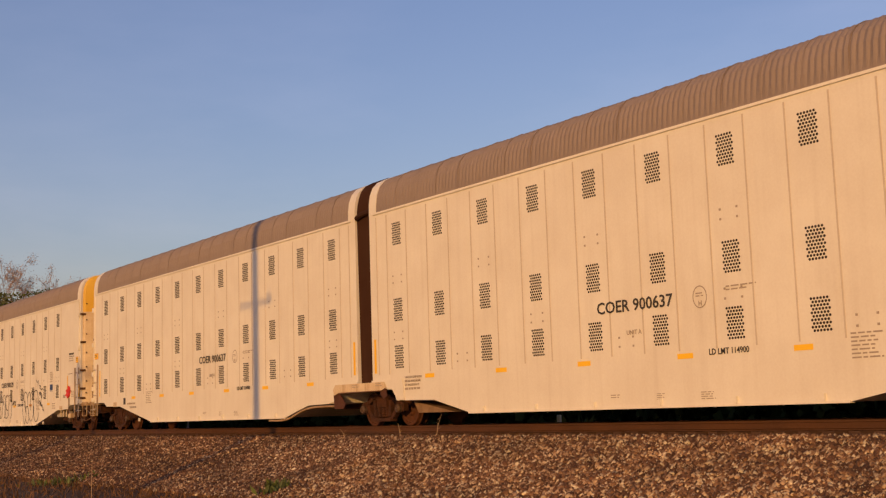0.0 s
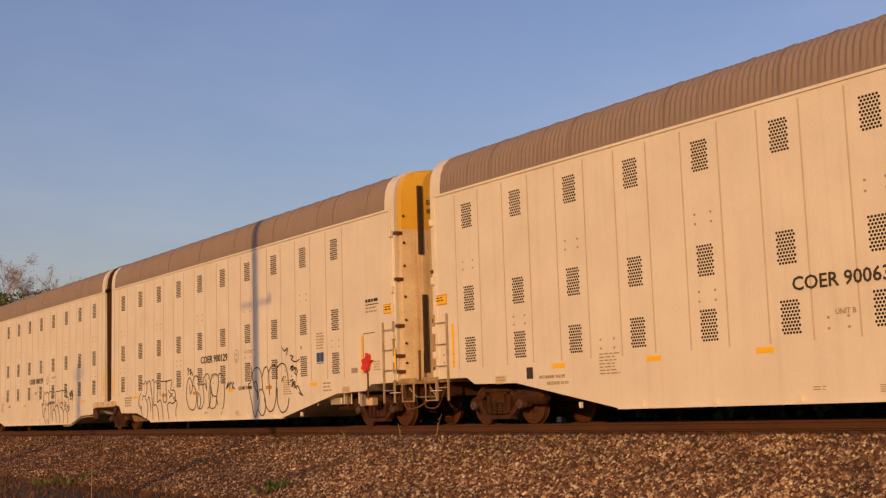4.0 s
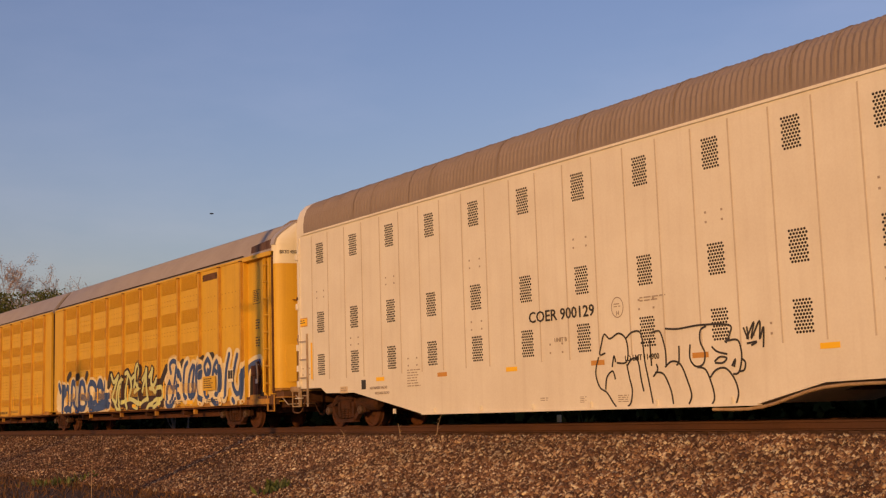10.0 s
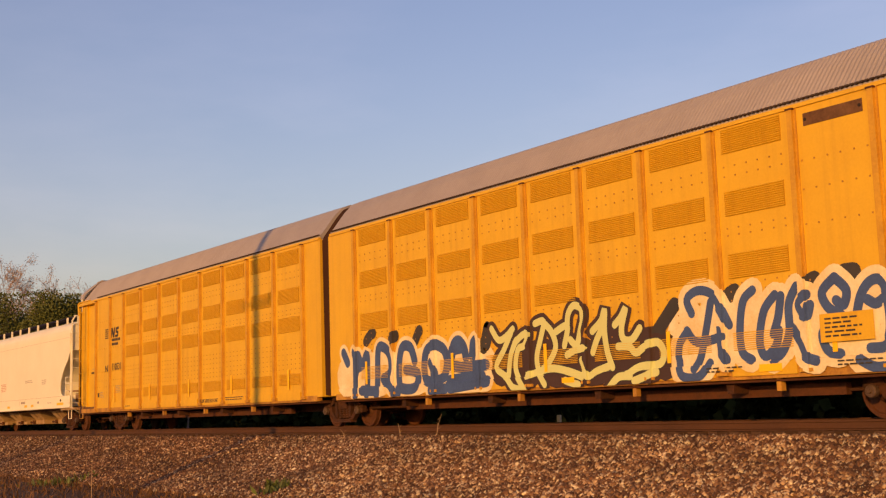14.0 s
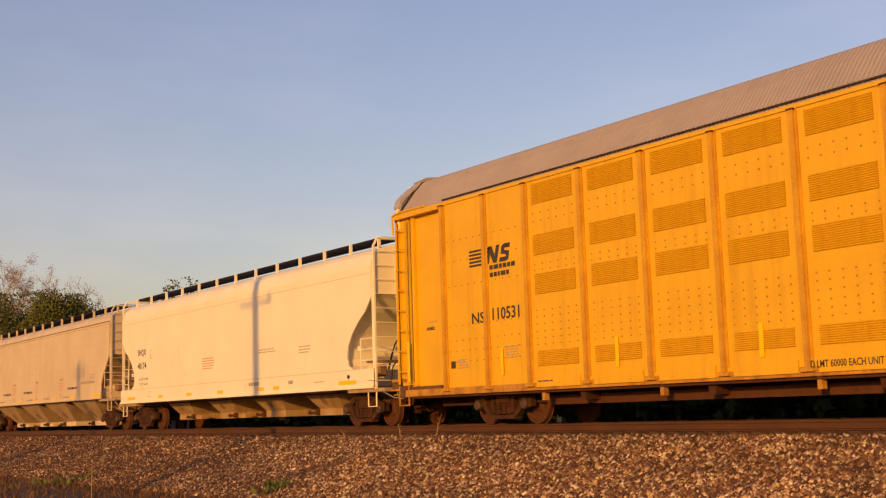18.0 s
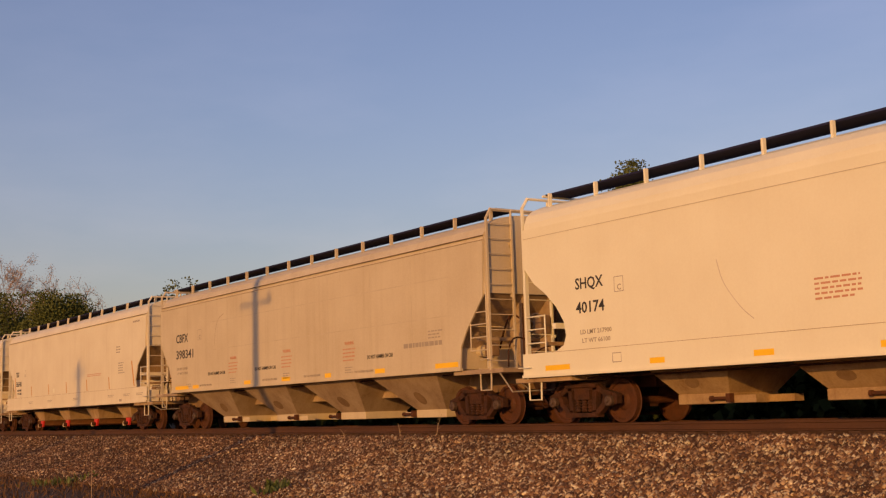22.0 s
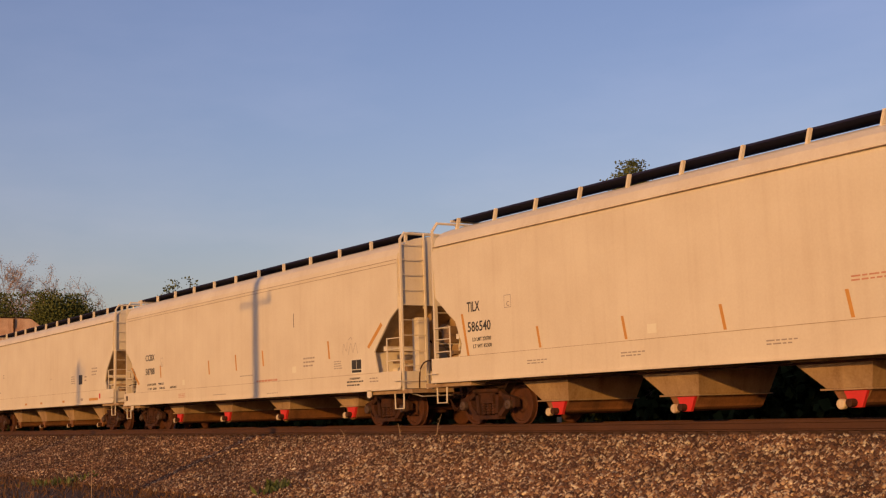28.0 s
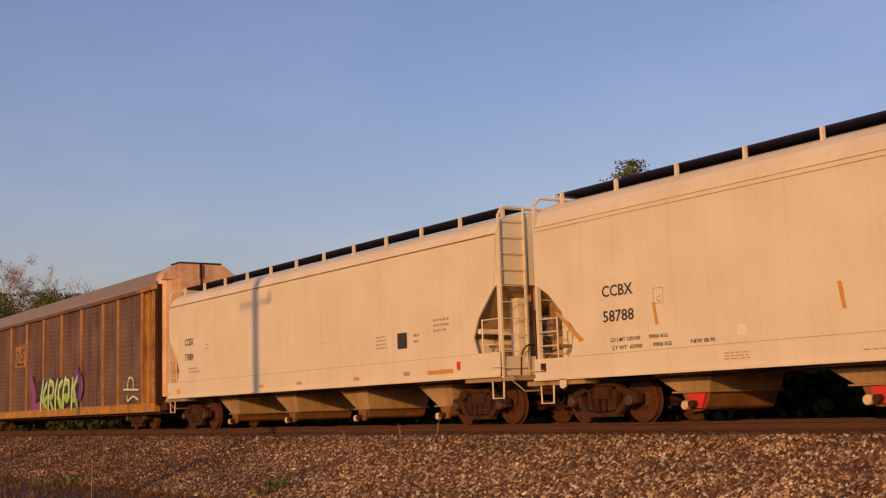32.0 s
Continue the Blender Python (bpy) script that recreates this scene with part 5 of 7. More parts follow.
# ---- the train ----
W1 = white_unit(-27.7, -6.4, "L", "900637", "clean white enclosed auto-rack unit with rows of punched vents")
W2 = white_unit(-49.95, -28.45, "R", "900637", "white enclosed auto-rack unit with a yellow door end")
W3 = white_unit(-73.1, -51.8, "L", "900129", "white auto-rack unit with black outline graffiti and a red rag")
W4 = white_unit(-95.25, -73.88, "R", "900129", "white auto-rack unit with black outline graffiti along its skirt")
Y1 = yellow_unit(-118.95, -97.05, "L", "yellow louvred auto-rack unit with blue and lime graffiti")
Y2 = yellow_unit(-140.85, -119.45, "R", "yellow louvred auto-rack unit with a black railway emblem")
H1 = hopper(-161.0, -142.1, 1.03, [(0, 3.42), (0.32, 3.05), (0.72, 2.78), (1.05, 2.48), (1.28, 2.15), (1.34, 1.85), (1.25, 1.65), (1.02, 1.55), (0.85, 1.53)],
            [(t - 2.05, t + 0.05, t - 1.62, t - 0.31) for t in (-155.76, -152.18, -148.6, -145.02)], HOP_WHITE, "SHQX", "40174",
            "clean white covered hopper car with a smooth bulged side", beads=(4.06,), red=False, trucks=(1.2, 1.3), brackets=13, ext=(0.15, 0.5), foot=(0.53, 1.1, 0.67), walk_z=5.03)
H2 = hopper(-182.43, -162.5, 1.3, [(0.08, 2.95), (0.76, 2.2), (1.0, 1.83), (1.06, 1.32)],
            [(t - d, t, t - 2.05, t - 0.72) for t, d in ((-176.9, 3.4), (-172.85, 3.1), (-168.78, 3.15), (-164.8, 3.15))], HOP_TAN, "CBFX", "398341",
            "grimy tan covered hopper car with four discharge bays", beads=(4.27, 4.38), red=False, trucks=(1.15, 1.15), brackets=14, ext=(0.2, 0.55), foot=(0.40, 1.47, 0.68), walk_z=5.025)
H3 = hopper(-202.8, -183.9, 1.05, [(0.1, 3.08), (0.6, 2.67), (0.9, 2.46), (1.15, 1.89), (1.05, 1.62)],
            [(t - 1.75, t, t - 1.09, t - 0.17) for t in (-198.4, -194.57, -190.69, -186.85)], HOP_CREAM, "TILX", "588540",
            "cream covered hopper car with orange stripes and red outlet caps", beads=(4.34,), lean=0.1, trucks=(1.4, 1.6), brackets=13, ext=(0.15, 0.5), foot=(0.53, 1.15, 1.0))
H4 = hopper(-224.25, -204.43, 0.95, [(0, 3.0), (0.4, 2.76), (1.0, 2.18), (1.22, 1.95), (1.05, 1.4)],
            [(t - 1.65, t, t - 0.98, t - 0.12) for t in (-219.8, -215.68, -211.55, -207.42)], HOP_CREAM, "CCBX", "58788",
            "cream covered hopper car with slanted orange tape and red caps", beads=(4.17, 4.26), trucks=(1.4, 1.47), brackets=12, ext=(0.15, 0.5), foot=(0.59, 1.05, 1.0), walk_z=4.975)
H5 = hopper(-245.3, -225.7, 1.1, [(0.1, 3.11), (0.75, 2.44), (0.95, 2.0), (0.8, 1.64)],
            [(t - 1.65, t, t - 0.7, t) for t in (-240.75, -236.65, -232.5, -228.45)], HOP_CREAM, "CCBX", "71884",
            "cream white covered hopper car with rust-stained end", beads=(4.35,), trucks=(1.2, 1.5), brackets=12, ext=(0.15, 0.5), foot=(0.5, 1.05, 0.95))
BR = brown_rack(-273.5, -246.4)
CARS = (W1, W2, W3, W4, Y1, Y2, H1, H2, H3, H4, H5, BR)

# ---- track ----
def rail(y):
    h = [(-0.07, -0.18), (0.07, -0.18), (0.07, -0.165), (0.012, -0.145), (0.012, -0.05), (0.036, -0.04), (0.036, -0.006), (0.028, 0.0), (-0.028, 0.0), (-0.036, -0.006), (-0.036, -0.04), (-0.012, -0.05), (-0.012, -0.145), (-0.07, -0.165)]
    bm = prism([(y + a, b) for a, b in h], -420.0, 60.0, axis="x")
    me = mesh_of("rail", bm, RAIL)
    me.materials.append(RAIL_TOP)
    for p in me.polygons:
        if p.normal.z > 0.9 and p.center.z > -0.01:
            p.material_index = 1
    return tagged(new("rail", me), "rust-brown steel rail with a worn bright head", "rail", "", "structure")


for y in (-0.755, 0.755):
    rail(y)
tie_bm = bmesh.new()
for k in range(190):
    x = 8 - k * 0.52
    box(tie_bm, x - 0.115, x + 0.115, -1.3, 1.3, -0.36, -0.182)
tagged(new("cross_ties", mesh_of("cross_ties", tie_bm, TIE)), "dark weathered timber cross ties under the rails", "tie", "", "stuff")

# ---- ground ----
TOE_Y, TOE_Z, CREST_Y, CREST_Z = -6.65, -1.47, -1.80, -0.265
SLOPE = (CREST_Z - TOE_Z) / (CREST_Y - TOE_Y)


def bank(y):
    if y < TOE_Y:
        return TOE_Z
    if y < CREST_Y:
        return TOE_Z + (y - TOE_Y) * SLOPE
    if y < 1.75:
        return CREST_Z
    return max(TOE_Z, CREST_Z - (y - 1.75) * 0.35)


ys = [-3000, -600, -120, -40, -20, -14, -10, -8, -7, TOE_Y, -5.5, -4.2, -3, CREST_Y, 1.75, 3, 5.4, 8, 14, 30, 120, 600, 3000]
xs = [-3000, -800, -300, -150, -90, -60, -45, -35, -28, -22, -16, -10, -4, 6, 30, 150, 800, 3000]
P = np.array([[(x, y, bank(y) - 0.02) for y in ys] for x in xs], float)
tagged(new("ground", grid_mesh("ground", P, SOIL, closed=False)), "dry brown soil with sparse grass beside the railway", "ground", "", "structure")
ys = list(np.linspace(TOE_Y - 0.1, 5.2, 60))
xs = [-420, -250, -150] + list(np.linspace(-110, 8, 240)) + [60]
P = np.array([[(x, y + 0.12 * noise.noise((x * 0.4, y, 3.0)), bank(y) + 0.03 * noise.noise((x * 0.9, y * 0.9, 0.0)) - 0.015) for y in ys] for x in xs], float)
tagged(new("ballast_bank", grid_mesh("ballast_bank", P, BALLAST_BED, closed=False)), "sloping bank of brown crushed-stone ballast", "ballast", "", "structure")


def stones(count, x0, x1, y0, y1, size, seed, name, label, material=DARK_STONE):
    rng = np.random.default_rng(seed)
    u = rng.random(count)
    x = x1 - (x1 - x0) * u ** 1.25
    y = rng.uniform(y0, y1, count)
    z = np.array([bank(v) for v in y]) + rng.uniform(-0.012, 0.012, count)
    base = np.array([(1, 0, 0), (-1, 0, 0), (0, 1, 0), (0, -1, 0), (0, 0, 1), (0, 0, -1)], float)
    s = rng.uniform(*size, count)
    j = base[None] * (s[:, None, None] * rng.uniform(0.55, 1.25, (count, 6, 1))) + rng.uniform(-0.3, 0.3, (count, 6, 3)) * s[:, None, None]
    ang = rng.uniform(0, 6.283, count)
    c, sn = np.cos(ang), np.sin(ang)
    vx = j[..., 0] * c[:, None] - j[..., 1] * sn[:, None]
    vy = j[..., 0] * sn[:, None] + j[..., 1] * c[:, None]
    vert = np.stack([vx + x[:, None], vy + y[:, None], j[..., 2] * 0.8 + z[:, None]], -1).reshape(-1, 3)
    tri = np.array([(0, 2, 4), (2, 1, 4), (1, 3, 4), (3, 0, 4), (2, 0, 5), (1, 2, 5), (3, 1, 5), (0, 3, 5)])
    faces = (tri[None] + (np.arange(count) * 6)[:, None, None]).reshape(-1, 3)
    me = bpy.data.meshes.new(name)
    me.vertices.add(len(vert))
    me.vertices.foreach_set("co", vert.ravel())
    me.loops.add(faces.size)
    me.loops.foreach_set("vertex_index", faces.ravel().astype(np.int32))
    me.polygons.add(len(faces))
    me.polygons.foreach_set("loop_start", np.arange(0, faces.size, 3, dtype=np.int32))
    me.update(calc_edges=True)
    me.materials.append(material)
    return tagged(new(name, me), label, "ballast", "", "stuff")


stones(75000, -31.0, -7.0, TOE_Y + 0.1, -1.5, (0.030, 0.075), 5, "ballast_stones", "tan and brown crushed ballast stones on the bank", STONE)
stones(52000, -52.0, -25.0, TOE_Y + 0.1, -1.5, (0.030, 0.07), 8, "ballast_stones", "dull brown crushed ballast stones on the bank")
stones(42000, -110.0, -45.0, TOE_Y + 0.1, -1.5, (0.045, 0.08), 6, "ballast_stones", "brown ballast stones farther along the bank")
stones(6000, -60.0, -7.0, -0.65, 2.2, (0.03, 0.06), 7, "ballast_stones", "ballast stones between the rails")


# ---- plants ----
def quads(name, pos, size, material, seed, parent=None, label="", upright=0.0, stretch=1.0):
    """Many small leaves: one four-cornered blade at each point, turned at random."""
    rng = np.random.default_rng(seed)
    n = len(pos)
    a = rng.normal(size=(n, 3))
    a[:, 2] += upright * 3
    a /= np.linalg.norm(a, axis=1)[:, None]
    b = np.cross(a, rng.normal(size=(n, 3)))
    b /= np.linalg.norm(b, axis=1)[:, None]
    s = rng.uniform(size[0], size[1], n)[:, None]
    w = s / stretch
    v = np.stack([pos - b * w * 0.15, pos + a * s * 0.5 + b * w * 0.5, pos + a * s, pos + a * s * 0.5 - b * w * 0.5], 1).reshape(-1, 3)
    f = np.arange(4 * n).reshape(-1, 4)
    me = bpy.data.meshes.new(name)
    me.from_pydata(v.tolist(), [], f.tolist())
    me.materials.append(material)
    ob = new(name, me)
    if parent:
        ob.parent = parent
    return tagged(ob, label)


def tree(x, y, top, spread, label, leaf, count, size, seed, bare=False, fuzz=0.045, squeeze=1.0, reach=9.0):
    rng = np.random.default_rng(seed)
    th = thing("tree", label, "tree", x, y, TOE_Z)
    h = top - TOE_Z
    bm = bmesh.new()
    tips = []

    def grow(p, d, length, r, level):
        pts, q = [p], p.copy()
        for _ in range(3):
            d = d + rng.normal(size=3) * 0.16 + np.array((0, 0, 0.06))
            d = d / np.linalg.norm(d)
            q = q + d * length / 3
            pts.append(q.copy())
        r = max(r, (0.03 if level > 2 else 0.06) if bare else 0.02)
        tube(pts, [r, r * 0.85, r * 0.7, r * 0.5], bm, 5 if level < 2 else 3)
        tips.extend(pts[1:] if level > 1 else pts[3:])
        if level < (5 if bare else 3):
            for _ in range(4 if level < 2 else 3):
                dd = d * 0.75 + rng.normal(size=3) * 0.55 * np.array((spread, spread, 0.6))
                grow(pts[rng.integers(1, 4)], dd / np.linalg.norm(dd), length * rng.uniform(0.55, 0.8), r * 0.5, level + 1)

    for k in range(3):
        grow(np.array((rng.normal() * 0.4, rng.normal() * 0.4, 0.0)), np.array((rng.normal() * 0.15, rng.normal() * 0.15, 1.0)), h * 0.42, h * 0.016, 0)
    zmax = max(t[2] for t in tips)
    k = h / zmax
    crest = max(tips, key=lambda t: t[2])
    bmesh.ops.translate(bm, verts=bm.verts, vec=(-crest[0] * 0.8, -crest[1] * 0.8, 0))
    tips = [np.array((t[0] - crest[0] * 0.8, t[1] - crest[1] * 0.8, t[2])) for t in tips]
    bmesh.ops.scale(bm, vec=(k * squeeze, k * squeeze, k), verts=bm.verts)
    bmesh.ops.delete(bm, geom=[v for v in bm.verts if math.hypot(v.co.x, v.co.y) > reach], context="VERTS")
    part("trunk", bm, BARK, th, "branching trunk and limbs")
    t = np.array(tips) * np.array((k * squeeze, k * squeeze, k))
    t = t[(t[:, 2] > h * 0.25) & (np.hypot(t[:, 0], t[:, 1]) < reach)]
    pos = t[rng.integers(0, len(t), count)] + rng.normal(size=(count, 3)) * h * (0.012 if bare else fuzz)
    pos[:, 2] = np.minimum(pos[:, 2], h * 1.01)
    quads("crown", pos, size, leaf, seed + 1, th, "sparse buds" if bare else "leafy crown with gaps")
    return th


tree(-107.0, 9.7, 15.0, 1.0, "tall bare tree with pale brown spring buds", BUD, 30000, (0.04, 0.11), 11, bare=True, squeeze=0.85)
tree(-106.0, 11.6, 14.9, 1.0, "bare tree with reddish buds behind the line", BUD, 28000, (0.04, 0.11), 23, bare=True, squeeze=0.75, reach=2.4)
tree(-105.5, 13.2, 14.0, 1.1, "bare spreading tree with fine twigs", BUD, 16000, (0.04, 0.11), 37, bare=True, squeeze=0.6, reach=1.6)
tree(-97.5, 8.0, 10.4, 1.0, "dense green bushy tree beside the line", LEAF, 52000, (0.09, 0.2), 41, squeeze=0.7)
tree(-96.5, 10.0, 10.5, 1.0, "dense green bushy tree", LEAF, 52000, (0.09, 0.2), 43, squeeze=0.6, reach=2.4)
tree(-95.4, 11.6, 10.2, 1.0, "dark green rounded tree", LEAF, 40000, (0.09, 0.2), 47, squeeze=0.5, reach=1.7)
tree(-64.8, 8.05, 8.05, 0.3, "young green tree behind the track", LEAF, 9000, (0.08, 0.18), 53, fuzz=0.02, squeeze=0.26)
tree(-64.5, 8.75, 8.15, 0.3, "young green tree with a thin top", LEAF, 9000, (0.08, 0.18), 54, fuzz=0.02, squeeze=0.26)
tree(-32.4, 12.9, 9.2, 0.4, "leafy green tree behind the track", LEAF, 80000, (0.05, 0.11), 61, fuzz=0.024, squeeze=0.42, reach=1.5)
tree(-29.8, 13.2, 9.0, 0.4, "thin tree with few leaves", LEAF, 1600, (0.05, 0.12), 67, bare=True, squeeze=0.6)

rng = np.random.default_rng(71)
n = 60000
hx_, hy_ = rng.uniform(-125, 4, n), rng.uniform(8.5, 14.0, n)
hz_ = TOE_Z + rng.random(n) ** 0.8 * np.where(hx_ < -70, 0.6, 1.0) * (6.3 + 1.2 * np.sin(hx_ * 0.35) + 0.7 * np.sin(hx_ * 1.3 + 1))
tagged(quads("hedge", np.stack([hx_, hy_, hz_], 1), (0.2, 0.5), LEAF_DARK, 72), "dense dark green scrub behind the track", "hedge", "", "stuff")
n = 22000
kx, ky = rng.uniform(-125, 8, n), rng.uniform(12.5, 15.0, n)
tagged(quads("hedge", np.stack([kx, ky, TOE_Z + rng.random(n) * 3.2], 1), (0.6, 1.1), LEAF_DARK, 75), "thick dark undergrowth behind the track", "hedge", "", "stuff")
n = 5000
wx, wy = rng.uniform(-70, 0, n), rng.uniform(3.2, 6.5, n)
wz = np.array([bank(v) for v in wy]) + rng.random(n) * 0.55
tagged(quads("trackside_weeds", np.stack([wx, wy, wz], 1), (0.08, 0.25), WEED, 73, upright=0.5, stretch=3), "green weeds growing behind the ballast", "weeds", "", "stuff")


def tuft(name, x, y, n, rad, h, material, seed, label, width=9.0):
    r = np.random.default_rng(seed)
    px, py = x + r.normal(size=n) * rad, y + r.normal(size=n) * rad
    pz = np.array([bank(v) for v in py]) - 0.02
    return tagged(quads(name, np.stack([px, py, pz], 1), (h * 0.4, h), material, seed + 1, upright=0.7, stretch=width), label, "plant", "", "stuff")


n = 5000
gx, gy = rng.uniform(-62, -18, n), TOE_Y - 0.15 - rng.random(n) ** 1.5 * 4.0
tagged(quads("dry_grass", np.stack([gx, gy, np.full(n, TOE_Z - 0.02)], 1), (0.08, 0.3), GRASS, 74, upright=0.6, stretch=8), "dry brown grass at the foot of the bank", "grass", "", "stuff")


# ---- painted words, tags and small things on the cars ----
Y_POSTS = [-117.5 + 1.87 * q for q in range(9)] + [-100.9, -99.2]


def tag(car, lines, width, material, y, label, k=6):
    for i, line in enumerate(lines):
        bm = ribbon([line], width, y - 0.0005 * (i % 5), k=k, low=0.76 if car is Y1 else 0.68 if car is BR else -9.0)
        if car is Y1:
            drape(bm, Y_POSTS, 1.035, -99.05)
        part("graffiti", bm, material, car, label)


TAG_A_1 = [[(-69.75, 1.38), (-69.96, 1.25), (-70.03, 0.97), (-69.79, 0.76), (-69.62, 0.48), (-69.18, 0.44), (-69.11, 0.87), (-69.34, 1.18)], [(-69.79, 1.73), (-69.48, 1.71), (-69.3, 1.81), (-69.19, 1.56), (-69.33, 1.26), (-69.58, 1.27)], [(-69.69, 1.1), (-69.58, 1.25)], [(-69.73, 0.89), (-69.79, 0.76)], [(-69.24, 1.67), (-68.98, 1.8), (-68.82, 1.68), (-68.66, 1.13), (-68.56, 0.35)], [(-69.14, 1.08), (-68.97, 1.21), (-68.81, 0.86), (-68.8, 0.69)], [(-68.69, 1.78), (-68.5, 1.77), (-68.5, 0.85)], [(-68.43, 1.72), (-68.27, 1.75), (-68.12, 1.51), (-68.14, 1.0), (-67.84, 1.07), (-67.64, 0.7), (-67.59, 0.33)]]
TAG_A_2 = [[(-68.5, 0.88), (-68.31, 0.91), (-68.09, 0.71), (-68.0, 0.34)], [(-68.15, 1.73), (-67.24, 1.73), (-66.76, 1.73), (-66.87, 1.42), (-66.51, 1.36), (-66.42, 1.04), (-66.68, 0.92), (-66.96, 0.96), (-67.18, 0.84), (-67.02, 0.36)], [(-67.89, 1.43), (-67.86, 1.23)], [(-67.53, 1.34), (-67.59, 1.09), (-67.46, 0.98), (-67.24, 1.05), (-67.32, 1.59), (-67.24, 1.72)], [(-67.08, 1.41), (-66.92, 1.29), (-66.66, 1.25)], [(-67.01, 1.13), (-66.83, 1.21), (-66.71, 1.15)]]
TAG_A2 = [[(-66.64, 0.92), (-66.38, 1.01), (-66.28, 0.91), (-66.4, 0.66), (-66.36, 0.35)], [(-66.63, 1.07), (-66.54, 1.15), (-66.51, 1.02)]]
TAG_B_1 = [[(-65.13, 1.54), (-65.1, 1.21), (-64.89, 1.46), (-65.16, 1.77), (-65.37, 1.55), (-65.44, 1.12), (-65.22, 0.75), (-64.85, 0.66), (-64.61, 0.85), (-64.58, 1.21), (-64.75, 1.45), (-64.94, 1.49)], [(-64.88, 1.56), (-64.77, 1.76), (-64.54, 1.8), (-64.37, 1.65), (-64.35, 1.31)], [(-64.37, 1.26), (-64.48, 1.02), (-64.43, 0.72), (-64.14, 0.71), (-63.93, 1.0), (-64.01, 1.41), (-63.94, 1.7), (-63.66, 1.84), (-63.46, 1.67), (-63.39, 1.26), (-63.45, 0.81), (-63.65, 0.68)], [(-64.29, 1.19), (-64.21, 0.89), (-64.32, 0.72)], [(-63.76, 1.66), (-63.7, 1.34)], [(-64.01, 1.47), (-63.83, 1.5), (-63.7, 1.28)]]
TAG_B_2 = [[(-63.14, 1.82), (-63.36, 1.61), (-63.53, 1.16), (-63.46, 0.75), (-63.19, 0.68), (-62.96, 0.79), (-62.88, 1.13), (-62.74, 1.46), (-62.8, 1.74), (-63.1, 1.82)], [(-63.34, 1.38), (-63.23, 1.03)], [(-63.35, 1.21), (-63.11, 1.08), (-62.89, 1.07)], [(-62.81, 1.71), (-62.6, 1.81), (-62.35, 1.66), (-62.28, 1.21), (-62.35, 0.77), (-62.47, 0.64)], [(-62.92, 1.01), (-62.79, 0.78)]]
TAG_B2 = [[(-65.38, 2.04), (-65.23, 2.09), (-65.31, 1.85)], [(-65.18, 1.99), (-65.02, 2.05), (-65.11, 1.87), (-64.95, 1.95), (-64.86, 1.82)], [(-62.15, 1.29), (-61.97, 1.5), (-62.05, 1.31), (-61.88, 1.46)], [(-61.87, 1.24), (-61.82, 1.49), (-61.7, 1.42)], [(-61.68, 1.26), (-61.6, 1.5)], [(-61.54, 1.47), (-61.65, 1.37), (-61.49, 1.25)]]
TAG_C_1 = [[(-60.25, 1.93), (-60.25, 1.62), (-60.37, 1.4), (-60.48, 1.38), (-60.39, 1.11), (-60.21, 0.69), (-60.03, 0.35), (-59.81, 0.63), (-59.72, 0.88), (-59.84, 1.08), (-60.03, 1.25), (-60.11, 1.41), (-60.21, 1.62), (-60.08, 1.8), (-59.84, 1.87), (-59.62, 1.76), (-59.51, 1.47), (-59.46, 1.11)], [(-60.1, 1.28), (-60.06, 1.4), (-59.92, 1.44), (-59.85, 1.24), (-59.83, 0.88)], [(-59.85, 0.98), (-59.7, 1.16), (-59.5, 1.17), (-59.34, 0.96), (-59.28, 0.66), (-59.43, 0.41), (-59.62, 0.42), (-59.78, 0.58)], [(-59.5, 1.57), (-59.35, 1.81), (-59.18, 1.85), (-59.06, 1.69), (-59.03, 1.34), (-58.99, 0.99)]]
TAG_C_2 = [[(-59.37, 0.91), (-59.24, 0.66), (-59.0, 0.5), (-58.74, 0.59), (-58.59, 0.87), (-58.56, 1.21)], [(-59.05, 1.69), (-58.86, 1.85), (-58.58, 1.85), (-58.53, 1.6), (-58.53, 1.31), (-58.48, 1.01)], [(-58.49, 1.79), (-58.23, 1.91), (-57.94, 1.84), (-57.79, 1.54), (-57.76, 1.26)], [(-58.48, 1.16), (-58.48, 0.77), (-58.29, 0.51), (-58.06, 0.47), (-57.82, 0.61), (-57.73, 0.88)], [(-58.18, 1.38), (-58.1, 1.47), (-58.05, 1.54)], [(-57.66, 1.72), (-57.37, 1.77), (-57.23, 1.52), (-57.38, 1.63)], [(-57.64, 1.35), (-57.46, 1.41), (-57.54, 1.2), (-57.38, 1.28), (-57.21, 1.11)], [(-57.11, 1.02), (-56.95, 0.94)]]
TAG_D = [[(-58.17, 2.41), (-57.99, 2.27), (-57.8, 2.35), (-57.85, 2.14)], [(-57.64, 2.12), (-57.42, 2.08), (-57.55, 2.0), (-57.29, 1.92), (-57.02, 1.98)], [(-57.62, 1.77), (-57.44, 1.81), (-57.52, 1.67), (-57.27, 1.74), (-57.14, 1.59)], [(-56.94, 2.36), (-56.91, 2.26)], [(-57.51, 1.29), (-57.33, 1.34), (-57.38, 1.17), (-57.16, 1.21), (-57.0, 1.03), (-56.84, 0.91)]]
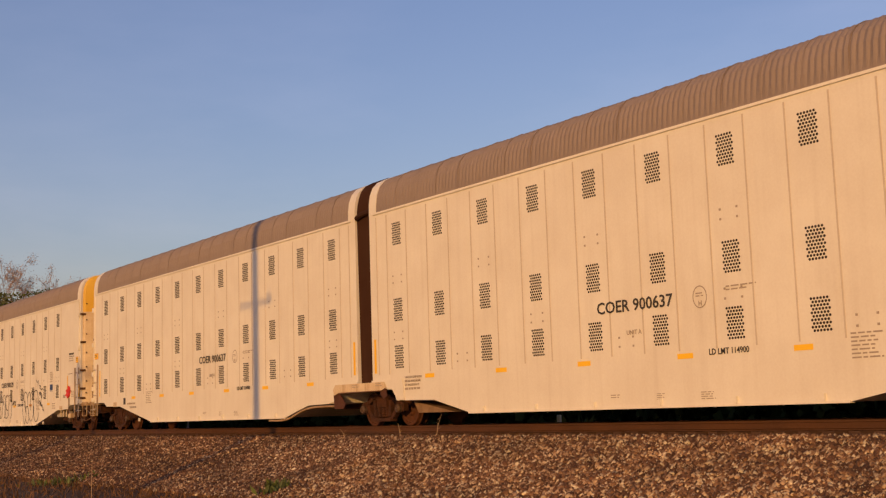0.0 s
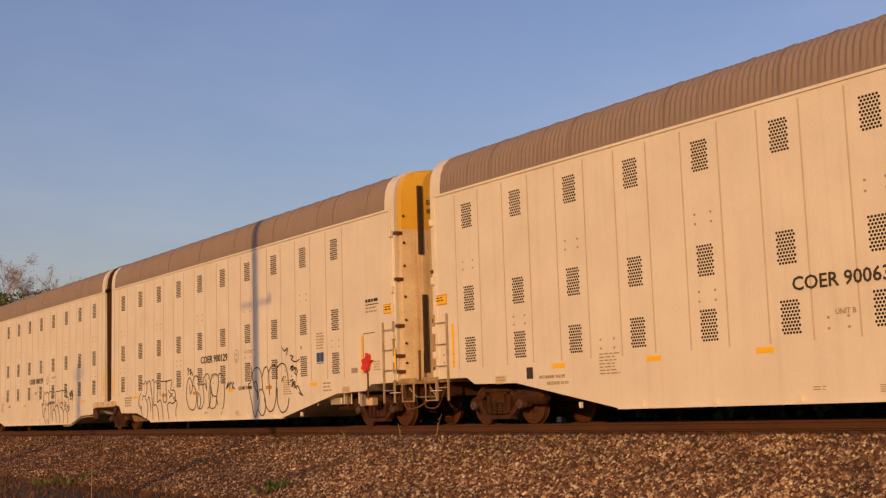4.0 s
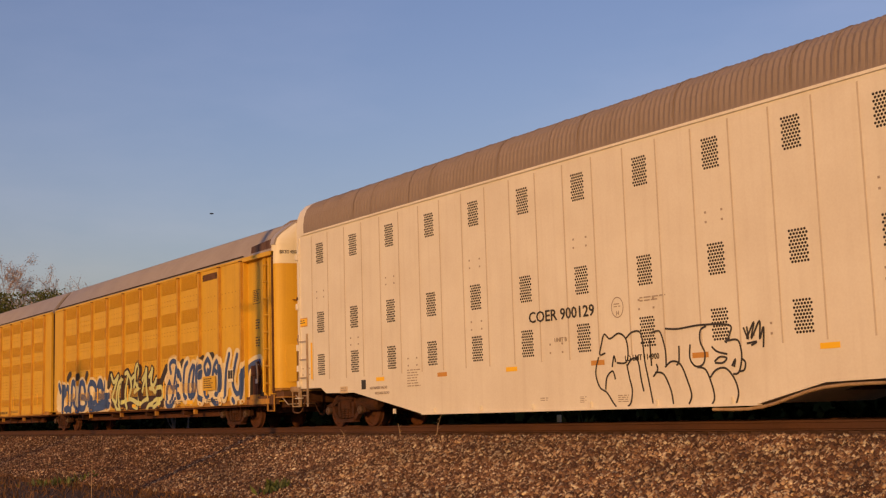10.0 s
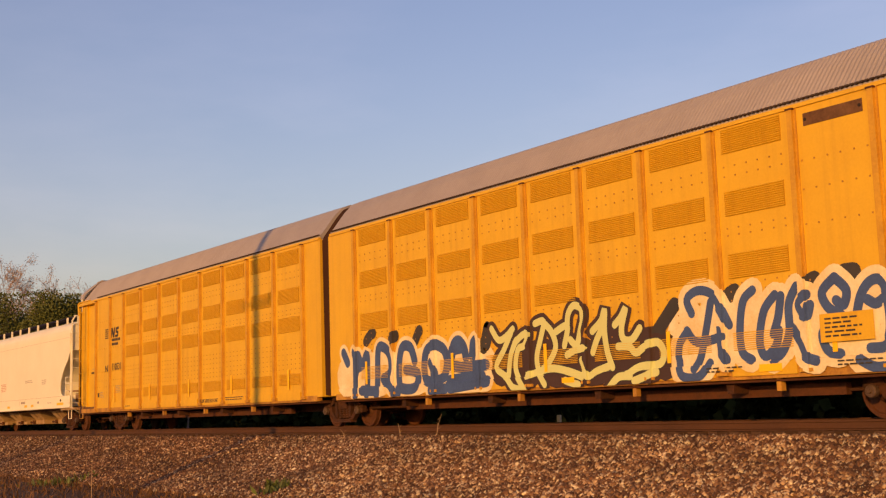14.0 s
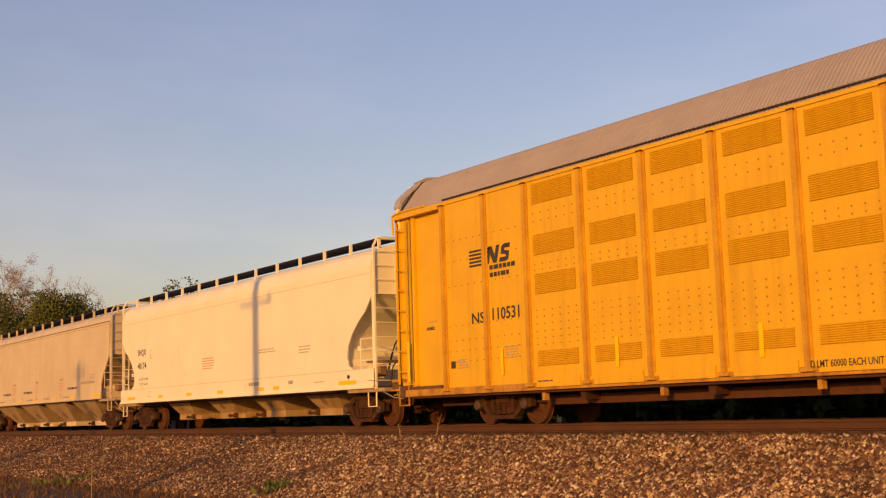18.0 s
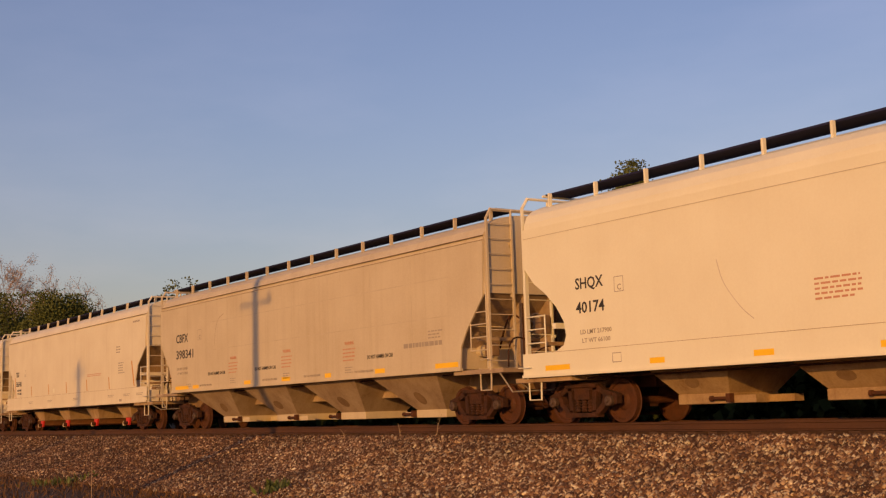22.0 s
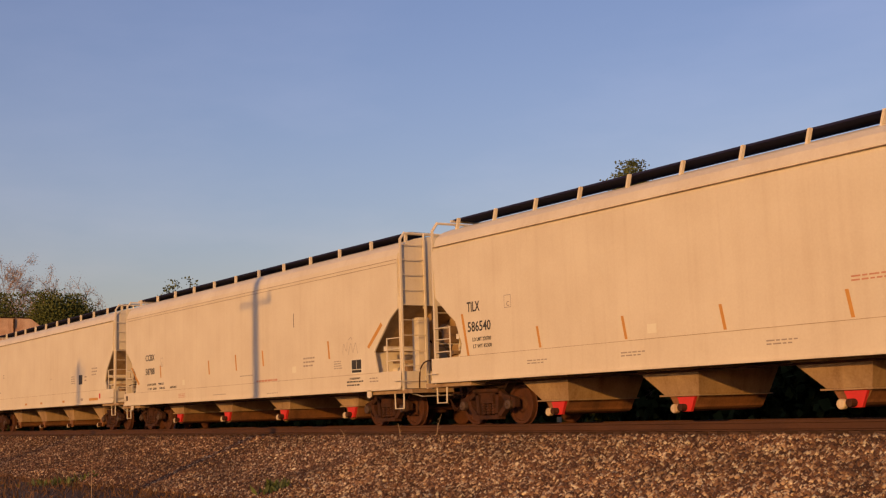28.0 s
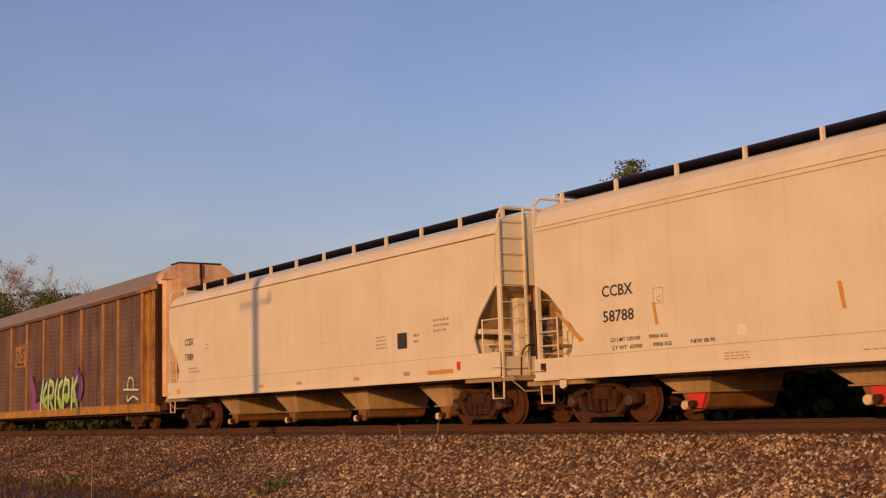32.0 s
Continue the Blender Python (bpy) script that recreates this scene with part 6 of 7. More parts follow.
TAG_E_1 = [[(-82.06, 1.41), (-82.23, 1.39), (-82.17, 1.59), (-82.07, 1.79), (-81.91, 1.69), (-81.65, 1.78), (-81.45, 1.66), (-81.4, 1.38), (-81.48, 1.19), (-81.74, 1.2)], [(-81.88, 1.12), (-81.81, 1.34), (-81.77, 1.21)], [(-82.27, 1.34), (-82.38, 1.03), (-82.28, 0.74), (-82.07, 0.62), (-81.91, 0.43), (-81.81, 0.33)], [(-81.8, 0.87), (-81.87, 1.04), (-82.05, 0.92), (-82.1, 0.68)], [(-81.45, 1.16), (-81.39, 0.88), (-81.33, 0.65), (-81.38, 0.41), (-81.48, 0.33)], [(-81.45, 1.12), (-81.28, 1.26), (-81.13, 1.2), (-81.07, 0.86), (-81.01, 0.61)], [(-81.45, 1.66), (-81.24, 1.78), (-81.01, 1.72), (-80.94, 1.19), (-80.87, 0.86), (-80.77, 0.37)]]
TAG_E_2 = [[(-80.74, 1.72), (-80.58, 1.75), (-80.47, 1.7), (-80.37, 1.37), (-80.37, 1.05)], [(-80.78, 1.61), (-80.76, 1.09)], [(-80.63, 1.12), (-80.6, 1.01), (-80.73, 0.88)], [(-80.68, 0.96), (-80.45, 0.92), (-80.28, 0.62), (-80.23, 0.35)], [(-80.4, 1.05), (-80.21, 1.15), (-79.99, 1.08), (-79.83, 0.76), (-79.75, 0.5), (-79.83, 0.34)], [(-80.01, 1.43), (-80.03, 1.14), (-80.1, 1.07)]]
TAG_F_1 = [[(-80.35, 1.78), (-80.01, 1.75), (-79.43, 1.78), (-78.75, 1.73), (-78.73, 1.58), (-78.84, 1.41)], [(-78.87, 1.44), (-78.57, 1.45), (-78.49, 1.26), (-78.5, 1.06), (-78.58, 0.87), (-78.71, 0.85)], [(-79.72, 1.44), (-79.74, 1.18), (-79.61, 1.03), (-79.42, 1.06), (-79.36, 1.26), (-79.46, 1.47), (-79.44, 1.68), (-79.29, 1.75)], [(-79.57, 1.01), (-79.36, 0.95), (-79.22, 0.64), (-79.19, 0.43), (-79.27, 0.31)], [(-79.26, 0.81), (-79.11, 0.94), (-78.88, 0.96), (-78.69, 0.77), (-78.61, 0.52), (-78.68, 0.32)], [(-79.19, 1.37), (-79.06, 1.27), (-78.82, 1.21)], [(-79.14, 1.09), (-79.0, 1.17), (-78.84, 1.14), (-78.94, 1.06), (-79.13, 1.07)]]
TAG_F_2 = [[(-78.73, 0.99), (-78.64, 1.11), (-78.68, 0.97)], [(-78.58, 0.89), (-78.45, 0.91), (-78.41, 1.04), (-78.48, 1.11)], [(-78.41, 1.66), (-78.31, 1.45), (-78.33, 1.67)], [(-78.35, 1.45), (-78.16, 1.74), (-78.24, 1.45), (-78.03, 1.75), (-78.05, 1.43), (-77.95, 1.64), (-77.98, 1.28)], [(-78.35, 1.37), (-78.12, 1.39), (-78.25, 1.33)]]
BLUE_WORD_1 = [[(-118.17, 2.01), (-117.96, 1.73)], [(-117.61, 1.99), (-117.48, 1.7)], [(-117.39, 1.9), (-117.3, 1.75)], [(-117.54, 0.78), (-117.5, 1.47), (-117.16, 1.65), (-116.93, 1.9), (-116.92, 1.27), (-116.95, 0.85)], [(-116.44, 0.83), (-116.41, 1.24), (-116.34, 2.01), (-116.0, 2.01), (-115.76, 1.76), (-115.77, 1.38), (-116.13, 1.23)], [(-116.08, 1.17), (-115.81, 1.08), (-115.54, 0.8)], [(-117.21, 0.96), (-116.42, 0.92)], [(-114.62, 1.62), (-114.8, 1.96), (-115.14, 2.01), (-115.31, 1.73), (-115.36, 1.19), (-115.22, 0.96), (-114.61, 0.96), (-114.49, 1.3), (-115.03, 1.41)], [(-115.37, 0.93), (-115.38, 0.84)]]
BLUE_WORD_2 = [[(-113.66, 1.97), (-114.07, 1.84), (-114.19, 1.44), (-114.1, 1.12), (-113.73, 1.08), (-113.34, 1.17), (-113.2, 1.52), (-113.32, 1.82), (-113.66, 1.97)], [(-113.9, 1.53), (-113.72, 1.25)], [(-113.89, 0.86), (-113.27, 0.88)], [(-112.98, 1.65), (-112.9, 1.91), (-112.69, 1.99), (-112.49, 1.83), (-112.41, 1.59)], [(-112.99, 1.79), (-112.6, 1.82)], [(-112.05, 1.95), (-112.06, 1.6)], [(-112.11, 1.9), (-112.16, 1.61)], [(-113.05, 1.43), (-112.44, 1.35), (-111.62, 1.38)], [(-113.11, 1.07), (-112.47, 1.1), (-111.78, 1.12)], [(-113.07, 0.89), (-112.42, 0.94), (-111.58, 1.0)]]
LIME_WORD_1 = [[(-111.37, 2.18), (-111.12, 1.91), (-110.85, 1.96), (-110.58, 2.12)], [(-110.65, 2.03), (-110.93, 1.67), (-111.23, 1.3), (-110.85, 1.06), (-110.61, 0.83), (-110.29, 0.77)], [(-110.47, 1.86), (-110.68, 1.54), (-110.78, 1.1)], [(-110.53, 1.8), (-110.24, 1.96), (-110.02, 1.97), (-110.19, 1.73), (-110.42, 1.64), (-110.51, 1.2), (-110.2, 0.75)], [(-109.78, 2.18), (-109.48, 2.2), (-109.6, 1.85), (-109.75, 1.48), (-109.71, 1.16), (-109.49, 0.85)], [(-109.48, 2.17), (-109.23, 1.96), (-109.11, 1.63), (-109.34, 1.33), (-109.62, 1.15)], [(-110.12, 1.05), (-109.35, 1.18), (-108.78, 1.11), (-108.24, 0.96)]]
LIME_WORD_2 = [[(-108.71, 1.98), (-108.66, 2.29), (-108.45, 2.46), (-108.18, 2.29), (-108.3, 1.91), (-108.43, 1.63), (-108.62, 1.75)], [(-109.09, 1.95), (-108.7, 2.05), (-108.82, 1.64)], [(-108.75, 1.44), (-108.47, 1.53), (-108.16, 1.55)], [(-108.29, 1.31), (-108.1, 0.98), (-107.83, 1.06), (-107.48, 1.14)], [(-107.92, 1.88), (-107.64, 2.07), (-107.52, 2.28), (-107.55, 1.85), (-107.49, 1.44), (-107.36, 1.12)], [(-107.93, 1.45), (-107.8, 1.69), (-107.63, 1.9)], [(-107.24, 1.96), (-107.05, 2.1), (-106.91, 2.26), (-107.04, 1.9), (-107.01, 1.67), (-106.77, 1.63), (-106.53, 1.84)]]
LIME_WORD_3 = [[(-107.17, 1.52), (-106.85, 1.5), (-106.67, 1.37), (-106.42, 1.47), (-106.07, 1.54), (-105.9, 1.34), (-106.03, 1.12), (-106.57, 1.09), (-106.95, 0.94)], [(-106.83, 0.92), (-107.17, 0.91), (-107.47, 0.69)], [(-106.72, 0.82), (-106.23, 0.94), (-106.09, 0.97)], [(-108.8, 0.91), (-108.58, 0.85), (-108.39, 0.81)]]
LONG_WORD_1 = [[(-105.13, 2.01), (-105.23, 2.28), (-104.95, 2.42), (-104.6, 2.32), (-104.37, 2.0), (-104.22, 1.73)], [(-104.64, 2.18), (-104.76, 1.77), (-104.95, 1.2), (-105.12, 0.98)], [(-105.52, 1.22), (-105.47, 1.47), (-105.27, 1.68)], [(-105.27, 1.7), (-105.02, 1.47), (-104.4, 1.53)], [(-105.5, 1.17), (-105.43, 0.87), (-105.01, 0.83), (-104.73, 1.07)], [(-104.45, 1.64), (-104.45, 1.33), (-104.32, 1.11)], [(-103.64, 2.3), (-103.87, 2.12), (-103.98, 1.61), (-103.95, 1.22), (-103.74, 1.08)], [(-103.15, 2.17), (-103.41, 1.91), (-103.54, 1.42), (-103.45, 1.13), (-103.2, 1.27), (-103.1, 1.55)], [(-103.02, 2.14), (-103.1, 1.79), (-103.23, 1.5)]]
LONG_WORD_2 = [[(-102.68, 2.27), (-102.86, 1.98), (-102.88, 1.53), (-103.02, 1.22), (-103.24, 1.04)], [(-102.47, 2.11), (-102.65, 1.96), (-102.5, 1.74), (-102.41, 1.93)], [(-102.81, 1.57), (-102.64, 1.3), (-102.53, 1.07), (-102.34, 0.99)], [(-101.89, 2.34), (-102.15, 2.12), (-102.05, 1.86), (-101.76, 1.68), (-101.66, 1.52)], [(-101.89, 2.34), (-101.67, 2.11), (-101.74, 1.87), (-101.88, 1.96)], [(-101.98, 1.6), (-102.2, 1.43), (-102.11, 1.15), (-101.86, 1.08)], [(-101.54, 1.53), (-101.41, 1.97), (-101.21, 2.2), (-100.99, 2.19), (-100.85, 1.85), (-100.85, 1.39), (-100.99, 1.16), (-101.28, 1.14)], [(-101.28, 1.92), (-101.13, 1.84), (-100.99, 1.9)], [(-101.48, 0.97), (-101.22, 0.84), (-100.94, 0.83)]]
LAST_WORD_1 = [[(-100.52, 1.05), (-100.41, 1.87), (-100.17, 2.4)], [(-99.57, 2.34), (-99.77, 1.94), (-99.91, 1.49), (-99.69, 1.15), (-99.41, 1.16), (-99.28, 1.65)], [(-99.19, 0.99), (-99.1, 1.78), (-98.75, 2.0), (-98.23, 2.07)], [(-99.85, 0.93), (-99.75, 0.85)]]
BLOTS = [[(-116.98, 2.25), (-116.75, 2.41), (-116.61, 2.45)], [(-115.72, 2.23), (-115.49, 2.3)], [(-114.58, 2.13), (-114.44, 2.31), (-114.38, 2.35)], [(-111.7, 1.77), (-111.61, 2.05), (-111.55, 2.2)], [(-106.05, 1.75), (-105.88, 1.91), (-105.57, 2.21)], [(-104.19, 2.27), (-104.06, 2.32)], [(-101.7, 2.4), (-101.51, 2.4)], [(-102.37, 2.32), (-102.3, 2.35)], [(-111.6, 1.83), (-111.51, 2.05), (-111.54, 2.22)]]
WORD_I = [[(-262.54, 2.37), (-262.04, 1.69), (-262.2, 1.16)], [(-255.79, 2.47), (-255.17, 1.97), (-255.38, 1.5)], [(-261.11, 1.14), (-262.01, 0.95)]]
WORD_J = [[(-249.57, 1.55), (-249.39, 1.98), (-248.96, 1.92), (-248.9, 1.53)], [(-250.01, 1.57), (-248.36, 1.51)], [(-249.57, 1.34), (-249.5, 1.12), (-248.95, 1.27), (-248.35, 1.13)]]

for lines in (TAG_A_1, TAG_A_2, TAG_A2, TAG_B_1, TAG_B_2, TAG_C_1, TAG_C_2):
    tag(W3, lines, 0.038, INK, -1.612, "black outline lettering")
for lines in (TAG_B2, TAG_D):
    tag(W3, lines, 0.04, INK, -1.612, "black scribbled tag")
for lines in (TAG_E_1, TAG_E_2, TAG_F_1, TAG_F_2):
    tag(W4, lines, 0.038, INK, -1.612, "black outline lettering")
tag(Y1, [[(-118.0 + 0.16 * q, 1.36 + 0.05 * math.sin(q * 1.1)) for q in range(40)]], 1.12, PALE, -1.5715, "pale sprayed ground", k=1)
tag(Y1, [[(-105.3 + 0.16 * q, 1.62 + 0.05 * math.sin(q * 1.3)) for q in range(31)]], 1.0, PALE, -1.5715, "pale sprayed ground", k=1)
tag(Y1, BLOTS, 0.30, INK, -1.5722, "black sprayed blot")
for lines in (BLUE_WORD_1, BLUE_WORD_2):
    tag(Y1, lines, 0.48, PALE, -1.5750, "pale sprayed outline")
    tag(Y1, lines, 0.27, BLUE, -1.5800, "blue sprayed lettering")
for lines in (LONG_WORD_1, LONG_WORD_2, LAST_WORD_1):
    tag(Y1, lines, 0.46, PALE, -1.5750, "pale sprayed outline")
    tag(Y1, lines, 0.175, BLUE, -1.5800, "blue sprayed lettering")
tag(Y1, [[(-111.0 + 0.16 * q, 1.30 + 0.12 * math.sin(q * 0.9)) for q in range(33)]], 0.9, SHADING, -1.5725, "dark sprayed shading", k=1)
for lines in (LIME_WORD_1, LIME_WORD_2, LIME_WORD_3):
    tag(Y1, lines, 0.35, SHADING, -1.5755, "dark sprayed shading")
    tag(Y1, lines, 0.205, INK, -1.5800, "black sprayed contour")
    tag(Y1, lines, 0.16, LIME, -1.5840, "pale lime sprayed lettering")
cloud = [[(-261.9 + 0.9 * q, 1.75 + 0.25 * math.sin(q * 2.1)) for q in range(8)]]
tag(BR, cloud, 0.9, SHADING, -1.585, "dark sprayed ground", k=3)
tag(BR, WORD_I, 0.55, VIOLET, -1.589, "violet sprayed cloud")
spray = random.Random(91)
for k in range(5):
    x = -261.0 + 1.12 * k

    def spot(u, z):
        return (x + u + spray.uniform(-0.1, 0.1), z + spray.uniform(-0.12, 0.12))
    letter = [[spot(0.1, 0.85), spot(0.05, 1.5), spot(0.3, 2.15)],
              [spot(0.25, 2.1), spot(0.8, 2.0), spot(0.75, 1.6), spot(0.3, 1.45)] if k % 2 else [spot(0.9, 2.1), spot(0.45, 1.8), spot(0.5, 1.3), spot(0.9, 1.0)],
              [spot(0.35, 1.4), spot(0.7, 1.2), spot(1.0, 0.85)] if k % 3 else [spot(0.1, 1.5), spot(0.5, 1.45), spot(0.85, 1.55)]]
    tag(BR, letter, 0.24, GREEN, -1.595, "green sprayed lettering")
    tag(BR, [[(px + 0.06, pz + 0.12) for px, pz in l[:3]] for l in letter[:2]], 0.11, MINT, -1.600, "mint sprayed highlight")
tag(BR, WORD_J, 0.07, MINT, -1.60, "pale sprayed tag")

# red rag tied beside the doors
rag = bmesh.new()
prism([(-53.42, 1.50), (-53.40, 1.78), (-53.22, 1.84), (-53.16, 1.99), (-52.98, 1.93), (-52.97, 1.76), (-52.80, 1.74), (-52.98, 1.64), (-53.06, 1.46), (-53.2, 1.36)], -1.70, -1.63, rag)
bmesh.ops.subdivide_edges(rag, edges=rag.edges[:], cuts=1)
for v in rag.verts:
    v.co.y += 0.05 * noise.noise((v.co.x * 7, v.co.z * 7, 1.0))
bmesh.ops.scale(rag, vec=(0.82, 1, 0.82), space=Matrix.Translation((53.1, 0, -1.7)), verts=rag.verts)
part("red_rag", rag, RED, W3, "crumpled red cloth rag")

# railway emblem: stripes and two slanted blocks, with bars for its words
for i in range(5):
    z = 3.56 + i * 0.085
    part("emblem_stripe", boxes((-137.62 + i * 0.0, -136.95 + i * 0.04, -1.572, -1.566, z + 0.12, z + 0.165)), INK, Y2)
part("emblem_block", prism([(-136.98, 3.68), (-136.86, 4.08), (-136.74, 4.08), (-136.62, 3.84), (-136.56, 4.08), (-136.44, 4.08), (-136.56, 3.68), (-136.68, 3.68), (-136.8, 3.9), (-136.86, 3.68)], -1.572, -1.566), INK, Y2, "black slanted emblem block")
part("emblem_block", prism([(-136.46, 3.68), (-136.43, 3.78), (-136.2, 3.78), (-136.2, 3.83), (-136.4, 3.86), (-136.36, 4.03), (-136.26, 4.08), (-136.04, 4.08), (-136.06, 3.98), (-136.26, 3.98), (-136.26, 3.93), (-136.08, 3.9), (-136.12, 3.72), (-136.2, 3.68)], -1.572, -1.566), INK, Y2, "black slanted emblem block")
bars(Y2, -136.84, 3.30, 1.0, 0.34, 2, INK, y=-1.568, fill=0.6, seed=8)
text("NS", 0.25, INK, Y2, -137.62, 2.35, y=-1.568, width=0.5)
text("110531", 0.27, INK, Y2, -136.86, 2.38, y=-1.568, width=1.0)
text("AB402", 0.08, INK, Y2, -139.72, 2.35, y=-1.43, width=0.35)
bars(Y2, -139.6, 2.5, 0.4, 0.06, 1, y=-1.43)
bars(Y2, -136.35, 1.45, 0.55, 0.3, 5, y=-1.568)
bars(Y2, -138.2, 1.3, 0.45, 0.25, 4, y=-1.568)
patch("placard", -138.5, -138.32, 1.35, 1.52, INK, Y2, y=-1.566)
text("LD LMT 60000 EACH UNIT", 0.12, INK, Y2, -128.0, 0.88, y=-1.604, width=1.5)
bars(Y2, -125.9, 0.88, 1.4, 0.14, 2, INK, y=-1.604)
bars(Y2, -135.2, 0.88, 0.7, 0.06, 1, INK, y=-1.604)
patch("notice", -102.2, -101.15, 1.28, 1.75, YELLOW, Y1, y=-1.630)
bars(Y1, -102.1, 1.32, 0.75, 0.36, 5, INK, y=-1.636)
patch("consolidated_stencil", -100.17, -99.77, 1.5, 1.9, HOP_WHITE, Y1, y=-1.630)
patch("stencil_field", -100.14, -99.99, 1.6, 1.87, INK, Y1, y=-1.636)
patch("stencil_field", -99.96, -99.8, 1.6, 1.87, INK, Y1, y=-1.636)
for x in (-104.8, -101.9):
    bars(Y1, x, 0.86, 0.9, 0.12, 2, INK, y=-1.630)
patch("reflective_strip", -103.55, -103.05, 0.86, 0.99, BRIGHT, Y1, y=-1.630)
patch("reflective_strip", -108.9, -108.5, 0.86, 0.97, BRIGHT, Y1, y=-1.630)


# hopper lettering
def mark(car, x, z, mk, num, h, w1, w2, gap, y=-1.603):
    text(mk, h, INK, car, x, z + gap, y=y, width=w1)
    text(num, h, INK, car, x, z, y=y, width=w2)


def framed(car, x, z, s, y=-1.603):
    bm = ribbon([[(x, z), (x + s, z)], [(x, z + s * 1.15), (x + s, z + s * 1.15)], [(x, z), (x, z + s * 1.15)], [(x + s, z), (x + s, z + s * 1.15)]], 0.014, y, k=1)
    part("framed_stencil", bm, GREYINK, car)
    text("C", s * 0.45, GREYINK, car, x + s * 0.3, z + s * 0.12, y=y)


mark(H1, -159.3, 2.28, "SHQX", "40174", 0.23, 0.86, 0.88, 0.50)
text("LD LMT 217900", 0.09, GREYINK, H1, -159.2, 1.84, y=-1.603, width=0.95)
text("LT WT 66100", 0.09, GREYINK, H1, -159.15, 1.66, y=-1.603, width=0.85)
part("framed_stencil", ribbon([[(-158.25, 1.22), (-158.0, 1.22), (-158.0, 1.4), (-158.25, 1.4), (-158.25, 1.22)]], 0.02, -1.603, k=1), GREYINK, H1)
framed(H1, -158.1, 2.62, 0.26)
part("scratch", ribbon([[(-155.35, 2.95), (-155.2, 2.5), (-154.85, 2.05), (-154.55, 1.8)]], 0.016, -1.602), GRIME, H1, "faint curved scratch")
bars(H1, -153.2, 1.95, 1.0, 0.42, 5, REDINK, y=-1.603)
bars(H1, -148.9, 2.25, 1.3, 0.16, 2, y=-1.603)
bars(H1, -146.2, 2.1, 0.7, 0.25, 3, GREYINK, y=-1.603)
bars(H1, -149.6, 1.3, 0.9, 0.12, 1, GREYINK, y=-1.603, fill=0.9)
part("makers_mark", ribbon([[(-149.85, 1.26), (-149.75, 1.36), (-149.85, 1.46), (-149.95, 1.36), (-149.85, 1.26)]], 0.012, -1.603, k=1), GREYINK, H1, "small diamond mark")
bars(H1, -145.3, 1.22, 0.8, 0.07, 1, y=-1.603)
patch("placard", -146.9, -146.62, 1.28, 1.38, GREYINK, H1, y=-1.602)
part("round_plug", lathe_y([(-1.60, 0.06), (-1.625, 0.05)], 12, x=-143.35, z=1.35), BLACK, H1)
for x, w in ((-160.38, 0.8), (-157.2, 0.4), (-154.6, 0.45), (-152.0, 0.45), (-149.0, 0.45), (-147.9, 0.4), (-143.9, 0.95)):
    patch("reflective_strip", x, x + w, 1.14, 1.25, BRIGHT, H1, y=-1.602)
mark(H2, -180.97, 2.46, "CBFX", "398341", 0.29, 1.05, 1.5, 0.56)
framed(H2, -179.05, 3.02, 0.3)
text("LD LMT 218400", 0.09, GREYINK, H2, -180.9, 2.06, y=-1.603, width=0.95)
text("LT WT 67600", 0.09, GREYINK, H2, -180.85, 1.90, y=-1.603, width=0.9)
for x, w in ((-178.2, 1.37), (-174.62, 1.44), (-167.81, 1.28)):
    text("DO NOT HAMMER ON CAR", 0.10, INK, H2, x, 1.78, y=-1.603, width=w)
for x in (-176.55, -172.8, -169.1):
    text("WARNING", 0.09, REDINK, H2, x + 0.1, 2.22, y=-1.603, width=0.5)
    bars(H2, x, 1.72, 0.72, 0.4, 4, REDINK, y=-1.603, fill=0.35)
    bars(H2, x + 0.1, 1.42, 0.42, 0.2, 3, y=-1.603)
bars(H2, -166.0, 1.90, 2.1, 0.16, 1, y=-1.603, fill=0.7)
bars(H2, -164.88, 2.08, 0.66, 0.24, 3, y=-1.603)
for x in (-178.9, -174.1, -171.4, -168.5):
    text("VENT CAR WHEN UNLOADING", 0.06, GREYINK, H2, x, 1.44, y=-1.603, width=1.0)
bars(H2, -180.05, 1.42, 0.45, 0.14, 2, y=-1.603)
for x0, x1, m in ((-181.04, -179.87, BRIGHT), (-179.5, -179.0, BRIGHT), (-175.4, -174.94, BRIGHT), (-172.8, -172.25, BRIGHT), (-170.14, -169.79, BRIGHT), (-167.43, -166.94, BRIGHT), (-164.6, -163.63, BRIGHT)):
    patch("reflective_strip", x0, x1, 1.38, 1.50, m, H2, y=-1.602)
# ghost lines of the welds inside, faint on the tan side
for x in (-176.6, -174.3, -172.1, -169.9, -167.6, -165.6):
    part("weld_line", boxes((x - 0.012, x + 0.012, -1.6025, -1.6, 2.1, 4.15)), BAY_TAN_SOFT, H2)
for z in (2.62, 3.55):
    part("weld_line", boxes((-178.0, -163.9, -1.6022, -1.6, z - 0.012, z + 0.012)), BAY_TAN_SOFT, H2)
part("scratch", ribbon([[(-177.65, 2.75), (-177.6, 3.2), (-177.35, 3.6), (-176.9, 3.75)]], 0.018, -1.603), BAY_TAN, H2)
mark(H3, -201.40, 2.17, "TILX", "586540", 0.23, 0.5, 0.9, 0.47)
framed(H3, -199.95, 2.62, 0.24)
text("LD LMT 220700", 0.085, INK, H3, -201.22, 1.94, y=-1.603, width=0.72)
text("LT WT 65300", 0.085, INK, H3, -201.20, 1.78, y=-1.603, width=0.72)
for x in (-198.8, -196.1, -193.5, -190.75, -188.0):
    part("orange_stripe", prism([(x + 0.04, 1.65), (x + 0.11, 1.65), (x + 0.02, 2.12), (x - 0.05, 2.12)], -1.606, -1.60), WORN_TAPE, H3)
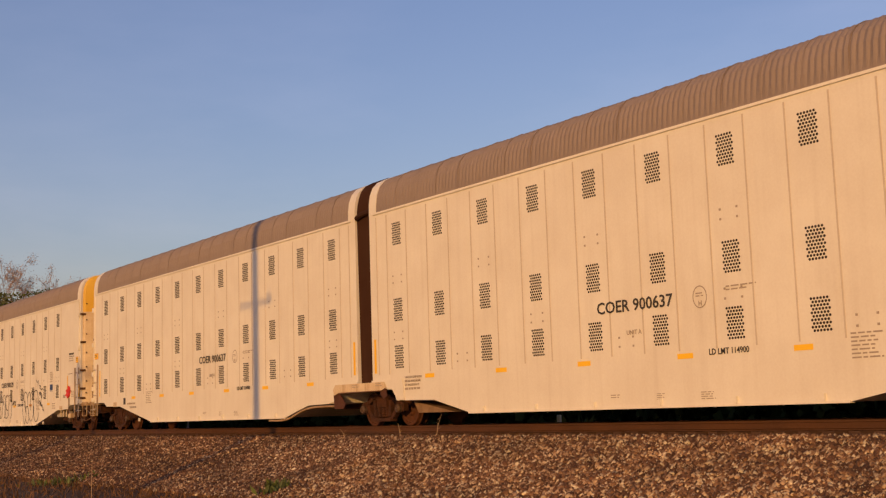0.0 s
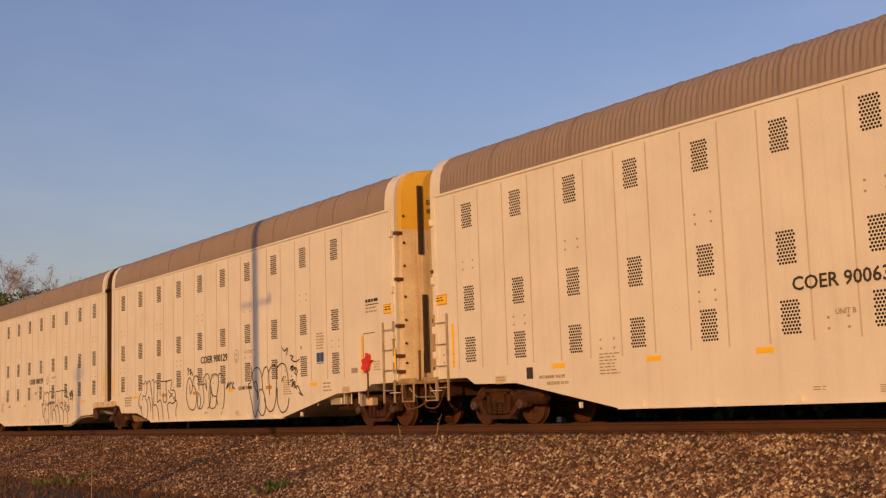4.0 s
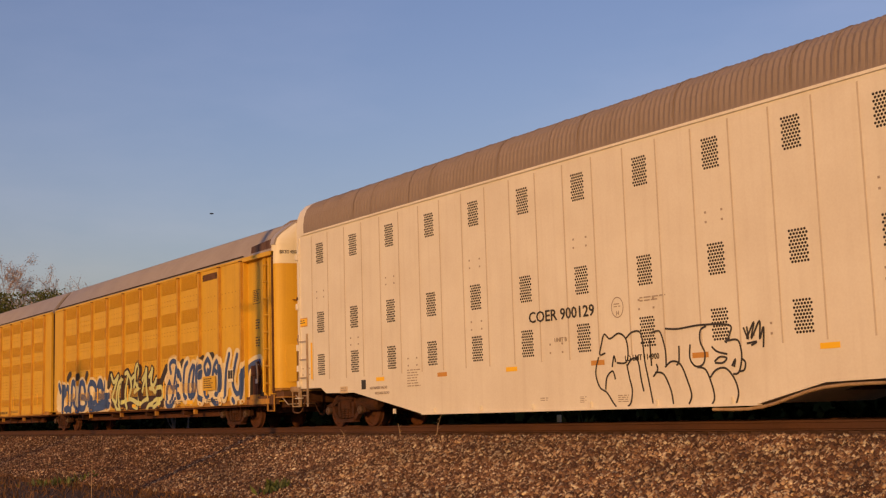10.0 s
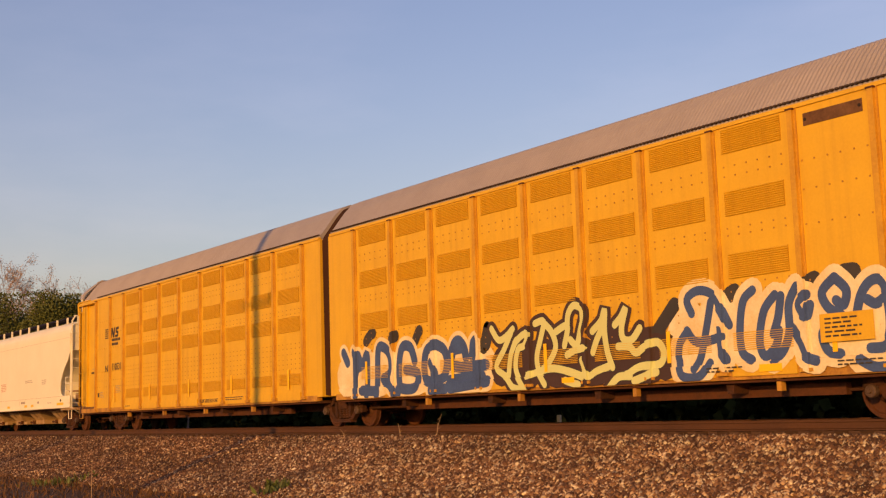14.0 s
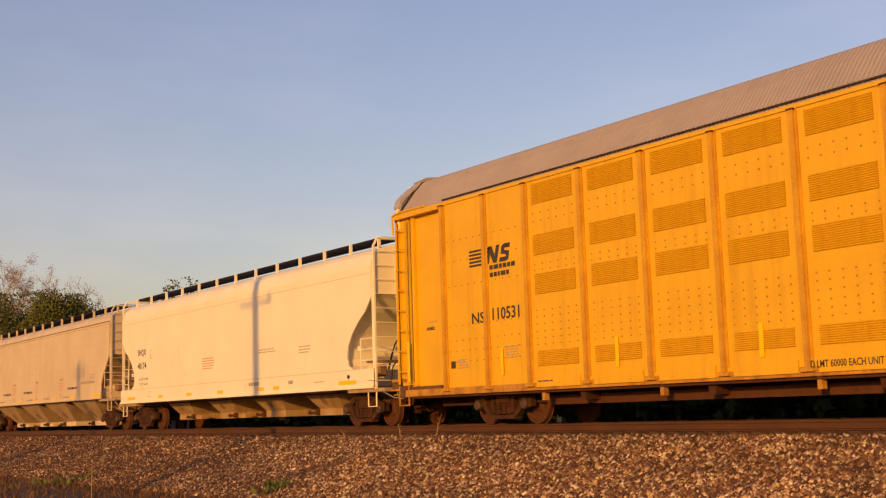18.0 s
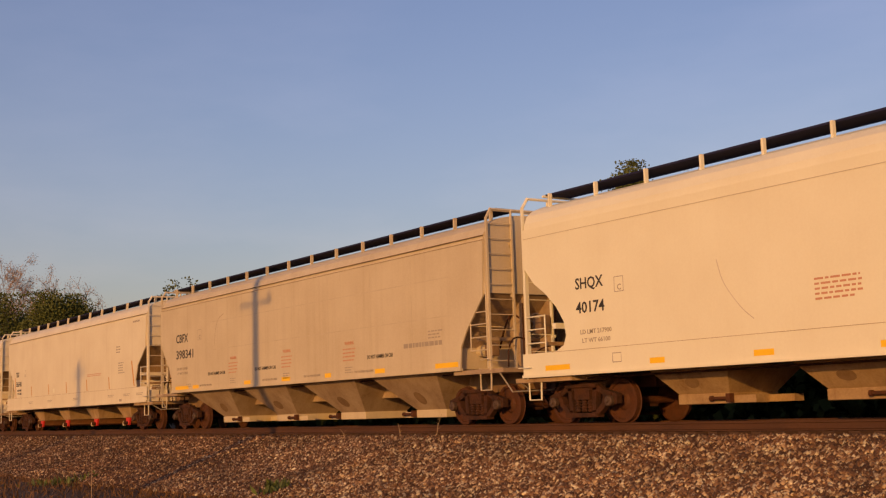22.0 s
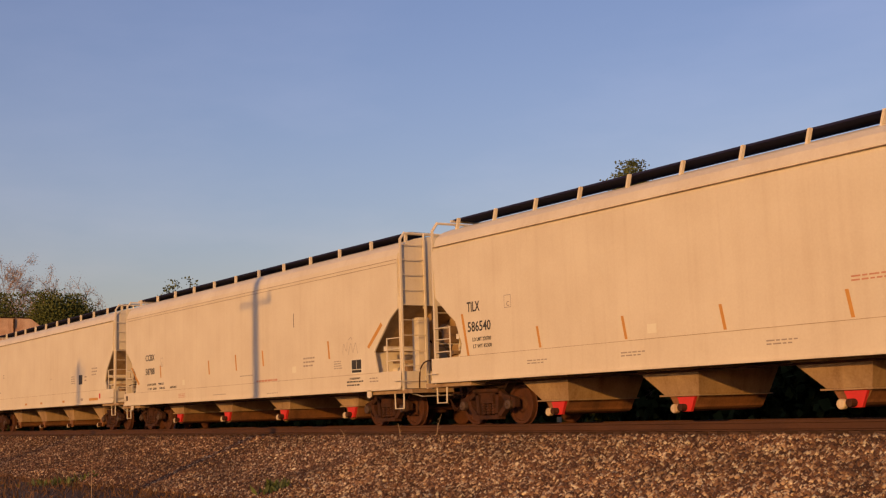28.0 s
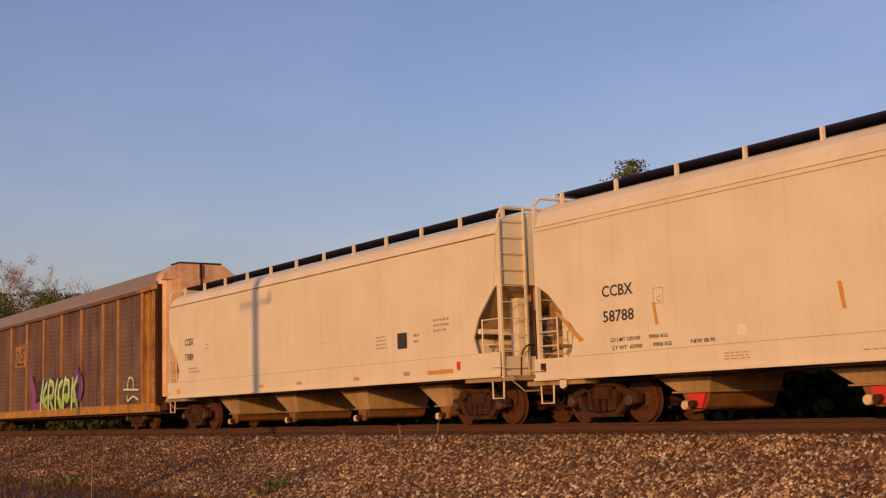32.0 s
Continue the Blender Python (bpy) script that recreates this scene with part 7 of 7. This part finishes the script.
part("orange_stripe", prism([(-185.19, 1.66), (-185.09, 1.66), (-185.37, 2.64), (-185.47, 2.64)], -1.606, -1.60), WORN_TAPE, H3)
part("orange_stripe", prism([(-201.44, 1.62), (-201.36, 1.62), (-201.57, 2.61), (-201.65, 2.61)], -1.606, -1.60), WORN_TAPE, H3)
bars(H3, -190.66, 2.2, 1.85, 0.13, 2, REDINK, y=-1.603)
bars(H3, -187.15, 2.97, 0.5, 0.32, 3, y=-1.603)
bars(H3, -186.9, 2.16, 0.7, 0.48, 5, y=-1.603)
bars(H3, -185.28, 4.08, 0.9, 0.08, 1, y=-1.603, fill=0.8)
for x in (-199.2, -196.2, -192.5, -188.1, -186.3, -184.9):
    bars(H3, x, 1.28, 0.8, 0.12, 2, y=-1.603)
patch("placard", -186.78, -186.52, 1.12, 1.21, GREYINK, H3, y=-1.602)
patch("placard", -195.42, -195.17, 1.72, 1.9, HOP_WHITE, H3, y=-1.602)
mark(H4, -222.15, 2.03, "CCBX", "58788", 0.225, 0.9, 0.9, 0.51)
framed(H4, -220.67, 2.28, 0.26)
text("LD LMT 220100", 0.075, INK, H4, -221.95, 1.62, y=-1.603, width=0.85)
text("LT WT  65900", 0.075, INK, H4, -221.9, 1.46, y=-1.603, width=0.85)
text("9900 KG", 0.075, INK, H4, -220.85, 1.62, y=-1.603, width=0.5)
text("9900 KG", 0.075, INK, H4, -220.75, 1.46, y=-1.603, width=0.5)
text("NEW 08-95", 0.075, INK, H4, -219.75, 1.46, y=-1.603, width=0.6)
for x, z0, z1 in ((-216.35, 1.81, 2.27), (-214.22, 1.84, 2.35), (-212.27, 1.89, 2.37), (-208.12, 1.89, 2.39), (-220.67, 1.87, 2.31)):
    part("orange_stripe", prism([(x + 0.02, z0), (x + 0.10, z0), (x + 0.03, z1), (x - 0.05, z1)], -1.606, -1.60), WORN_TAPE, H4)
part("orange_stripe", prism([(-223.65, 2.36), (-223.55, 2.36), (-222.75, 1.72), (-222.88, 1.68)], -1.606, -1.60), WORN_TAPE, H4)
part("orange_stripe", prism([(-206.0, 2.10), (-205.9, 2.05), (-205.2, 2.62), (-205.28, 2.70)], -1.606, -1.60), WORN_TAPE, H4)
patch("consolidated_stencil", -206.85, -206.28, 1.42, 1.81, HOP_WHITE, H4, y=-1.602)
for x in (-206.82, -206.56):
    patch("stencil_field", x, x + 0.24, 1.54, 1.79, INK, H4, y=-1.606)
patch("stencil_field", -206.82, -206.32, 1.45, 1.52, INK, H4, y=-1.606)
text("EXTERIOR PAINT", 0.05, INK, H4, -206.95, 1.27, y=-1.603, width=0.55)
tag(H4, [[(-207.3, 1.95), (-207.25, 2.25), (-207.1, 2.05), (-207.05, 2.3)], [(-207.0, 1.95), (-206.85, 2.25), (-206.75, 2.0), (-206.6, 2.25), (-206.5, 1.95)], [(-207.0, 2.34), (-206.85, 2.41), (-206.8, 2.34)]], 0.014, GREYINK, -1.604, "faint pencil scribble")
for x, z, w, h, n_ in ((-209.6, 1.68, 0.7, 0.32, 3), (-207.1, 1.05, 0.9, 0.18, 2), (-207.8, 1.56, 0.45, 0.25, 4), (-213.9, 1.6, 1.1, 0.06, 1), (-216.0, 1.08, 1.2, 0.05, 1), (-212.0, 1.02, 1.0, 0.04, 1), (-205.9, 1.12, 0.45, 0.16, 2)):
    bars(H4, x, z, w, h, n_, INK if w == 0.9 else GREYINK, y=-1.603)
bars(H4, -212.7, 1.40, 2.05, 0.07, 1, REDINK, y=-1.603, fill=0.8)
bars(H4, -218.95, 1.08, 0.75, 0.16, 3, REDINK, y=-1.603)
patch("placard", -218.6, -218.4, 1.53, 1.72, HOP_WHITE, H4, y=-1.602)
patch("placard", -210.3, -210.06, 1.6, 1.78, HOP_WHITE, H4, y=-1.602)
patch("placard", -224.2, -224.02, 1.12, 1.3, RUST, H4, y=-1.602)
part("jacking_eye", prism([(-223.55, 0.95), (-223.35, 0.95), (-223.36, 0.78), (-223.45, 0.74), (-223.54, 0.78)], -1.64, -1.6), HOP_CREAM, H4)
part("jacking_eye", prism([(-206.0, 0.95), (-205.8, 0.95), (-205.81, 0.78), (-205.9, 0.74), (-205.99, 0.78)], -1.64, -1.6), HOP_CREAM, H4)
part("rust_streak", ribbon([[(-210.17, 3.34), (-210.18, 3.1), (-210.17, 2.93)]], 0.03, -1.602), RUST, H4)
mark(H5, -243.85, 2.36, "CCBX", "71884", 0.24, 0.75, 0.75, 0.52)
bars(H5, -242.0, 2.6, 0.25, 0.25, 2, y=-1.603)
bars(H5, -243.5, 1.86, 1.1, 0.24, 2, y=-1.603)
for x, z, w, h, n_ in ((-231.0, 1.95, 0.55, 0.38, 4), (-229.2, 1.98, 0.3, 0.3, 2), (-228.3, 2.2, 0.7, 0.38, 3), (-234.0, 2.3, 0.3, 0.05, 1)):
    bars(H5, x, z, w, h, n_, y=-1.603)
patch("consolidated_stencil", -229.95, -229.5, 1.95, 2.35, INK, H5, y=-1.602)
patch("placard", -229.7, -229.4, 1.26, 1.36, GREYINK, H5, y=-1.602)
patch("placard", -227.35, -227.2, 1.3, 1.5, RED, H5, y=-1.602)
patch("reflective_strip", -228.6, -227.5, 1.24, 1.34, WORN_TAPE, H5, y=-1.602)
for x in (-238.0, -235.5, -232.2):
    patch("reflective_strip", x, x + 0.3, 1.24, 1.33, WORN_TAPE, H5, y=-1.602)
patch("placard", -244.55, -244.3, 1.25, 1.4, WORN_TAPE, H5, y=-1.602)


# ---- utility poles behind the camera, whose shadows fall on the train ----
def utility_pole(x, y, top, arms, label):
    th = thing("utility_pole", label, "utility pole", x, y, TOE_Z)
    h = top - TOE_Z
    part("pole", tube([(0, 0, -0.1), (0, 0, h * 0.5), (0, 0, h)], [0.19, 0.18, 0.16], n=14), POLE_WOOD, th)
    for z, half, thick in arms:
        zz = z - TOE_Z
        arm = part("crossarm", boxes((-half, half, -0.06, 0.06, zz - thick, zz + thick), bevel=0.01), POLE_WOOD, th)
        for sx in (half - 0.12,):
            ins = [bmesh.new()]
            tube([(sx, 0, zz + thick), (sx, 0, zz + thick + 0.14), (sx, 0, zz + thick + 0.26)], [0.03, 0.07, 0.05], ins[0], 8)
            part("insulator", ins[0], SILVER, arm)
    return th


utility_pole(-18.9, -25.6, 14.2, [(9.94, 1.1, 0.04)], "tall wooden utility pole with a crossarm")
utility_pole(-22.5, -46.6, 14.3, [(13.8, 0.8, 0.05)], "wooden utility pole with one crossarm")

# ---- plants in front of the bank ----
tuft("green_weed", -24.7, -5.95, 110, 0.16, 0.34, WEED, 81, "small green weed growing on the ballast", 3.5)
tuft("green_weed", -37.0, -6.9, 160, 0.5, 0.3, WEED, 83, "low green weed at the foot of the bank", 3.5)
tuft("green_weed", -24.6, 3.6, 500, 0.5, 0.9, WEED, 85, "lit green weeds behind the rails", 4)
tuft("green_weed", -26.5, 3.8, 300, 0.4, 0.7, WEED, 87, "green weeds behind the rails", 4)
for i, (x, y, h_, ln) in enumerate(((-29.5, -8.4, 0.95, 0.03), (-24.3, -1.8, 0.55, 0.25), (-25.9, -1.8, 0.35, -0.1), (-28.1, -2.1, 0.3, -0.3))):
    st = thing("dry_stalk", "thin pale dry weed stalk in the ballast", "plant", x, y, bank(y), group="dry stalks")
    part("stem", tube([(0, 0, -0.03), (ln * 0.3, 0, h_ * 0.5), (ln, 0, h_)], [0.009, 0.007, 0.004], n=5), PALE_STEM, st)
    for k in range(3):
        z0 = h_ * (0.35 + 0.2 * k)
        part("leaf", tube([(ln * 0.3, 0, z0), (ln * 0.3 + 0.07 * (-1) ** k, 0.03, z0 + 0.06)], [0.005, 0.002], n=4), PALE_STEM, st)
mk_ = thing("marker_stake", "small white painted marker stake behind the rails", "stake", -25.0, 2.6, bank(2.6))
part("stake", boxes((-0.07, 0.07, -0.03, 0.03, -0.1, 0.72), bevel=0.01), HOP_WHITE, mk_)

# ---- bird ----
bird = thing("bird", "small dark bird flying over the trees", "bird", -68.0, -1.0, 13.4)
bod = lathe_y([(-0.10, 0.005), (-0.07, 0.03), (0.0, 0.045), (0.08, 0.03), (0.16, 0.006)], 10)
part("bird_body", bod, BIRD, bird)
for sx in (-1, 1):
    part("wing", prism([(0, -0.05), (sx * 0.16, -0.06), (sx * 0.27, 0.03), (sx * 0.14, 0.04), (0, 0.05)], 0.0, 0.008, axis="z"), BIRD, bird)


def motions():
    for car in CARS:
        x0 = car.location.x
        walk(car, [(t, pose(x0 + V * t + slip, 0, 0)) for t, slip in ((0.0, 0.2), (0.3, 0.2), (0.6, 0.17), (0.9, 0.03), (1.2, 0.0), (2.0, 0.0), (8.0, 0.0), (16.0, 0.0), (24.0, 0.0), (END, 0.0))])
    walk(bird, [(0.0, pose(-94.1, -60.7, 20.6, 0, 0, -24)), (8.5, pose(-67.85, -0.97, 13.4, 0, 0, -24)), (11.5, pose(-58.6, 20.1, 10.85, 0, 0, -24)), (20.0, pose(-32.0, 80.0, 10.0, 0, 0, -24)), (END, pose(5.0, 164.0, 10.0, 0, 0, -24))])
    turn = math.degrees(V / R_WHEEL)
    times = [k / 10 for k in range(int(END * 10) + 1)]
    for w, dx in ROLLING:
        walk(w, [(t, pose(dx, 0, R_WHEEL, 0, (turn * t) % 360, 0)) for t in times])


motions()
